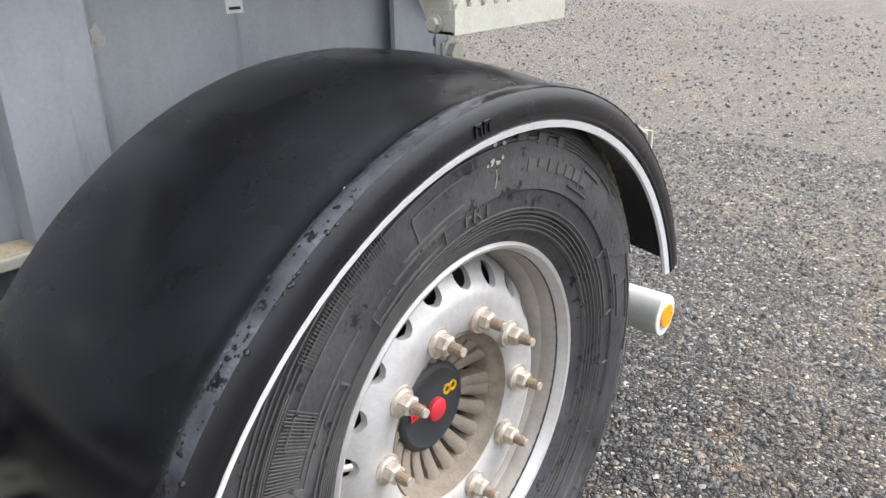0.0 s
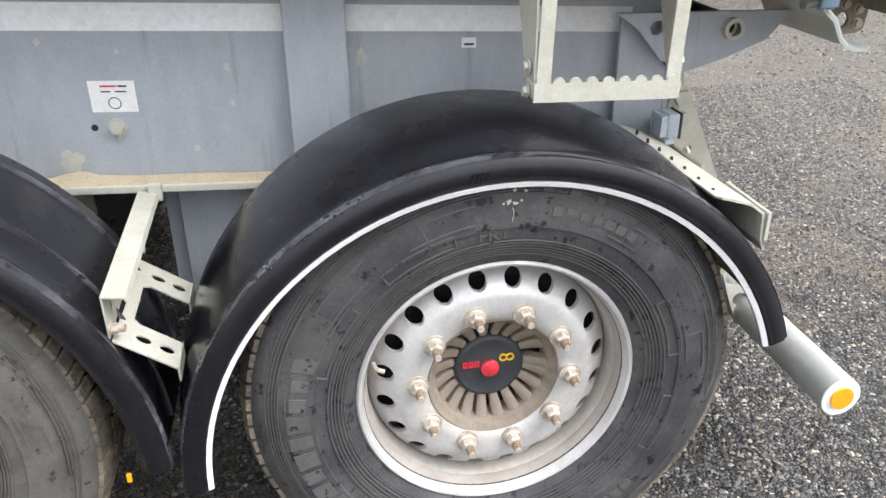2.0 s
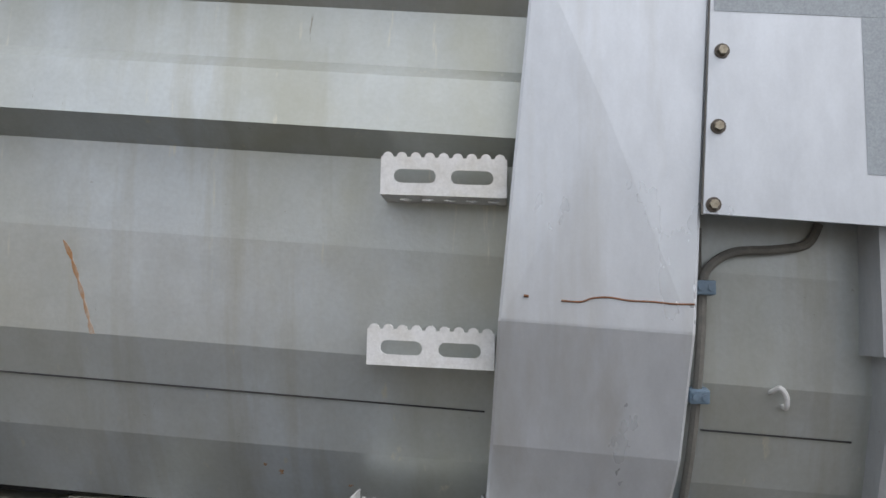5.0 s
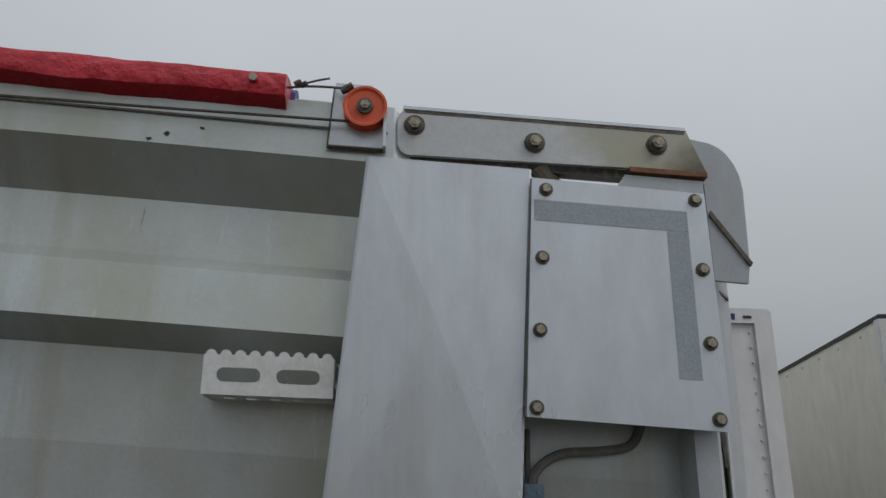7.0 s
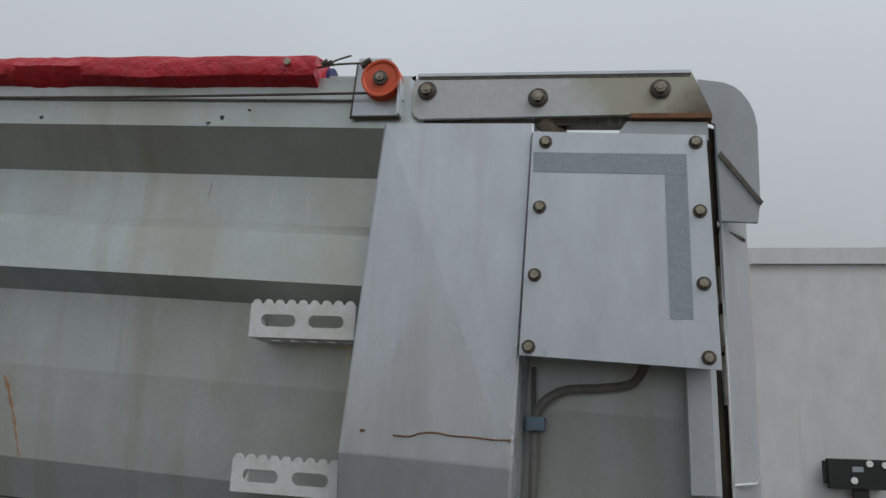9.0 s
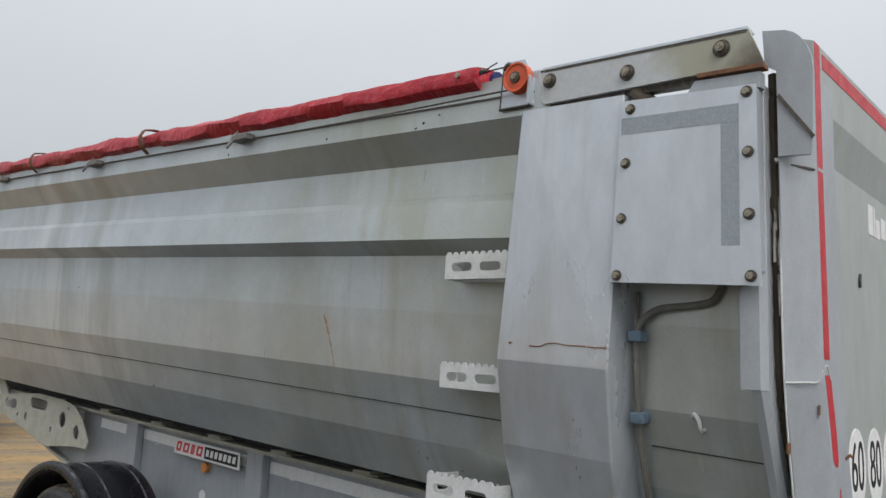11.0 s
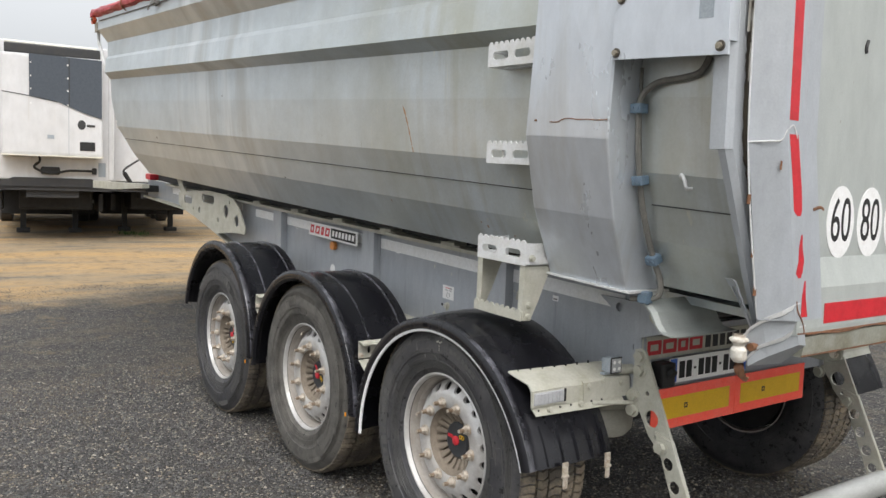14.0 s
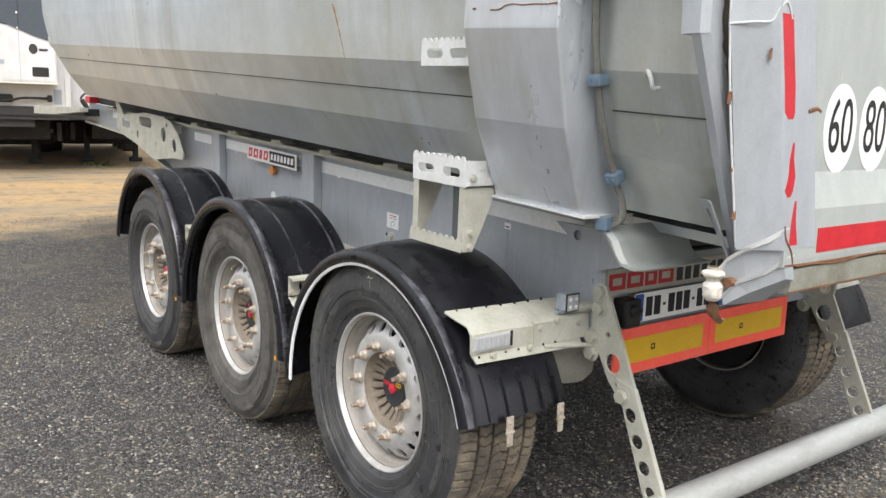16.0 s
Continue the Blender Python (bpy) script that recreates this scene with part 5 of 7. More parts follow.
box(ink, -0.752, -0.733, WEB - 0.0022, WEB - 0.0016, 1.020, 1.024, KC)
box(ink, -0.79, -0.77, WEB - 0.0022, WEB - 0.0016, 1.008, 1.011, KC)
box(ink, -0.76, -0.735, WEB - 0.0022, WEB - 0.0016, 1.008, 1.011, KC)
plate(circle(-0.764, 0.983, 0.014), [circle(-0.764, 0.983, 0.012)], 0.0006, side_on(WEB - 0.0016, KC), ink)
part("print", ink, M_BLACK, stick)
hb = hexbolt(bmesh.new(), (-0.769, WEB, 0.962), (0, -1, 0), 0.015, 0.014)
rod(hb, (-0.769, WEB - 0.004, 0.952), (-0.769, WEB - 0.004, 0.935), 0.006, 6)
part("beam_bolt", hb, M_BEIGE, chassis)
part("beam_hole", rods(((-0.818, WEB + 0.001, 0.963), (-0.818, WEB - 0.001, 0.963), 0.008)), M_BLACK, chassis)
for x, z in ((0.060, 1.118), (-1.284, 1.151), (-2.654, 1.146)):
    s = part("small_sticker", boxed(x - 0.018, x + 0.018, WEB - 0.0015, WEB, z - 0.012, z + 0.012, KC), M_LABEL, trailer, "small white load sticker")
    part("print", boxed(x - 0.012, x + 0.012, WEB - 0.0022, WEB - 0.0016, z - 0.006, z - 0.001, KC), M_BLACK, s)
sign = part("maker_sign", boxed(-2.345, -1.672, WEB - 0.055, WEB - 0.051, 1.130, 1.217, KC), M_LABEL, trailer, "white maker's sign in red and black")
for x0, x1 in ((-2.325, -2.262), (-2.250, -2.178), (-2.166, -2.118), (-2.106, -2.036)):
    lean = 0.012
    plate([(x0, 1.146), (x1 - lean, 1.146), (x1, 1.200), (x0 + lean, 1.200)], [[(x0 + 0.017, 1.159), (x1 - lean - 0.014, 1.159), (x1 - 0.017, 1.187), (x0 + lean + 0.014, 1.187)]], 0.001, side_on(WEB - 0.0555, KC), ink := bmesh.new())
    part("red_block", ink, M_RED, sign)
part("black_block", boxed(-2.018, -1.690, WEB - 0.0565, WEB - 0.0555, 1.141, 1.206, KC), M_BLACK, sign)
for i in range(7):
    x0 = -2.003 + i * 0.044
    part("white_block", prism([(x0, 1.155), (x0 + 0.028, 1.155), (x0 + 0.034, 1.192), (x0 + 0.006, 1.192)], side_on(WEB - 0.0566, KC), 0, 0.0008), M_LABEL, sign)
part("side_marker", rods(((-2.055, WEB - 0.005, 1.180), (-2.055, WEB - 0.03, 1.180), 0.028), seg=20), M_MARKER, chassis, "round orange side marker")
part("warning_disc", rods(((-2.09, WEB, 1.02), (-2.09, WEB - 0.002, 1.02), 0.032), seg=24), M_LABEL, chassis)
# sand caked on the lower flange
caked = bmesh.new()
CAKE = [(-1.0, 0.2), (-0.93, 0.6), (-0.90, 1.6), (-0.86, 2.2), (-0.83, 1.0), (-0.72, 0.5), (-0.62, 0.7), (-0.50, 0.4), (-0.40, 0.5), (-0.30, 0.1)]
loft([[Vector((x, y, z - KC * x)) for y, z in ((WEB - 0.050, 0.799), (WEB - 0.034, 0.803 + 0.003 * h), (WEB - 0.006, 0.804 + 0.009 * h), (WEB - 0.001, 0.799))] for x, h in CAKE], caked)
part("caked_sand", caked, surface("dry_caked_sand", (0.44, 0.37, 0.25), (0.35, 0.31, 0.23), 0.8, 20, rough=0.9, bump=0.003, fine=0.12), chassis, "dry ochre sand caked on the flange", True)
# dents and chips of pale primer
rng = random.Random(4)
for x, z, r in ((-0.20, 1.09, 0.016), (-0.205, 1.07, 0.010), (-0.225, 1.10, 0.006), (-0.51, 1.06, 0.009), (-0.505, 0.98, 0.007), (-0.74, 1.10, 0.006), (-0.90, 1.12, 0.008), (-0.60, 0.87, 0.008), (-0.88, 0.845, 0.03)):
    pts = [(x + r * rng.uniform(0.4, 1.2) * math.cos(a), z + r * rng.uniform(0.5, 1.5) * math.sin(a)) for a in (2 * math.pi * j / 13 for j in range(13))]
    part("paint_chip", prism(pts, side_on(WEB, KC), 0, 0.0012), M_BEIGE, chassis, "chipped cream primer")

# ---- rear end of the chassis ----
rear = part("rear_bearing", plate([(0.40, 1.19), (0.86, 1.19), (0.80, 1.12), (0.69, 1.075), (0.59, 1.045), (0.52, 1.08), (0.46, 1.15)],
                                  [circle(0.505, 1.155, 0.018), circle(0.70, 1.150, 0.024)], 0.014, side_on(0.50, 0.02)), M_CHASSIS, trailer, "grey tipping bearing plate")
part("bearing_bush", lathe([(-0.02, 0.016), (-0.02, 0.026), (0.012, 0.026), (0.012, 0.016)], 20), M_BEIGE, rear).matrix_basis = pose(0.70, 0.486, 1.136)
part("bearing_shaft", rods(((0.70, 0.52, 1.136), (0.70, 1.9, 1.136), 0.03)), M_DARK, rear)
part("tail_plate", plate([(0.43, 1.17), (0.60, 1.17), (0.63, 0.76), (0.545, 0.735), (0.43, 0.80)], [circle(0.565, 1.06, 0.018), circle(0.57, 0.99, 0.018)], 0.012, side_on(0.535)), M_CHASSIS, chassis)
chute = bmesh.new()
CHUTE = [(0.80, 1.222), (0.848, 1.182), (0.872, 1.140), (0.892, 1.120), (0.915, 1.114), (0.950, 1.112)]
loft([[Vector((x - dx, y, z)) for x, z in CHUTE + [(x + 0.004, z + 0.006) for x, z in reversed(CHUTE)]] for y, dx in ((0.285, 0.02), (0.30, 0.005), (0.33, 0.0), (0.62, 0.0))], chute)
part("spill_chute", chute, M_DOOR, body, "bent grey spill plate")
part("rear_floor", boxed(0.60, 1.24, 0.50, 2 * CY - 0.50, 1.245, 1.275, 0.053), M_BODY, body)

# crossmember with signs
cross = part("rear_crossmember", boxed(0.56, 0.60, 0.52, 2 * CY - 0.52, 0.78, 1.06), M_CHASSIS, trailer, "grey rear crossmember")
board = part("maker_board", boxed(0.602, 0.608, 0.52, 1.22, 0.943, 1.035), M_BEIGE, trailer, "faded maker's board")
for y0, y1 in ((0.545, 0.63), (0.64, 0.725), (0.735, 0.80), (0.81, 0.895)):
    plate([(y0, 0.960), (y1, 0.960), (y1, 1.018), (y0, 1.018)], [[(y0 + 0.018, 0.976), (y1 - 0.018, 0.976), (y1 - 0.018, 1.002), (y0 + 0.018, 1.002)]], 0.001, rear_on(0.608), ink := bmesh.new())
    part("red_block", ink, M_REDTAPE, board)
for i in range(6):
    part("dark_block", boxed(0.608, 0.609, 0.915 + i * 0.05, 0.95 + i * 0.05, 0.960, 1.018), M_DARK, board)
lic = part("number_plate", boxed(0.628, 0.632, 0.66, 1.18, 0.838, 0.942, bevel=0.001), M_PLATEW, trailer, "white number plate with blanked characters")
part("plate_band", boxed(0.6322, 0.6330, 0.662, 0.705, 0.841, 0.939), M_BLUE, lic)
part("plate_band", boxed(0.6322, 0.6330, 1.135, 1.178, 0.841, 0.939), M_BLUE, lic)
for y0, y1 in ((0.72, 0.755), (0.765, 0.80), (0.845, 0.88), (0.89, 0.925), (0.935, 0.97), (1.015, 1.05), (1.06, 1.095)):
    part("character_bar", boxed(0.6322, 0.6332, y0, y1, 0.855, 0.925), M_BLACK, lic)
for y0 in (0.815, 0.985):
    part("dash", boxed(0.6322, 0.6332, y0, y0 + 0.014, 0.885, 0.895), M_BLACK, lic)
lamp = part("plate_lamp", boxed(0.60, 0.67, 0.575, 0.655, 0.835, 0.935, bevel=0.014), M_BLACK, trailer, "black plate lamp housing")
part("lamp_cap", rods(((0.67, 0.615, 0.90), (0.685, 0.615, 0.89), 0.022)), M_BLACK, lamp)
for y0 in (0.553, 1.100):
    rb = part("marker_board", boxed(0.634, 0.640, y0, y0 + 0.545, 0.655, 0.825, bevel=0.002), M_FLUO, trailer, "orange-red and yellow marker board")
    yb = part("yellow_field", boxed(0.640, 0.6412, y0 + 0.04, y0 + 0.505, 0.695, 0.785), M_YELLOW, rb)
    part("print", plate([(y0 + 0.20, 0.73), (y0 + 0.222, 0.73), (y0 + 0.222, 0.752), (y0 + 0.20, 0.752)], [circle(y0 + 0.211, 0.741, 0.006, 8)], 0.0006, rear_on(0.6412)), M_DARK, yb)


# ---- underrun guard ----
def guard_leg(y, flip=1):
    leg = part("guard_leg", plate([(0.575, 0.985), (0.625, 0.985), (0.665, 0.90), (0.775, 0.66), (0.765, 0.60), (0.72, 0.60), (0.66, 0.66), (0.60, 0.76), (0.57, 0.78)],
                                  [circle(0.672, 0.725, 0.034, 20), circle(0.645, 0.82, 0.010, 10), circle(0.70, 0.66, 0.010, 8)], 0.012, side_on(y)), M_BEIGE, trailer, "beige steel underrun guard leg with round holes")
    part("lower_leg", plate([(0.70, 0.685), (0.775, 0.665), (0.955, 0.27), (0.875, 0.25)], [circle(0.770, 0.575, 0.025, 16), circle(0.805, 0.495, 0.025, 16), circle(0.84, 0.415, 0.025, 16), circle(0.872, 0.34, 0.022, 16)],
                            0.010, side_on(y - 0.013)), M_BEIGE, leg)
    part("leg_flange", prism([(0.775, 0.665), (0.78, 0.667), (0.96, 0.272), (0.955, 0.27)], side_on(y - 0.004), 0, 0.018), M_BEIGE, leg)
    b = part("bolt", hexbolt(bmesh.new(), (0, 0, 0), (0, -1, 0), 0.023, 0.018), M_BEIGE, leg, "large painted bolt")
    b.matrix_basis = pose(0.605, y - 0.012, 0.905)
    for x, z in ((0.605, 0.962), (0.578, 0.80), (0.578, 0.742), (0.735, 0.632)):
        again(b, pose(x, y - (0.023 if x > 0.7 else 0.012), z))
    return leg


guard_leg(0.525)
guard_leg(2 * CY - 0.515)
bar_bm = rods(((0.912, 0.072, 0.298), (0.930, 2 * CY - 0.08, 0.288), 0.054), seg=28)
bar = part("guard_bar", bar_bm, surface("scuffed_galvanised", (0.47, 0.48, 0.46), (0.32, 0.32, 0.30), 0.7, 9, (1, 0.4, 1), 0.45, 0.6, 0.4, (0.25, 0.24, 0.22), 30, 0.0), trailer, "scuffed galvanised underrun bar", True)
part("end_ring", rods(((0.912, 0.0725, 0.298), (0.912, 0.0695, 0.298), 0.053), seg=28), M_STRIP, bar)
part("end_reflector", rods(((0.912, 0.0695, 0.298), (0.912, 0.063, 0.298), 0.031), seg=24), M_AMBER, bar, "amber end reflector")


# ---- rear lamp carrier ----
def lamp_carrier(flip=False):
    def f(y):
        return 2 * CY - y if flip else y
    bm = bmesh.new()
    prof = [(0.424, 0.923, -0.012), (0.434, 0.924, -0.026), (0.465, 0.914, -0.022), (0.522, 0.890, 0.000), (0.546, 0.872, -0.006), (0.551, 0.808, -0.006), (0.568, 0.782, 0.004),
            (0.564, 0.779, 0.004), (0.546, 0.807, -0.006), (0.541, 0.869, -0.006), (0.518, 0.886, 0.000), (0.463, 0.910, -0.022), (0.434, 0.919, -0.026), (0.424, 0.919, -0.012)]
    loft([[Vector((x, f(y0 if s == 0 else 0.475), z - 0.012 * s)) for x, z, y0 in prof] for s in (0, 1)], bm)
    ob = part("lamp_carrier", bm, M_BEIGE, trailer, "dusty beige folded lamp carrier with a cut outer tip")
    if flip:
        return ob
    lampob = part("tail_lamp", boxed(0.549, 0.564, -0.004, 0.146, 0.818, 0.866, bevel=0.007), M_LENS, ob, "clear rectangular lamp")
    part("lamp_frame", plate([(-0.012, 0.812), (0.160, 0.812), (0.160, 0.874), (-0.012, 0.874)], [[(-0.003, 0.819), (0.145, 0.819), (0.145, 0.865), (-0.003, 0.865)]], 0.007, rear_on(0.551)), M_BEIGE, ob)
    part("lamp_socket", boxed(0.552, 0.562, 0.147, 0.157, 0.818, 0.868, bevel=0.003), M_BLACK, ob)
    for i in range(7):
        part("lens_rib", boxed(0.5635, 0.5655, 0.006 + 0.019 * i, 0.010 + 0.019 * i, 0.823, 0.861), M_LENS, lampob)
    led = part("work_lamp", boxed(0.520, 0.552, 0.398, 0.458, 0.893, 0.955, bevel=0.008), M_TAPE, trailer, "small square work lamp with a finned grey housing")
    part("bezel", boxed(0.552, 0.557, 0.397, 0.459, 0.892, 0.956, bevel=0.002), M_DARK, led)
    part("lens", boxed(0.557, 0.559, 0.402, 0.454, 0.897, 0.951, bevel=0.001), M_LENS, led)
    for i in range(6):
        part("cooling_fin", boxed(0.504, 0.521, 0.402 + 0.010 * i, 0.406 + 0.010 * i, 0.897, 0.951), M_TAPE, led)
    part("lamp_foot", boxed(0.512, 0.532, 0.385, 0.470, 0.884, 0.894, bevel=0.002), M_TAPE, led)
    for y, z in ((0.414, 0.910), (0.441, 0.910), (0.414, 0.937), (0.441, 0.937)):
        part("diode", rods(((0.559, y, z), (0.561, y, z), 0.007), seg=10), M_LABEL, led)
    part("inner_clamp", loft([[Vector((x, y, z)) for x, z in ((0.543, 0.879), (0.552, 0.872), (0.557, 0.796), (0.552, 0.796), (0.547, 0.868), (0.540, 0.874))] for y in (0.255, 0.515)]), M_BEIGE, ob, "overlapping inner carrier piece")
    b = part("bolt", hexbolt(bmesh.new(), (0, 0, 0), (1, 0, 0), 0.010, 0.007), M_BEIGE, ob)
    b.matrix_basis = pose(0.553, 0.285, 0.855)
    for x, y, z in ((0.553, 0.465, 0.850), (0.560, 0.075, 0.797), (0.560, 0.235, 0.797), (0.553, 0.36, 0.872)):
        again(b, pose(x, y, z))
    for i in range(7):
        part("punched_hole", rods(((0.438, 0.02 + 0.062 * i, 0.9243), (0.4382, 0.02 + 0.062 * i, 0.914), 0.0036), seg=8), M_BLACK, ob)
        part("punched_hole", rods(((0.5585, 0.02 + 0.055 * i, 0.799), (0.5605, 0.02 + 0.055 * i, 0.800), 0.004), seg=8), M_BLACK, ob)
    part("carrier_strut", rods(((0.555, 0.30, 0.79), (0.575, 0.54, 0.765), 0.009), ((0.53, 0.46, 0.9), (0.56, 0.54, 0.9), 0.02)), M_BEIGE, ob)
    return ob


lamp_carrier()
lamp_carrier(True)


# ---- wheels ----
RIM_R = 0.305


def tyre_mesh():
    half = [(0.012, 0.284), (-0.003, 0.299), (-0.014, 0.318), (-0.018, 0.319), (-0.026, 0.346), (-0.030, 0.348), (-0.036, 0.385), (-0.040, 0.387), (-0.041, 0.430), (-0.036, 0.455),
            (-0.033, 0.456), (-0.024, 0.485), (-0.010, 0.505), (0.004, 0.513), (0.022, 0.516)]
    tread = [(0.055, 0.5160), (0.057, 0.510), (0.066, 0.510), (0.068, 0.516), (0.112, 0.516), (0.114, 0.510), (0.124, 0.510), (0.126, 0.516)]
    left = half + tread
    right = [(0.314 - y, r) for y, r in reversed(left)]
    return lathe(left + right + [(0.302, 0.2805), (0.012, 0.2805)], 96, closed=True)


def tread_blocks():
    """Five rows of worn blocks with sipes between, the shoulders rolled over."""
    bm = bmesh.new()
    rng = random.Random(17)
    for i in range(92):
        a = 2 * math.pi * i / 92
        for row, (y0, y1, off, skew) in enumerate(((-0.008, 0.052, 0.0, 0.014), (0.064, 0.114, 0.5, -0.02), (0.124, 0.190, 0.0, 0.02), (0.200, 0.250, 0.5, -0.02), (0.262, 0.322, 0.0, -0.014))):
            b = a + off * 2 * math.pi / 92
            w = 0.0300 * rng.uniform(0.86, 1.0)
            top = 0.5275 + rng.uniform(-0.0012, 0.0012)
            rings = []
            for r in (0.508, top - 0.003, top):
                k = w if r < top else w * 0.92
                ring = []
                for y, sgn in ((y0, -1), (0.5 * (y0 + y1), -1.0), (y1, -1), (y1, 1), (0.5 * (y0 + y1), 1.0), (y0, 1)):
                    mid = y not in (y0, y1)
                    ang = b + sgn * k + (skew if mid else 0.0)
                    edge = (row == 0 and y == y0) or (row == 4 and y == y1)
                    ring.append(bm.verts.new(((r - (0.012 if edge else 0)) * math.cos(ang), y, (r - (0.012 if edge else 0)) * math.sin(ang))))
                rings.append(ring)
            for p, q in zip(rings, rings[1:]):
                for j in range(6):
                    bm.faces.new((p[j], p[(j + 1) % 6], q[(j + 1) % 6], q[j]))
            t = rings[-1]
            bm.faces.new((t[0], t[1], t[4], t[5]))
            bm.faces.new((t[1], t[2], t[3], t[4]))
    return bm


def raised_marks(kind):
    """Moulded bars and rings on the sidewall."""
    bm = bmesh.new()

    def arc(r0, r1, a0, a1, y, n=6, t=0.0024):
        for j in range(n):
            b0, b1 = radians(a0 + (a1 - a0) * j / n), radians(a0 + (a1 - a0) * (j + 1) / n)
            loft([[Vector((r * math.cos(b), yy, r * math.sin(b))) for r, yy in ((r0, y), (r1, y), (r1, y - t), (r0, y - t))] for b in (b0, b1)], bm)
    rng = random.Random(kind)

    def word(mid, n, r0, r1, step, y):
        # moulded writing as plain solid bars of its size
        for j in range(n):
            a = mid + (j - (n - 1) / 2) * -step
            w = step * rng.uniform(0.28, 0.42)
            arc(r0 + rng.choice((0, 0, 0.006)), r1 - rng.choice((0, 0, 0.006)), a - w, a + w, y, 2, 0.0020)
    word(74, 5, 0.452, 0.468, 3.4, -0.0355)
    word(66, 7, 0.414, 0.432, 3.8, -0.0405)
    word(190, 10, 0.395, 0.440, 6.4, -0.0405)
    word(300, 8, 0.405, 0.43, 4.5, -0.0405)
    # hatched fields and stepped frames round the shoulder
    for a0, a1, r0, r1 in ((118, 140, 0.425, 0.468), (146, 166, 0.405, 0.455), (20, 40, 0.43, 0.468), (226, 246, 0.42, 0.466), (332, 352, 0.43, 0.466)):
        b = a0
        while b < a1:
            arc(r0, r1, b, b + 0.16, -0.0402 if r1 < 0.46 else -0.0375, 1, 0.0014)
            b += 0.55
        arc(r1 + 0.003, r1 + 0.0055, a0 - 2, a1 + 2, -0.0355, 6)
    for a0, a1 in ((48, 56), (96, 112), (128, 152), (170, 178), (250, 276), (286, 300), (2, 14)):
        arc(0.440, 0.4425, a0, a1, -0.0395, 6)
        arc(0.402, 0.4045, a0 + 3, a1 + 5, -0.0405, 6)
        arc(0.404, 0.440, a1, a1 + 0.35, -0.0405, 1, 0.0018)
    for a0, a1 in ((105, 128), (140, 165), (215, 226), (238, 262), (330, 352), (8, 30)):
        arc(0.366, 0.3685, a0, a1, -0.0335, 8)
        arc(0.392, 0.3945, a0, a1, -0.0395, 8)
        arc(0.366, 0.3945, a0, a0 + 0.4, -0.0365, 1, 0.003)
        arc(0.366, 0.3945, a1 - 0.4, a1, -0.0365, 1, 0.003)
    for r in (0.322, 0.329, 0.336, 0.343, 0.350, 0.357, 0.455, 0.460, 0.466, 0.472, 0.478):
        arc(r, r + 0.002, 0, 360, -0.0185 - (r - 0.322) * 0.42 if r < 0.4 else -0.034 + (r - 0.46) * 0.45, 72)
    return bm


def disc_y(r):
    """The dished wheel disc: its depth at a radius."""
    pts = [(0.142, 0.036), (0.150, 0.028), (0.195, 0.021), (0.212, 0.024), (0.250, 0.054), (0.266, 0.082)]
    for (ra, ya), (rb, yb) in zip(pts, pts[1:]):
        if ra <= r <= rb:
            return ya + (yb - ya) * (r - ra) / (rb - ra)
    return pts[-1][1]


def rim_mesh():
    bm = lathe([(0.016, 0.299), (-0.004, 0.2985), (-0.008, 0.294), (-0.006, 0.289), (0.004, 0.286), (0.013, 0.281), (0.016, 0.281)], 80, closed=True)
    # inner part of the disc
    lathe([(disc_y(r), r) for r in (0.142, 0.150, 0.170, 0.195, 0.204, 0.212)], 80, bm)
    # the ring with its round hand holes
    n, q = 20, 16
    for i in range(n):
        a0, a1 = 2 * math.pi * i / n, 2 * math.pi * (i + 1) / n
        mid, rc = (a0 + a1) / 2, 0.236
        border = []
        for j in range(4):
            border.append((0.212, a0 + (a1 - a0) * j / 4))
        for j in range(4):
            border.append((0.212 + (0.266 - 0.212) * j / 4, a1))
        for j in range(4):
            border.append((0.266, a1 + (a0 - a1) * j / 4))
        for j in range(4):
            border.append((0.266 + (0.212 - 0.266) * j / 4, a0))
        hole = []
        for r, a in border:
            t = math.atan2(r - rc, (a - mid) * rc)
            hole.append((rc + 0.0185 * math.sin(t), mid + 0.0185 * math.cos(t) / rc))
        bo = [bm.verts.new((r * math.cos(a), disc_y(r), r * math.sin(a))) for r, a in border]
        ho = [bm.verts.new((r * math.cos(a), disc_y(r), r * math.sin(a))) for r, a in hole]
        hi = [bm.verts.new((r * math.cos(a), disc_y(r) + 0.012, r * math.sin(a))) for r, a in hole]
        for j in range(q):
            k = (j + 1) % q
            bm.faces.new((bo[j], bo[k], ho[k], ho[j]))
            bm.faces.new((ho[j], ho[k], hi[k], hi[j]))
    bmesh.ops.remove_doubles(bm, verts=bm.verts, dist=0.0002)
    return bm


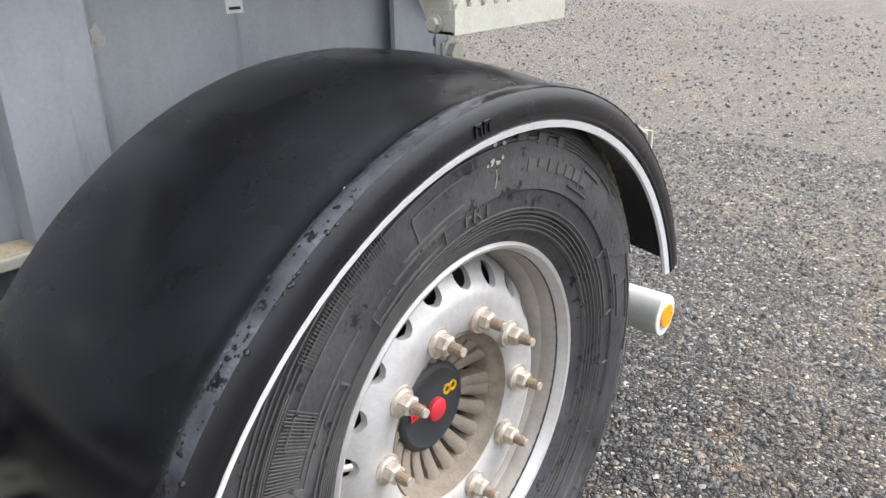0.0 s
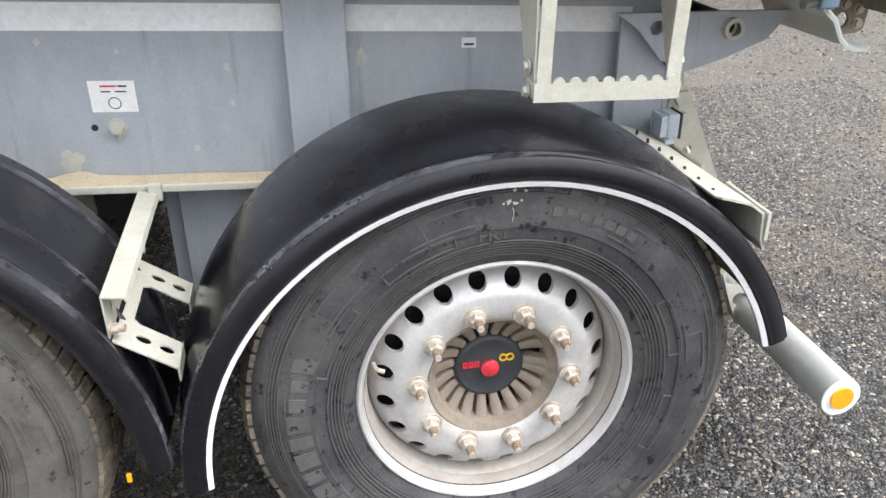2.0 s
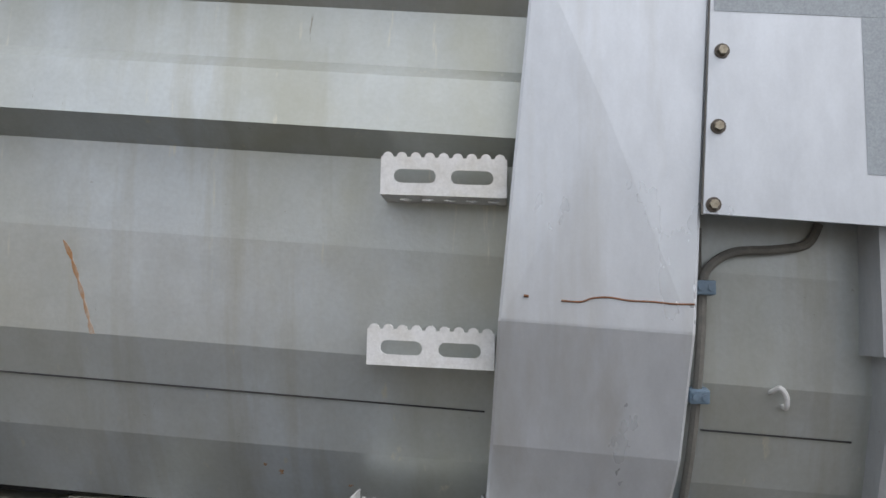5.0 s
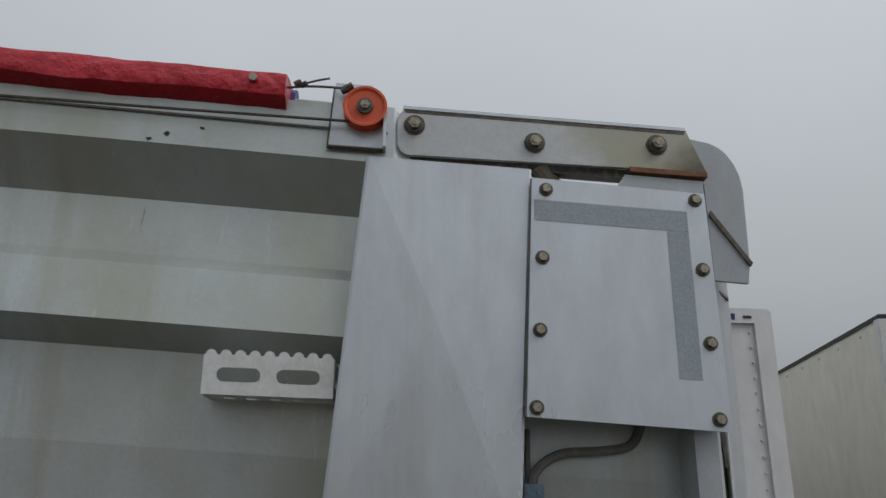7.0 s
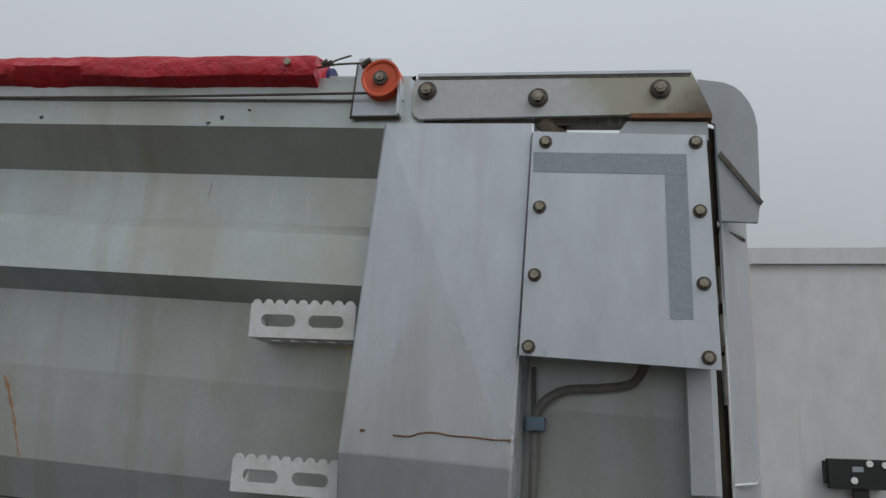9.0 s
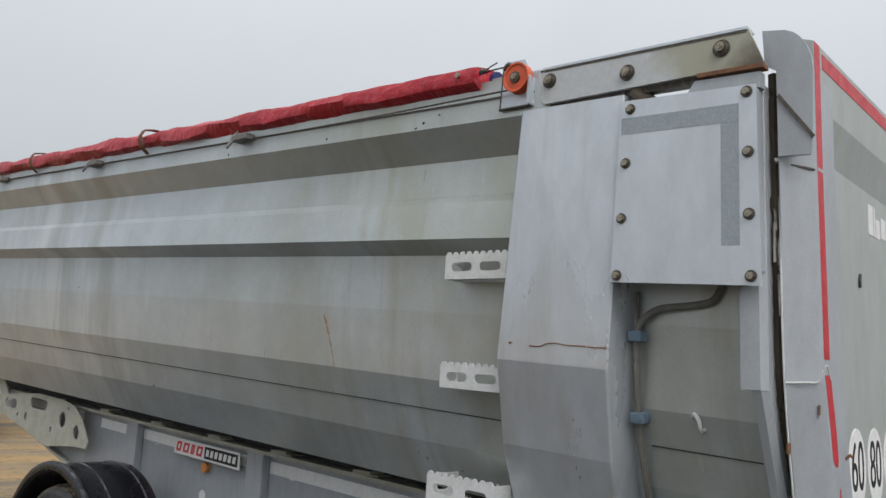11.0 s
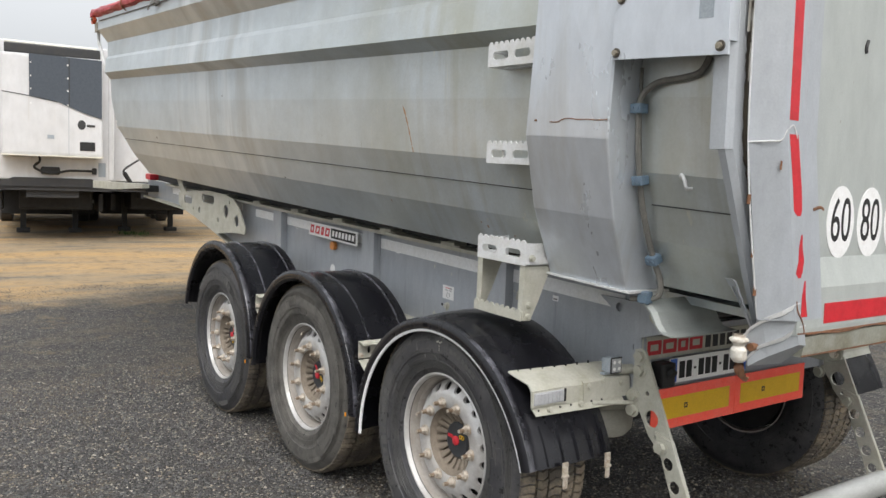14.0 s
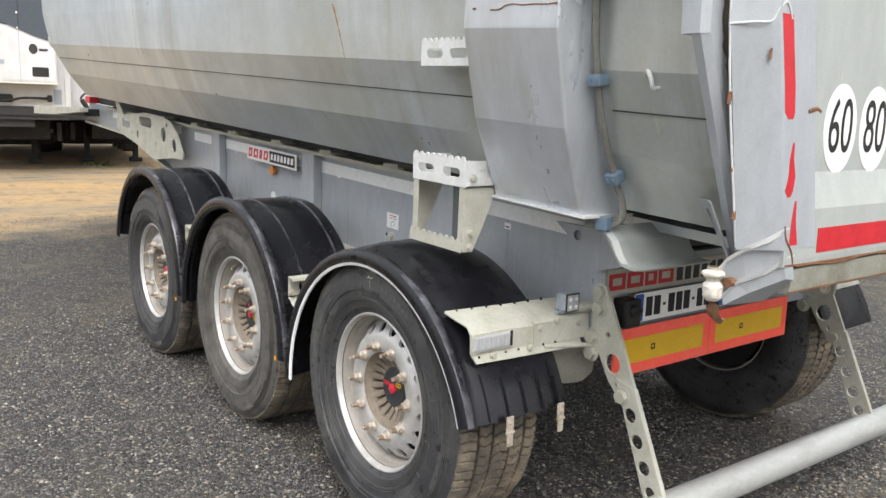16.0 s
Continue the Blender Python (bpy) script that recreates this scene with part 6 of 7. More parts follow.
def wheel(parent, old=False):
    w = part("wheel", rim_mesh(), M_RIM, parent, "dusty silver steel wheel with round hand holes", True)
    part("tyre", tyre_mesh(), M_TYRE_OLD if old else M_TYRE, w, "wide worn truck tyre", True)
    part("tread", tread_blocks(), M_TREAD, w, "sand-caked tread blocks")
    relief = part("sidewall_relief", raised_marks(3 if old else 5), M_TYRE_OLD if old else M_RELIEF, w)
    tagged(relief, "moulded sidewall bars and rings", kind="stuff")
    part("rim_barrel", lathe([(0.0125, 0.2812), (0.034, 0.2765), (0.044, 0.2765), (0.052, 0.270), (0.088, 0.2675), (0.20, 0.262), (0.30, 0.272), (0.30, 0.278), (0.0125, 0.2825)], 80, closed=True), M_BARREL, w, "brown brake-dusted rim barrel", True)
    letters("marking", "FRT", 0.030, M_RELIEF, w, Matrix.Rotation(radians(-2), 4, "Y") @ pose(-0.012, -0.0355, 0.372, 90, 0, 0) @ Matrix.Diagonal((1.25, 1, 1, 1)), 0.0008, "raised load marking")
    part("brake_drum", lathe([(0.104, 0.0), (0.104, 0.215), (0.112, 0.256), (0.30, 0.256), (0.30, 0.0)], 40), M_BLACK, w)
    hub = part("hub", lathe([(0.070, 0.1455), (0.034, 0.1450), (0.031, 0.1425), (0.034, 0.1400), (0.040, 0.1385), (0.045, 0.134), (0.051, 0.127), (0.057, 0.1235), (0.100, 0.1225)], 60), M_HUB, w, "dusty brown slotted cast hub", True)
    fin = None
    for i in range(20):
        a = 2 * math.pi * (i + 0.5) / 20
        m = Matrix.Rotation(-a, 4, "Y")
        if fin:
            again(fin, m)
            continue
        fins = bmesh.new()
        loft([[Vector((r, yf + 0.030, -wd)), Vector((r, yf + 0.004, -wd)), Vector((r, yf, -wd * 0.6)), Vector((r, yf, wd * 0.6)), Vector((r, yf + 0.004, wd)), Vector((r, yf + 0.030, wd))]
              for r, yf, wd in ((0.072, 0.082, 0.0080), (0.085, 0.078, 0.0096), (0.100, 0.070, 0.0114), (0.112, 0.061, 0.0122), (0.128, 0.0525, 0.0150))], fins)
        fin = part("hub_fin", fins, M_HUB, w, "", True)
    cap = part("hub_cap", lathe([(0.11, 0.0790), (0.084, 0.0795), (0.078, 0.0775), (0.0735, 0.0725), (0.0725, 0.068), (0.0735, 0.066), (0.071, 0.036), (0.070, 0.0001)], 48), M_CAP, w, "dark slate plastic hub cap", True)
    part("button", lathe([(0.074, 0.0205), (0.064, 0.0200), (0.061, 0.0165), (0.060, 0.0001)], 28), M_RED, cap, "red centre button", True)
    mk = bmesh.new()
    for j in range(3):
        x0 = -0.060 + j * 0.013
        plate([(x0, 0.004), (x0 + 0.011, 0.004), (x0 + 0.011, 0.019), (x0, 0.019)], [[(x0 + 0.004, 0.008), (x0 + 0.008, 0.008), (x0 + 0.008, 0.014), (x0 + 0.004, 0.014)]], 0.002, lambda u, v, d: (u, 0.0712 - d, v), mk)
    part("red_mark", mk, M_RED, cap)
    mk = bmesh.new()
    for u in (0.030, 0.045):
        plate(circle(u, 0.022, 0.0095, 14), [circle(u, 0.022, 0.0060, 14)], 0.003, lambda u, v, d: (u, 0.0715 - d, v), mk)
    part("yellow_mark", mk, M_YELLOW, cap)
    nut_bm = bmesh.new()
    rod(nut_bm, (0, 0.002, 0), (0, -0.005, 0), 0.0245, 20)
    rod(nut_bm, (0, -0.005, 0), (0, -0.009, 0), 0.0200, 20, 0.0175)
    rod(nut_bm, (0, -0.009, 0), (0, -0.023, 0), 0.0160, 6)
    rod(nut_bm, (0, -0.023, 0), (0, -0.026, 0), 0.0160, 6, 0.0130)
    stud_bm = rods(((0, -0.026, 0), (0, -0.044, 0), 0.0085), ((0, -0.044, 0), (0, -0.047, 0), 0.0072), ((0, -0.030, 0), (0, -0.0315, 0), 0.0094), ((0, -0.035, 0), (0, -0.0365, 0), 0.0094), ((0, -0.040, 0), (0, -0.0415, 0), 0.0094), seg=12)
    first = None
    for i in range(10):
        a = 2 * math.pi * (i - 0.07) / 10
        m = pose(0.1675 * math.cos(a), disc_y(0.1675), 0.1675 * math.sin(a), 0, 23 * i, 0)
        if first is None:
            first = part("wheel_nut", nut_bm, M_NUT, w, "dusty zinc wheel nut")
            first.matrix_basis = m
            stud = part("wheel_stud", stud_bm, M_STUD, w, "rust-tinged threaded stud")
            stud.matrix_basis = m
            tip = part("stud_end", rods(((0, -0.0465, 0), (0, -0.0505, 0), 0.0070), seg=12), M_NUT, w, "pale bare stud end")
            tip.matrix_basis = m
        else:
            again(first, m)
            again(stud, m)
            again(tip, m)
    part("valve", tube(bmesh.new(), [(-0.255, 0.05, 0.06), (-0.25, 0.03, 0.058), (-0.235, 0.022, 0.055)], 0.005, 8), M_NUT, w)
    return w


wheel_rear = wheel(trailer)
wheel_rear.matrix_basis = pose(0, 0, 0.52)
wheel_mid = wheel(trailer, True)
wheel_mid.matrix_basis = pose(-1.31, 0.0, 0.52, 0, 47, 0)
copy_thing(wheel_rear, pose(-2.62, 0.0, 0.52, 0, 103, 0))
for i, x in enumerate((0, -1.31, -2.62)):
    copy_thing(wheel_rear, pose(x, 2 * CY, 0.52, 0, 40 * i, 180))
scuff_rng = random.Random(3)
scuffs = bmesh.new()
for dx, z, r in ((0.022, 0.468, 0.006), (0.010, 0.462, 0.004), (0.030, 0.459, 0.004), (-0.002, 0.440, 0.005), (0.012, 0.436, 0.006), (0.022, 0.441, 0.003), (-0.012, 0.437, 0.003)):
    prism([(dx + r * scuff_rng.uniform(0.3, 1.3) * math.cos(q), z + r * scuff_rng.uniform(0.3, 1.3) * math.sin(q)) for q in (2 * math.pi * k / 9 for k in range(9))], side_on(-0.0365 if z > 0.45 else -0.0405), 0, 0.0012, scuffs)
tube(scuffs, [(0.006, -0.0415, 0.428), (0.008, -0.0415, 0.415), (0.006, -0.0405, 0.400)], 0.0009, 5)
part("pale_scuff", scuffs, M_BEIGE, wheel_rear, "pale scuff marks on the sidewall")
axles = [part("axle", rods(((x, 0.3, 0.52), (x, 2 * CY - 0.3, 0.52), 0.07)), M_DARK, trailer, "dark axle tube") for x in (0, -1.31, -2.62)]

# ---- fenders ----
CROSS = [(-0.060, 0.596), (-0.069, 0.612), (-0.068, 0.634), (-0.060, 0.646), (-0.047, 0.650), (-0.032, 0.646), (-0.022, 0.645), (-0.010, 0.648), (0.04, 0.658), (0.12, 0.666), (0.22, 0.669), (0.31, 0.664), (0.35, 0.655), (0.362, 0.640)]
FZ = 0.406


FLAT = CROSS[:6] + [(-0.022, 0.638), (-0.010, 0.634), (0.04, 0.634), (0.12, 0.636), (0.22, 0.636), (0.31, 0.634), (0.35, 0.628), (0.362, 0.615)]


def fender(x, a0, a1, edged, ribs):
    FZ = 0.406 - KC * x
    shape = FLAT if ribs else CROSS
    lip = [(y - 0.0012, r + (0.0012 if j > 1 else 0)) for j, (y, r) in enumerate(shape[1:6])]
    secs = []
    n = 44
    for i in range(n + 1):
        a = radians(a0 + (a1 - a0) * i / n)
        outer = [Vector((x + r * math.cos(a), y, FZ + r * math.sin(a))) for y, r in shape]
        inner = [Vector((x + (r - 0.006) * math.cos(a), y + (0.005 if j == 0 else 0), FZ + (r - 0.006) * math.sin(a))) for j, (y, r) in enumerate(shape)]
        secs.append(outer + inner[::-1])
    f = part("fender", loft(secs), M_FENDER, trailer, "black plastic mudguard" + (" with a white edge" if edged else ""), True)
    # narrow band on the crest, its sky sheen put into the colour
    rim = bmesh.new()
    loft([[Vector((x + r * math.cos(a), y, FZ + r * math.sin(a))) for y, r in lip[2:]] + [Vector((x + (r - 0.002) * math.cos(a), y + 0.0018, FZ + (r - 0.002) * math.sin(a))) for y, r in reversed(lip[2:])]
          for a in (radians(a0 + (a1 - a0) * i / n) for i in range(n + 1))], rim)
    part("lip", rim, M_WORN_SHEEN, f, "worn lip with painted sky sheen", True)
    if edged:
        bm = bmesh.new()
        loft([[Vector((x + r * math.cos(a), y, FZ + r * math.sin(a))) for y, r in ((-0.0625, 0.591), (-0.0665, 0.601), (-0.062, 0.603), (-0.056, 0.591))]
              for a in (radians(a0 + (a1 - a0) * i / n) for i in range(n + 1))], bm)
        part("white_edging", bm, M_WHITE, f, "white edge strip", True)
        em = bmesh.new()
        for j, (da, w) in enumerate(((0.0, 1.1), (1.6, 1.1))):
            a = 97.2 - da
            for aa, ww in ((a, 0.25), (a - 0.95, 0.25)):
                loft([[Vector((x + r * math.cos(b), -0.0685, FZ + r * math.sin(b))) for r in (0.612, 0.628)] + [Vector((x + r * math.cos(b), -0.0712, FZ + r * math.sin(b))) for r in (0.628, 0.612)] for b in (radians(aa), radians(aa - ww))], em)
            loft([[Vector((x + r * math.cos(b), -0.0685, FZ + r * math.sin(b))) for r in (0.625, 0.629)] + [Vector((x + r * math.cos(b), -0.0712, FZ + r * math.sin(b))) for r in (0.629, 0.625)] for b in (radians(a), radians(a - 1.2))], em)
        part("embossed_mark", em, M_FENDER, f)
    if ribs:
        for y, q in ((0.085, 0.635), (0.29, 0.635)):
            bm = bmesh.new()
            loft([[Vector((x + r * math.cos(a), yy, FZ + r * math.sin(a))) for yy, r in ((y - 0.006, q - 0.006), (y - 0.003, q + 0.006), (y + 0.003, q + 0.006), (y + 0.006, q - 0.006))]
                  for a in (radians(a0 + 2 + (a1 - a0 - 4) * i / n) for i in range(n + 1))], bm)
            part("rib", bm, M_WORN_SHEEN, f, "", True)
    return f


f3 = fender(0.0, 17.5, 180, True, False)
f2 = fender(-1.31, 0, 180, False, True)
f1 = fender(-2.62, -3, 167, False, True)
flap = bmesh.new()
for y, q in ((0.02, 0.655), (0.09, 0.667), (0.16, 0.673), (0.23, 0.676), (0.30, 0.674)):
    loft([[Vector((r * math.cos(a), yy, FZ + r * math.sin(a))) for yy, r in ((y - 0.005, q - 0.006), (y, q + 0.006), (y + 0.005, q - 0.006))] for a in (radians(b) for b in (18, 22, 26, 31))], flap)
part("flap_rib", flap, M_FENDER, f3)
for y in (0.075, 0.295):
    clip = boxed(0.652, 0.657, y - 0.014, y + 0.014, 0.572, 0.625, 0, 0.001)
    box(clip, 0.654, 0.659, y - 0.011, y + 0.011, 0.528, 0.574, 0, 0.001)
    rod(clip, (0.657, y - 0.016, 0.573), (0.657, y + 0.016, 0.573), 0.005, 8)
    for z in (0.553, 0.600):
        rod(clip, (0.656, y, z), (0.662, y, z), 0.004, 8)
    part("clip", clip, M_NUT, f3, "galvanised hinged clip")
def water_drops():
    """Rain beads standing on the rear mudguard's lip."""
    rng = random.Random(9)
    bm = bmesh.new()
    for _ in range(330):
        a = radians(rng.triangular(95, 178, 160))
        y = rng.uniform(-0.064, -0.026)
        r = 0.6435 + 0.0075 * max(0.0, 1 - abs(y + 0.047) / 0.02)
        c = Vector((r * math.cos(a), y, FZ + r * math.sin(a)))
        out = Vector((math.cos(a), (y + 0.047) * 22, math.sin(a))).normalized()
        size = 0.0012 + 0.0034 * rng.random() ** 3
        u = out.orthogonal().normalized()
        v = out.cross(u)
        rings = [[bm.verts.new(c + size * (k * (math.cos(q) * u + math.sin(q) * v) + hgt * out)) for q in (2 * math.pi * i / 7 for i in range(7))] for k, hgt in ((1.0, -0.2), (0.85, 0.28), (0.4, 0.46))]
        for p, q in zip(rings, rings[1:]):
            for i in range(7):
                bm.faces.new((p[i], p[(i + 1) % 7], q[(i + 1) % 7], q[i]))
        bm.faces.new(rings[-1])
    return bm


tagged(part("rain_beading", water_drops(), M_DROP, f3, "", True), "small rain beads on the lip", kind="stuff")
for f_, x in ((f2, -1.31), (f1, -2.62)):
    part("yellow_dot", boxed(x + 0.564, x + 0.573, -0.066, -0.060, 0.452, 0.472, 0, 0.002), M_AMBER, f_, "small yellow reflector")
right = bmesh.new()
secs = []
for i in range(25):
    a = radians(17 + 160 * i / 24)
    outer = [Vector((r * math.cos(a), 2 * CY - y, FZ + r * math.sin(a))) for y, r in CROSS]
    secs.append(outer + [Vector((p.x * 0.99, p.y, FZ + (p.z - FZ) * 0.99)) for p in reversed(outer)])
rf = part("fender", loft(secs, right), M_FENDER, trailer, "black plastic mudguard", True)

# brackets between the fenders: a folded channel out from the beam with a two-armed plate
for dx, dz in ((0.0, 0.0), (-1.31, 0.06)):
    chan = bmesh.new()
    for y0, y1 in ((0.0, 0.50),):
        loft([[Vector((x + dx, y, z + dz)) for x, z in ((-0.739, 0.824), (-0.697, 0.819), (-0.693, 0.808), (-0.696, 0.807), (-0.699, 0.815), (-0.736, 0.820))] for y in (y0, y1)], chan)
    plate([(0.0, 0.733), (0.335, 0.733), (0.50, 0.79), (0.50, 0.824), (0.0, 0.824)], [[(y + 0.009 * math.cos(a), 0.775 + 0.018 * math.sin(a)) for a in (2 * math.pi * k / 10 for k in range(10))] for y in (0.06, 0.115, 0.17, 0.225, 0.28)],
          0.003, lambda u, v, d: (-0.739 + dx + d, u, v + dz), chan)
    bk = part("fender_bracket", chan, M_BEIGE, trailer, "beige folded steel mudguard bracket with oval holes")

    def lie(u, v, d):
        return (u + dx, v, 0.727 - 0.71 * (u + 0.728) - d + dz)
    plate([(-0.739, 0.0), (-0.628, 0.0), (-0.626, 0.088), (-0.700, 0.090), (-0.712, 0.102), (-0.712, 0.232), (-0.700, 0.244), (-0.626, 0.246), (-0.626, 0.335), (-0.739, 0.335)],
          [[(x + 0.013 * math.cos(a), y + 0.011 * math.sin(a)) for a in (2 * math.pi * k / 12 for k in range(12))] for x, y in ((-0.690, 0.045), (-0.651, 0.045), (-0.690, 0.290), (-0.651, 0.290))],
          0.004, lie, (arm_bm := bmesh.new()))
    part("bracket_plate", arm_bm, M_BEIGE, bk)
    for y0, y1 in ((0.0, 0.086), (0.248, 0.333)):
        z = lie(-0.628, y0, 0)[2]
        part("bracket_tab", boxed(-0.630 + dx, -0.626 + dx, y0, y1, z - 0.03, z + 0.002, 0, 0.001), M_BEIGE, bk)
    for y, z in ((0.012, 0.752), (0.30, 0.77)):
        part("bolt", hexbolt(bmesh.new(), (-0.734 + dx, y, z + dz), (1, -0.2, 0), 0.010, 0.012, stud=0.014), M_NUT, bk, "zinc bolt and nut")
    part("flange_clip", boxed(-0.715 + dx, -0.685 + dx, 0.486, 0.505, 0.80 + dz, 0.84 + dz, 0, 0.002), M_BEIGE, bk)


# ---- rolled tarpaulin on the body's rail ----
def tarp():
    """A rolled and creased red sheet, lying along the rail."""
    rng = random.Random(7)
    secs = []
    n = 300
    prof = [(0.0, 0.0), (-0.035, 0.022), (-0.042, 0.050), (-0.030, 0.080), (0.02, 0.094), (0.10, 0.098), (0.20, 0.09), (0.27, 0.06), (0.28, 0.0)]
    for i in range(n + 1):
        x = 0.29 - 6.95 * i / n
        zb = 2.765 - 0.074 * x
        s = []
        for j, (y, z) in enumerate(prof):
            w = 0.030 * noise.noise(Vector((x * 2.6, j * 0.9, 3))) * (0.15 + 0.85 * min(1, i / 90)) + (0.3 + 0.7 * min(1, i / 90)) * (0.010 * (0.22 - abs(noise.noise(Vector((x * 4.5 + j * 0.7, j * 0.9, 9))))) + 0.014 * (0.22 - abs(noise.noise(Vector((x * 13.0 - j * 0.8, j * 1.6, 5))))))
            s.append(Vector((x, 0.035 + y + 0.3 * w, zb + z + w * (1.0 if j not in (0, 8) else 0.6))))
        secs.append(s)
    return loft(secs)


roll = thing("tarpaulin", "creased red tarpaulin rolled along the trailer's top rail", "tarpaulin")
part("sheet", tarp(), M_TARP, roll, "creased red coated fabric", True)
part("rolled_core", rods(((0.30, 0.12, 2.80), (-0.2, 0.12, 2.83), 0.04)), M_NAVY, roll)
part("eyelet", rods(((0.215, -0.008, 2.805), (0.215, -0.014, 2.805), 0.010)), M_BOLT, roll)
for x in (-2.13, -3.72, -5.3):
    z = 2.765 - 0.074 * x
    way = [(0.030, z - 0.030), (-0.010, z - 0.002), (-0.022, z + 0.030), (-0.024, z + 0.062), (-0.006, z + 0.098), (0.05, z + 0.112), (0.12, z + 0.114)]
    part("strap", loft([[Vector((x + dx, y - d, zz + d)) for dx, d in ((-0.02, 0), (0.02, 0), (0.02, 0.004), (-0.02, 0.004))] for y, zz in way]), M_RUST, roll, "faded brown-red flat strap")
roller2 = copy_thing(roller, pose(-6.62, 0.02, 3.235))
roller2.parent = body
part("front_bracket", boxed(-6.62, -6.50, 0.03, 0.10, 3.10, 3.20, 0, 0.004), M_BOLT, body)
part("front_stay", tube(bmesh.new(), [(-6.66, 0.08, 3.12), (-6.66, 0.08, 3.02), (-6.6, 0.09, 2.93), (-6.52, 0.10, 2.80), (-6.48, 0.12, 2.66)], 0.018, 8), M_STEP, body, "pale front stay", True)


# ---- trailers standing behind ----
def reefer(name, label, at, yaw, length=13.2, unit=True):
    t = thing(name, label, "trailer", "parked trailers")
    z0, z1, w = 1.12, 3.56, 1.28
    m = pose(*at, 0, 0, yaw)
    mk = []

    def add(nm, bm, mat, parent=t, lab="", smooth=False):
        for v in bm.verts:
            if nm != "wheel":
                v.co.y *= 0.95
                v.co.z *= 1.2
        o = part(nm, bm, mat, parent, lab, smooth)
        mk.append(o)
        return o
    bx = add("box_body", boxed(0, length, -w, w, z0, z1, bevel=0.03), M_REEFER, t, "white insulated box body")
    for y in (-w + 0.04, w - 0.04):
        add("corner_post", boxed(-0.02, 0.10, y - 0.06, y + 0.06, z0 + 0.02, z1 - 0.02, bevel=0.02), M_REEFER, bx)
    add("chassis_frame", boxed(0.1, length, -0.55, 0.55, 0.80, 1.12), M_DARK, t)
    # dark band added for the shadowed underside
    add("skirt", boxed(0.0, length, -w + 0.02, w - 0.02, 0.93, 1.12), M_DARK, t)
    for y in (-0.62, 0.62):
        leg = add("landing_leg", boxed(2.95, 3.09, y - 0.07, y + 0.07, 0.08, 1.05, bevel=0.01), M_DARK, t)
        add("leg_foot", boxed(2.86, 3.18, y - 0.16, y + 0.16, 0.0, 0.09, bevel=0.02), M_DARK, leg)
    # dark side boxes, added as more of the underside's shadow
    for y in (-1.15, 1.05):
        add("tool_box", boxed(1.1, 2.6, y, y + 0.1, 0.52, 0.86, bevel=0.01), M_DARK, t)
    add("leg_brace", boxed(2.98, 3.04, -0.62, 0.62, 0.62, 0.70), M_DARK, t)
    # two black boxes stand in for the deep shadow under the floor
    add("pallet_box", boxed(3.9, 9.4, -1.15, 1.15, 0.34, 0.95, bevel=0.02), M_BLACK, t, "black box added as shadow under the floor")
    add("spare_tank", boxed(0.9, 2.4, -0.9, 0.7, 0.55, 0.93, bevel=0.05), M_BLACK, t)
    guard = add("side_guard", boxed(3.70, 3.74, -1.15, -0.15, 0.88, 0.96, bevel=0.008), M_CHASSIS, t, "grey side guard frame")
    add("guard_rail", boxed(3.70, 3.74, -1.15, -0.15, 0.60, 0.68, bevel=0.008), M_CHASSIS, guard)
    add("guard_post", boxed(3.69, 3.75, -0.20, -0.15, 0.56, 1.0, bevel=0.008), M_CHASSIS, guard)
    for x in (8.0, 9.3, 10.6):
        for y in (-1.05, 1.05):
            wh = add("wheel", lathe([(-0.16, 0.0), (-0.10, 0.28), (-0.16, 0.30), (-0.18, 0.42), (-0.14, 0.51), (0.14, 0.51), (0.18, 0.42), (0.16, 0.0)], 32), M_TYRE, t, "dark trailer wheel", True)
            wh.matrix_basis = pose(x, y, 0.51)
    if unit:
        u = add("cooling_unit", boxed(-0.48, 0.0, -1.02, 1.02, 1.56, 3.30, bevel=0.05), M_REEFER, t, "white cooling unit with dark grilles")
        add("grille", prism([(0.47, 3.30), (-1.0, 3.28), (-1.0, 2.24), (-0.60, 2.34), (-0.1, 2.50), (0.47, 2.58)], lambda a, b, d: (-0.485 - d, a, b), 0, 0.02), M_GRILLE, u, "slate grey mesh grille")
        add("grille_bar", boxed(-0.512, -0.504, -0.335, -0.315, 2.45, 3.28), M_DARK, u)
        for z in (2.45, 2.70, 2.92, 3.15):
            add("rivet", rods(((-0.512, -0.30, z), (-0.518, -0.30, z), 0.018), seg=8), M_LABEL, u)
            add("rivet", rods(((-0.506, 0.44, z), (-0.512, 0.44, z), 0.014), seg=8), M_LABEL, u)
        add("top_vent", boxed(-0.42, -0.1, -0.98, 0.95, 3.30, 3.47, bevel=0.03), M_DARK, u)
        add("roof_pipe", rods(((-0.25, -0.9, 3.49), (-0.25, 0.95, 3.50), 0.035), seg=8), M_CREAM, u)
        add("display", boxed(-0.49, -0.475, -0.86, -0.54, 1.66, 1.82, bevel=0.01), M_BLACK, u)
        add("badge", rods(((-0.47, -0.58, 2.12), (-0.49, -0.58, 2.12), 0.085), seg=20), M_DARK, u)
        add("badge_bar", boxed(-0.49, -0.475, -0.86, -0.69, 2.09, 2.13), M_DARK, u)
        add("code_sticker", boxed(-0.49, -0.478, -0.02, 0.12, 1.85, 1.92), M_TAPE, u)
        add("gap_line", prism([(1.0, 2.62), (1.0, 2.635), (0.47, 2.585), (-0.1, 2.505), (-0.1, 2.49), (0.47, 2.57)], lambda a, b, d: (-0.481 - d, a, b), 0, 0.004), M_DARK, u)
        add("seam_line", boxed(-0.484, -0.478, -0.32, -0.31, 1.58, 2.42), M_TAPE, u)
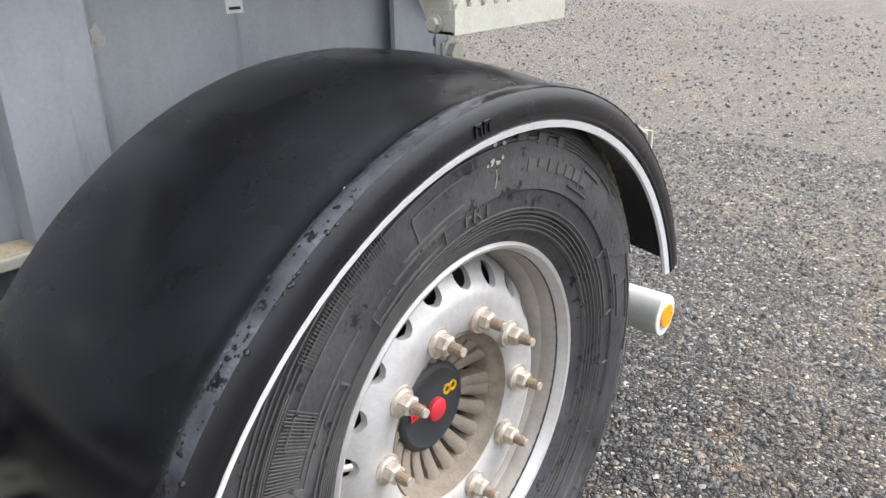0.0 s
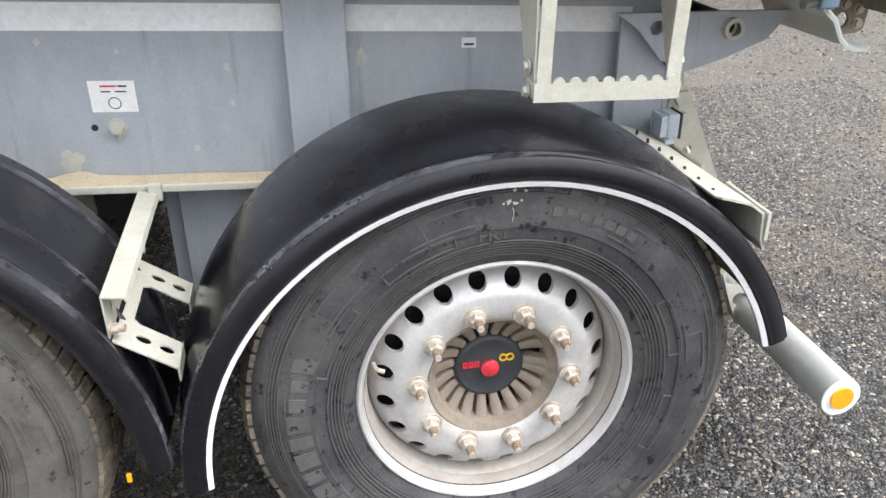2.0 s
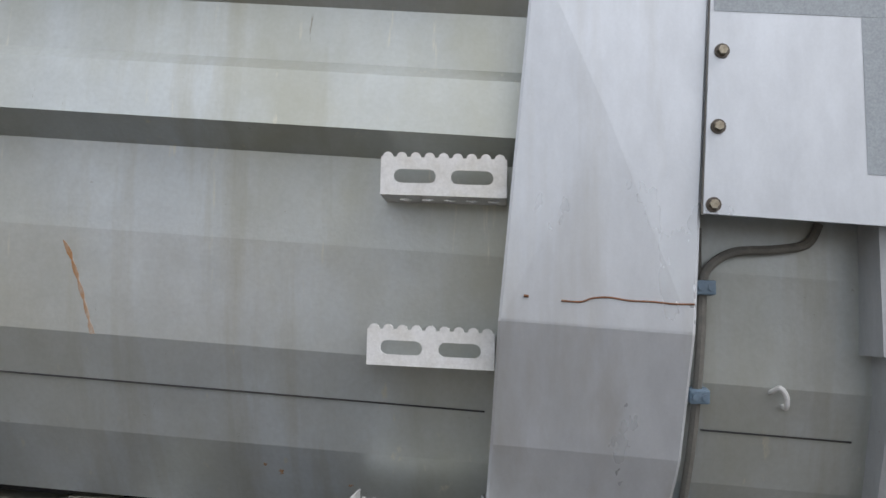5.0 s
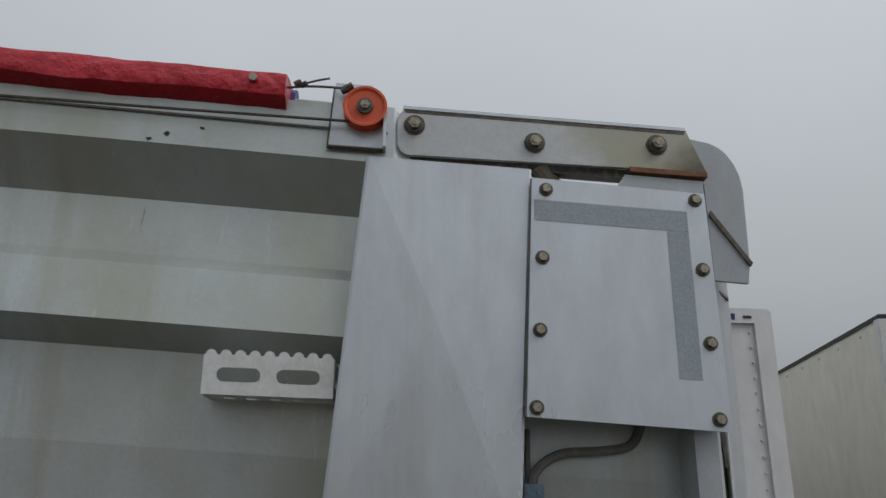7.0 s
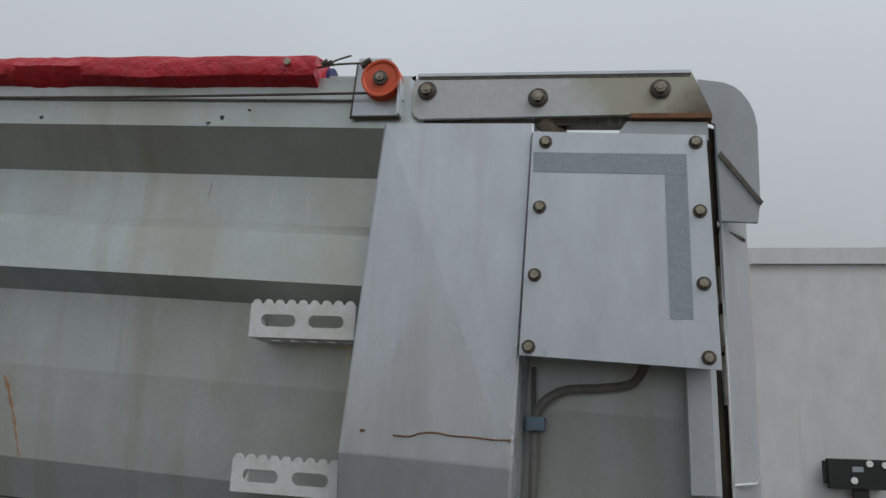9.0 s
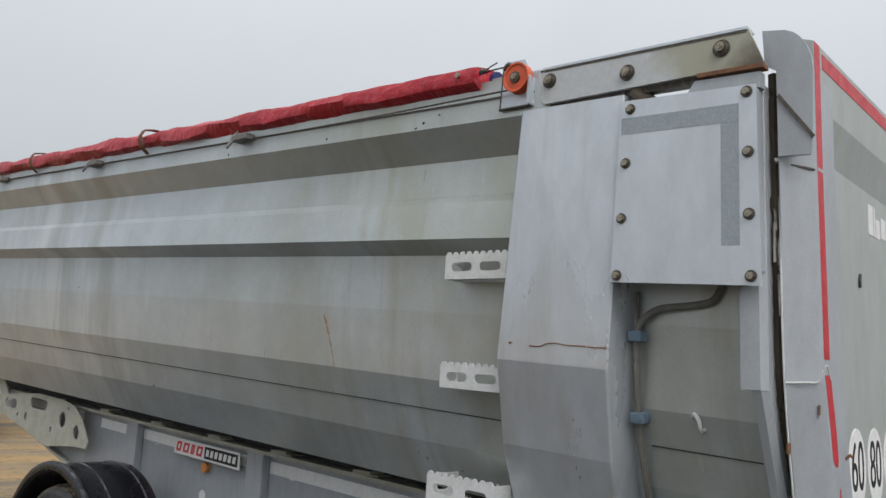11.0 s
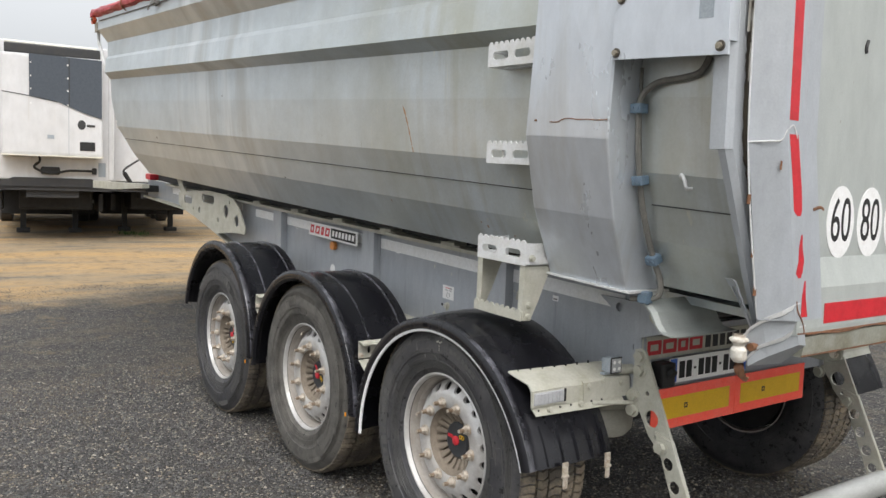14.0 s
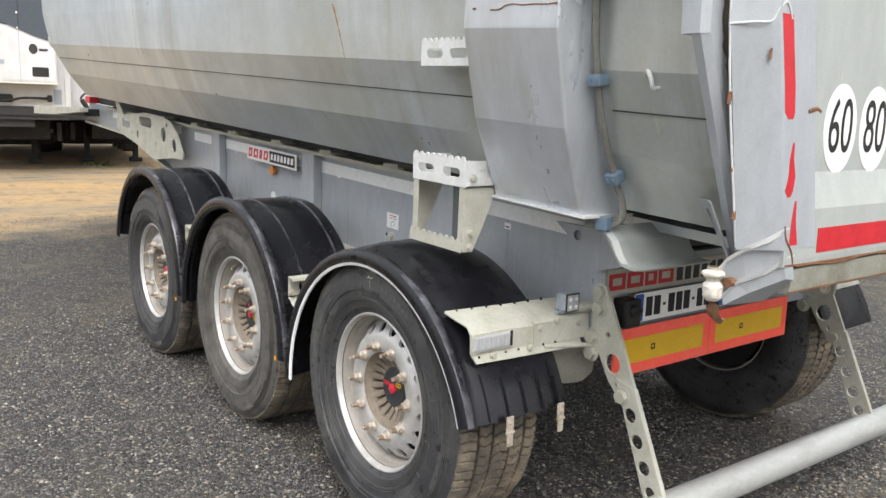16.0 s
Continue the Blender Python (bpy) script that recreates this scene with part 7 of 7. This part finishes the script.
        add("lower_lip", boxed(-0.49, -0.1, -1.03, 1.03, 1.54, 1.565), M_CREAM, u)
        add("air_couplings", boxed(-0.14, 0.0, -0.15, 0.25, 1.22, 1.36, bevel=0.04), M_BLACK, t)
        add("air_hose", tube(bmesh.new(), [(-0.1, 0.28, 1.55), (-0.16, 0.27, 1.45), (-0.12, 0.38, 1.34), (-0.15, 0.05, 1.24), (-0.16, -0.35, 1.30), (-0.10, -0.85, 1.30)], 0.024, 6), M_BLACK, t)
        add("hose_end", boxed(-0.14, -0.02, -0.92, -0.82, 1.24, 1.36, bevel=0.02), M_BLACK, t)
        add("vent_sticker", boxed(-0.006, -0.002, -1.12, -0.96, 1.20, 1.46), M_TAPE, t)
        add("coupling_plate", loft([[Vector((-0.04, y, 1.00)) for y in (-1.2, 1.2)] + [Vector((-0.04, y, 1.16)) for y in (0.8, -0.8)], [Vector((0.4, y, 1.0)) for y in (-1.2, 1.2)] + [Vector((0.4, y, 1.16)) for y in (0.8, -0.8)]]), M_DARK, t)
    t.matrix_basis = m
    return t


gz = 0.06
reefer("reefer_trailer", "white refrigerated semi-trailer with a slate grille", (-16.5, 1.27, gz), 172)
reefer("reefer_trailer", "plain white semi-trailer partly hidden behind the tipper", (-16.75, 3.74, gz), 172, unit=False)


prop = part("support_rod", tube(bmesh.new(), [(-16.2, 3.05, 1.95), (-16.2, 2.72, 1.72), (-16.2, 2.66, 1.62)], 0.022, 6), M_DARK, None, "", True)
tagged(prop, "thin dark support rod with a thick grip", "rod")
part("grip", rods(((-16.2, 2.68, 1.62), (-16.2, 2.86, 1.33), 0.05), seg=8), M_BLACK, prop)


def rear_box_trailer():
    t = thing("box_trailer", "white box semi-trailer seen from its rear corner", "trailer", "parked trailers")
    bx = part("box_body", boxed(-1.28, 1.28, 0, 12, 1.05, 4.0, bevel=0.03), M_REEFER, t, "white box body")
    part("rear_frame", plate([(-1.29, 1.0), (1.29, 1.0), (1.29, 3.98), (1.25, 4.02), (-1.25, 4.02), (-1.29, 3.98)], [[(-1.08, 1.1), (1.08, 1.1), (1.08, 3.85), (-1.08, 3.85)]], 0.04, lambda u, v, d: (u, -d, v)), M_REEFER, bx)
    for i in range(16):
        z = 1.2 + 0.17 * i
        part("rivet", rods(((1.03, -0.001, z), (1.03, -0.02, z), 0.016), seg=8), M_REEFER, bx)
    ink = bmesh.new()
    for i in range(9):
        box(ink, 0.28 + i * 0.066, 0.325 + i * 0.066, -0.044, -0.041, 3.885, 3.955)
    part("lettering_block", ink, M_NAVY, bx, "navy block lettering")
    part("marker_lamp", boxed(0.95, 1.05, -0.05, -0.04, 3.905, 3.935, bevel=0.006), M_BLACK, bx)
    part("chassis_frame", boxed(-0.55, 0.55, 0.1, 11.8, 0.80, 1.05), M_DARK, t)
    for y in (1.6, 2.9, 4.2):
        for x in (-1.05, 1.05):
            wh = part("wheel", lathe([(-0.16, 0.0), (-0.16, 0.30), (-0.18, 0.42), (-0.14, 0.51), (0.14, 0.51), (0.18, 0.42), (0.16, 0.0)], 28), M_TYRE, t, "", True)
            wh.matrix_basis = pose(x, y, 0.51, 0, 0, 90)
    board = part("lamp_board", boxed(-0.50, 0.05, -0.12, -0.05, 1.62, 1.90, bevel=0.01), M_BLACK, t, "black board with white lamps")
    for x, z in ((-0.12, 1.86), (-0.27, 1.70), (0.02, 1.85)):
        part("lamp", rods(((x, -0.12, z), (x, -0.13, z), 0.032), seg=14), M_LABEL, board)
    part("label", boxed(-0.28, -0.18, -0.124, -0.121, 1.78, 1.83), M_TAPE, board)
    part("board_ear", boxed(-0.54, -0.48, -0.10, -0.07, 1.66, 1.88, bevel=0.01), M_BLACK, board)
    part("board_post", boxed(-0.28, -0.14, -0.10, -0.06, 0.3, 1.62), M_BLACK, t)
    return t


bt = rear_box_trailer()
bt.matrix_basis = pose(3.48, 6.93, 0, 0, 0, 4)


def cream_trailer():
    t = thing("curtain_trailer", "cream-sided box semi-trailer with dark roof edging", "trailer", "parked trailers")
    bx = part("box_body", boxed(-1.28, 1.28, 0, 13, 1.05, 3.95, bevel=0.02), M_CREAM, t, "cream side panels")
    part("roof_edge", boxed(-1.30, -1.24, -0.02, 13, 3.93, 3.98), M_DARK, bx)
    part("roof_edge", boxed(-1.30, 1.30, -0.03, 0.03, 3.93, 3.98), M_DARK, bx)
    part("corner_post", boxed(-1.31, -1.16, -0.03, 0.10, 1.0, 3.93, bevel=0.01), M_STEP, bx)
    for i in range(14):
        part("rivet", rods(((-1.12, -0.001, 1.3 + 0.18 * i), (-1.12, -0.02, 1.3 + 0.18 * i), 0.014), seg=8), M_STEP, bx)
        part("rivet", rods(((-1.281, 0.6 + 0.75 * i, 3.84), (-1.295, 0.6 + 0.75 * i, 3.84), 0.02), seg=8), M_STEP, bx)
    part("chassis_frame", boxed(-0.55, 0.55, 0.1, 12.8, 0.80, 1.05), M_DARK, t)
    for y in (1.8, 3.1, 4.4):
        for x in (-1.05, 1.05):
            wh = part("wheel", lathe([(-0.16, 0.0), (-0.16, 0.30), (-0.18, 0.42), (-0.14, 0.51), (0.14, 0.51), (0.18, 0.42), (0.16, 0.0)], 28), M_TYRE, t, "", True)
            wh.matrix_basis = pose(x, y, 0.51, 0, 0, 90)
    return t


ct = cream_trailer()
ct.matrix_basis = pose(7.31, 6.79, 0, 0, 0, -9.5)


# ---- red and cream tippers and bare trees in the distance ----
def far_tipper(at, yaw, mat, label, top):
    t = thing("tipper_trailer_far", label, "trailer", "parked trailers")
    s = bmesh.new()
    loft([[Vector((x, y, z)) for y, z in ((-1.2, top), (-1.05, 1.5), (1.05, 1.5), (1.2, top))] for x in (0, 7)], s)
    bd = part("tipper_body", s, mat, t)
    for x in (0.6, 1.8, 3.0, 4.2, 5.4, 6.6):
        part("side_rib", loft([[Vector((x + dx, -1.2 - 0.05, top - 0.05)), Vector((x + dx, -1.06, 1.55)), Vector((x + dx, -1.0, 1.55)), Vector((x + dx, -1.15, top - 0.05))] for dx in (0, 0.12)]), mat, bd)
    part("chassis_frame", boxed(0, 7.5, -0.5, 0.5, 0.9, 1.5), M_DARK, t)
    for x in (1.0, 2.3, 3.6):
        wh = part("wheel", lathe([(-0.16, 0.0), (-0.16, 0.30), (-0.18, 0.42), (-0.14, 0.51), (0.14, 0.51), (0.18, 0.42), (0.16, 0.0)], 24), M_TYRE, t, "", True)
        wh.matrix_basis = pose(x, -1.0, 0.51)
        again(wh, pose(x, 1.0, 0.51), t)
    t.matrix_basis = pose(*at, 0, 0, yaw)
    return t


far_tipper((1.9, 22.0, 0), -6, M_RED, "red tipper trailer far across the yard", 2.45)
far_tipper((-5.4, 13.8, 0), -6, M_CREAM, "cream tipper trailer standing behind", 2.85)


def tree(at, height, seed):
    """A bare winter tree: trunk, limbs and a haze of fine twigs."""
    rng = random.Random(seed)
    t = thing("tree", "leafless winter tree with a fine twiggy crown", "tree", "bare trees", at=at)
    trunk, limbs, twigs = bmesh.new(), bmesh.new(), bmesh.new()

    def grow(p, way, length, r, level):
        q = p + way * length
        rod(trunk if level == 0 else limbs if level < 3 else twigs, p, q, r, 7 if level < 2 else 4 if level < 3 else 3, r * 0.68)
        if level >= 5:
            return
        for _ in range(3 if level < 4 else 2):
            a, b = rng.uniform(0, 2 * math.pi), rng.uniform(0.25, 0.75)
            side = way.orthogonal().normalized()
            side = (Matrix.Rotation(a, 3, way) @ side)
            nw = (way * math.cos(b) + side * math.sin(b) + Vector((0, 0, 0.12))).normalized()
            grow(p + way * length * rng.uniform(0.6, 1.0), nw, length * rng.uniform(0.6, 0.8), r * 0.55, level + 1)
    grow(Vector((0, 0, 0)), Vector((0, 0, 1)), height * 0.30, height * 0.018, 0)
    part("trunk", trunk, M_BARK, t)
    part("limbs", limbs, M_BARK, t)
    part("twigs", twigs, M_BARK, t)
    return t


for i, (x, y, h) in enumerate(((2.6, 38, 12), (4.6, 41, 13), (0.5, 46, 12), (6.5, 44, 11), (-14, 60, 12), (9.5, 37, 12))):
    tree((x, y, 0), h, 20 + i)


# a wall of parked trailers and a hedge line closing the yard beyond
def grass_tufts():
    rng = np.random.default_rng(5)
    bm = bmesh.new()
    for _ in range(150):
        x, y = rng.normal(-18.6, 0.3), rng.normal(3.5, 0.2)
        z = rise(x, y)
        h, a = rng.uniform(0.03, 0.09), rng.uniform(0, 6.28)
        d = Vector((math.cos(a), math.sin(a), 0)) * 0.012
        p = Vector((x, y, z))
        bm.faces.new([bm.verts.new(p - d), bm.verts.new(p + d), bm.verts.new(p + Vector((rng.uniform(-.03, .03), rng.uniform(-.03, .03), h)))])
    return bm


tagged(part("grass", grass_tufts(), M_GREEN), "small tuft of green grass on the sand", "grass", kind="stuff")
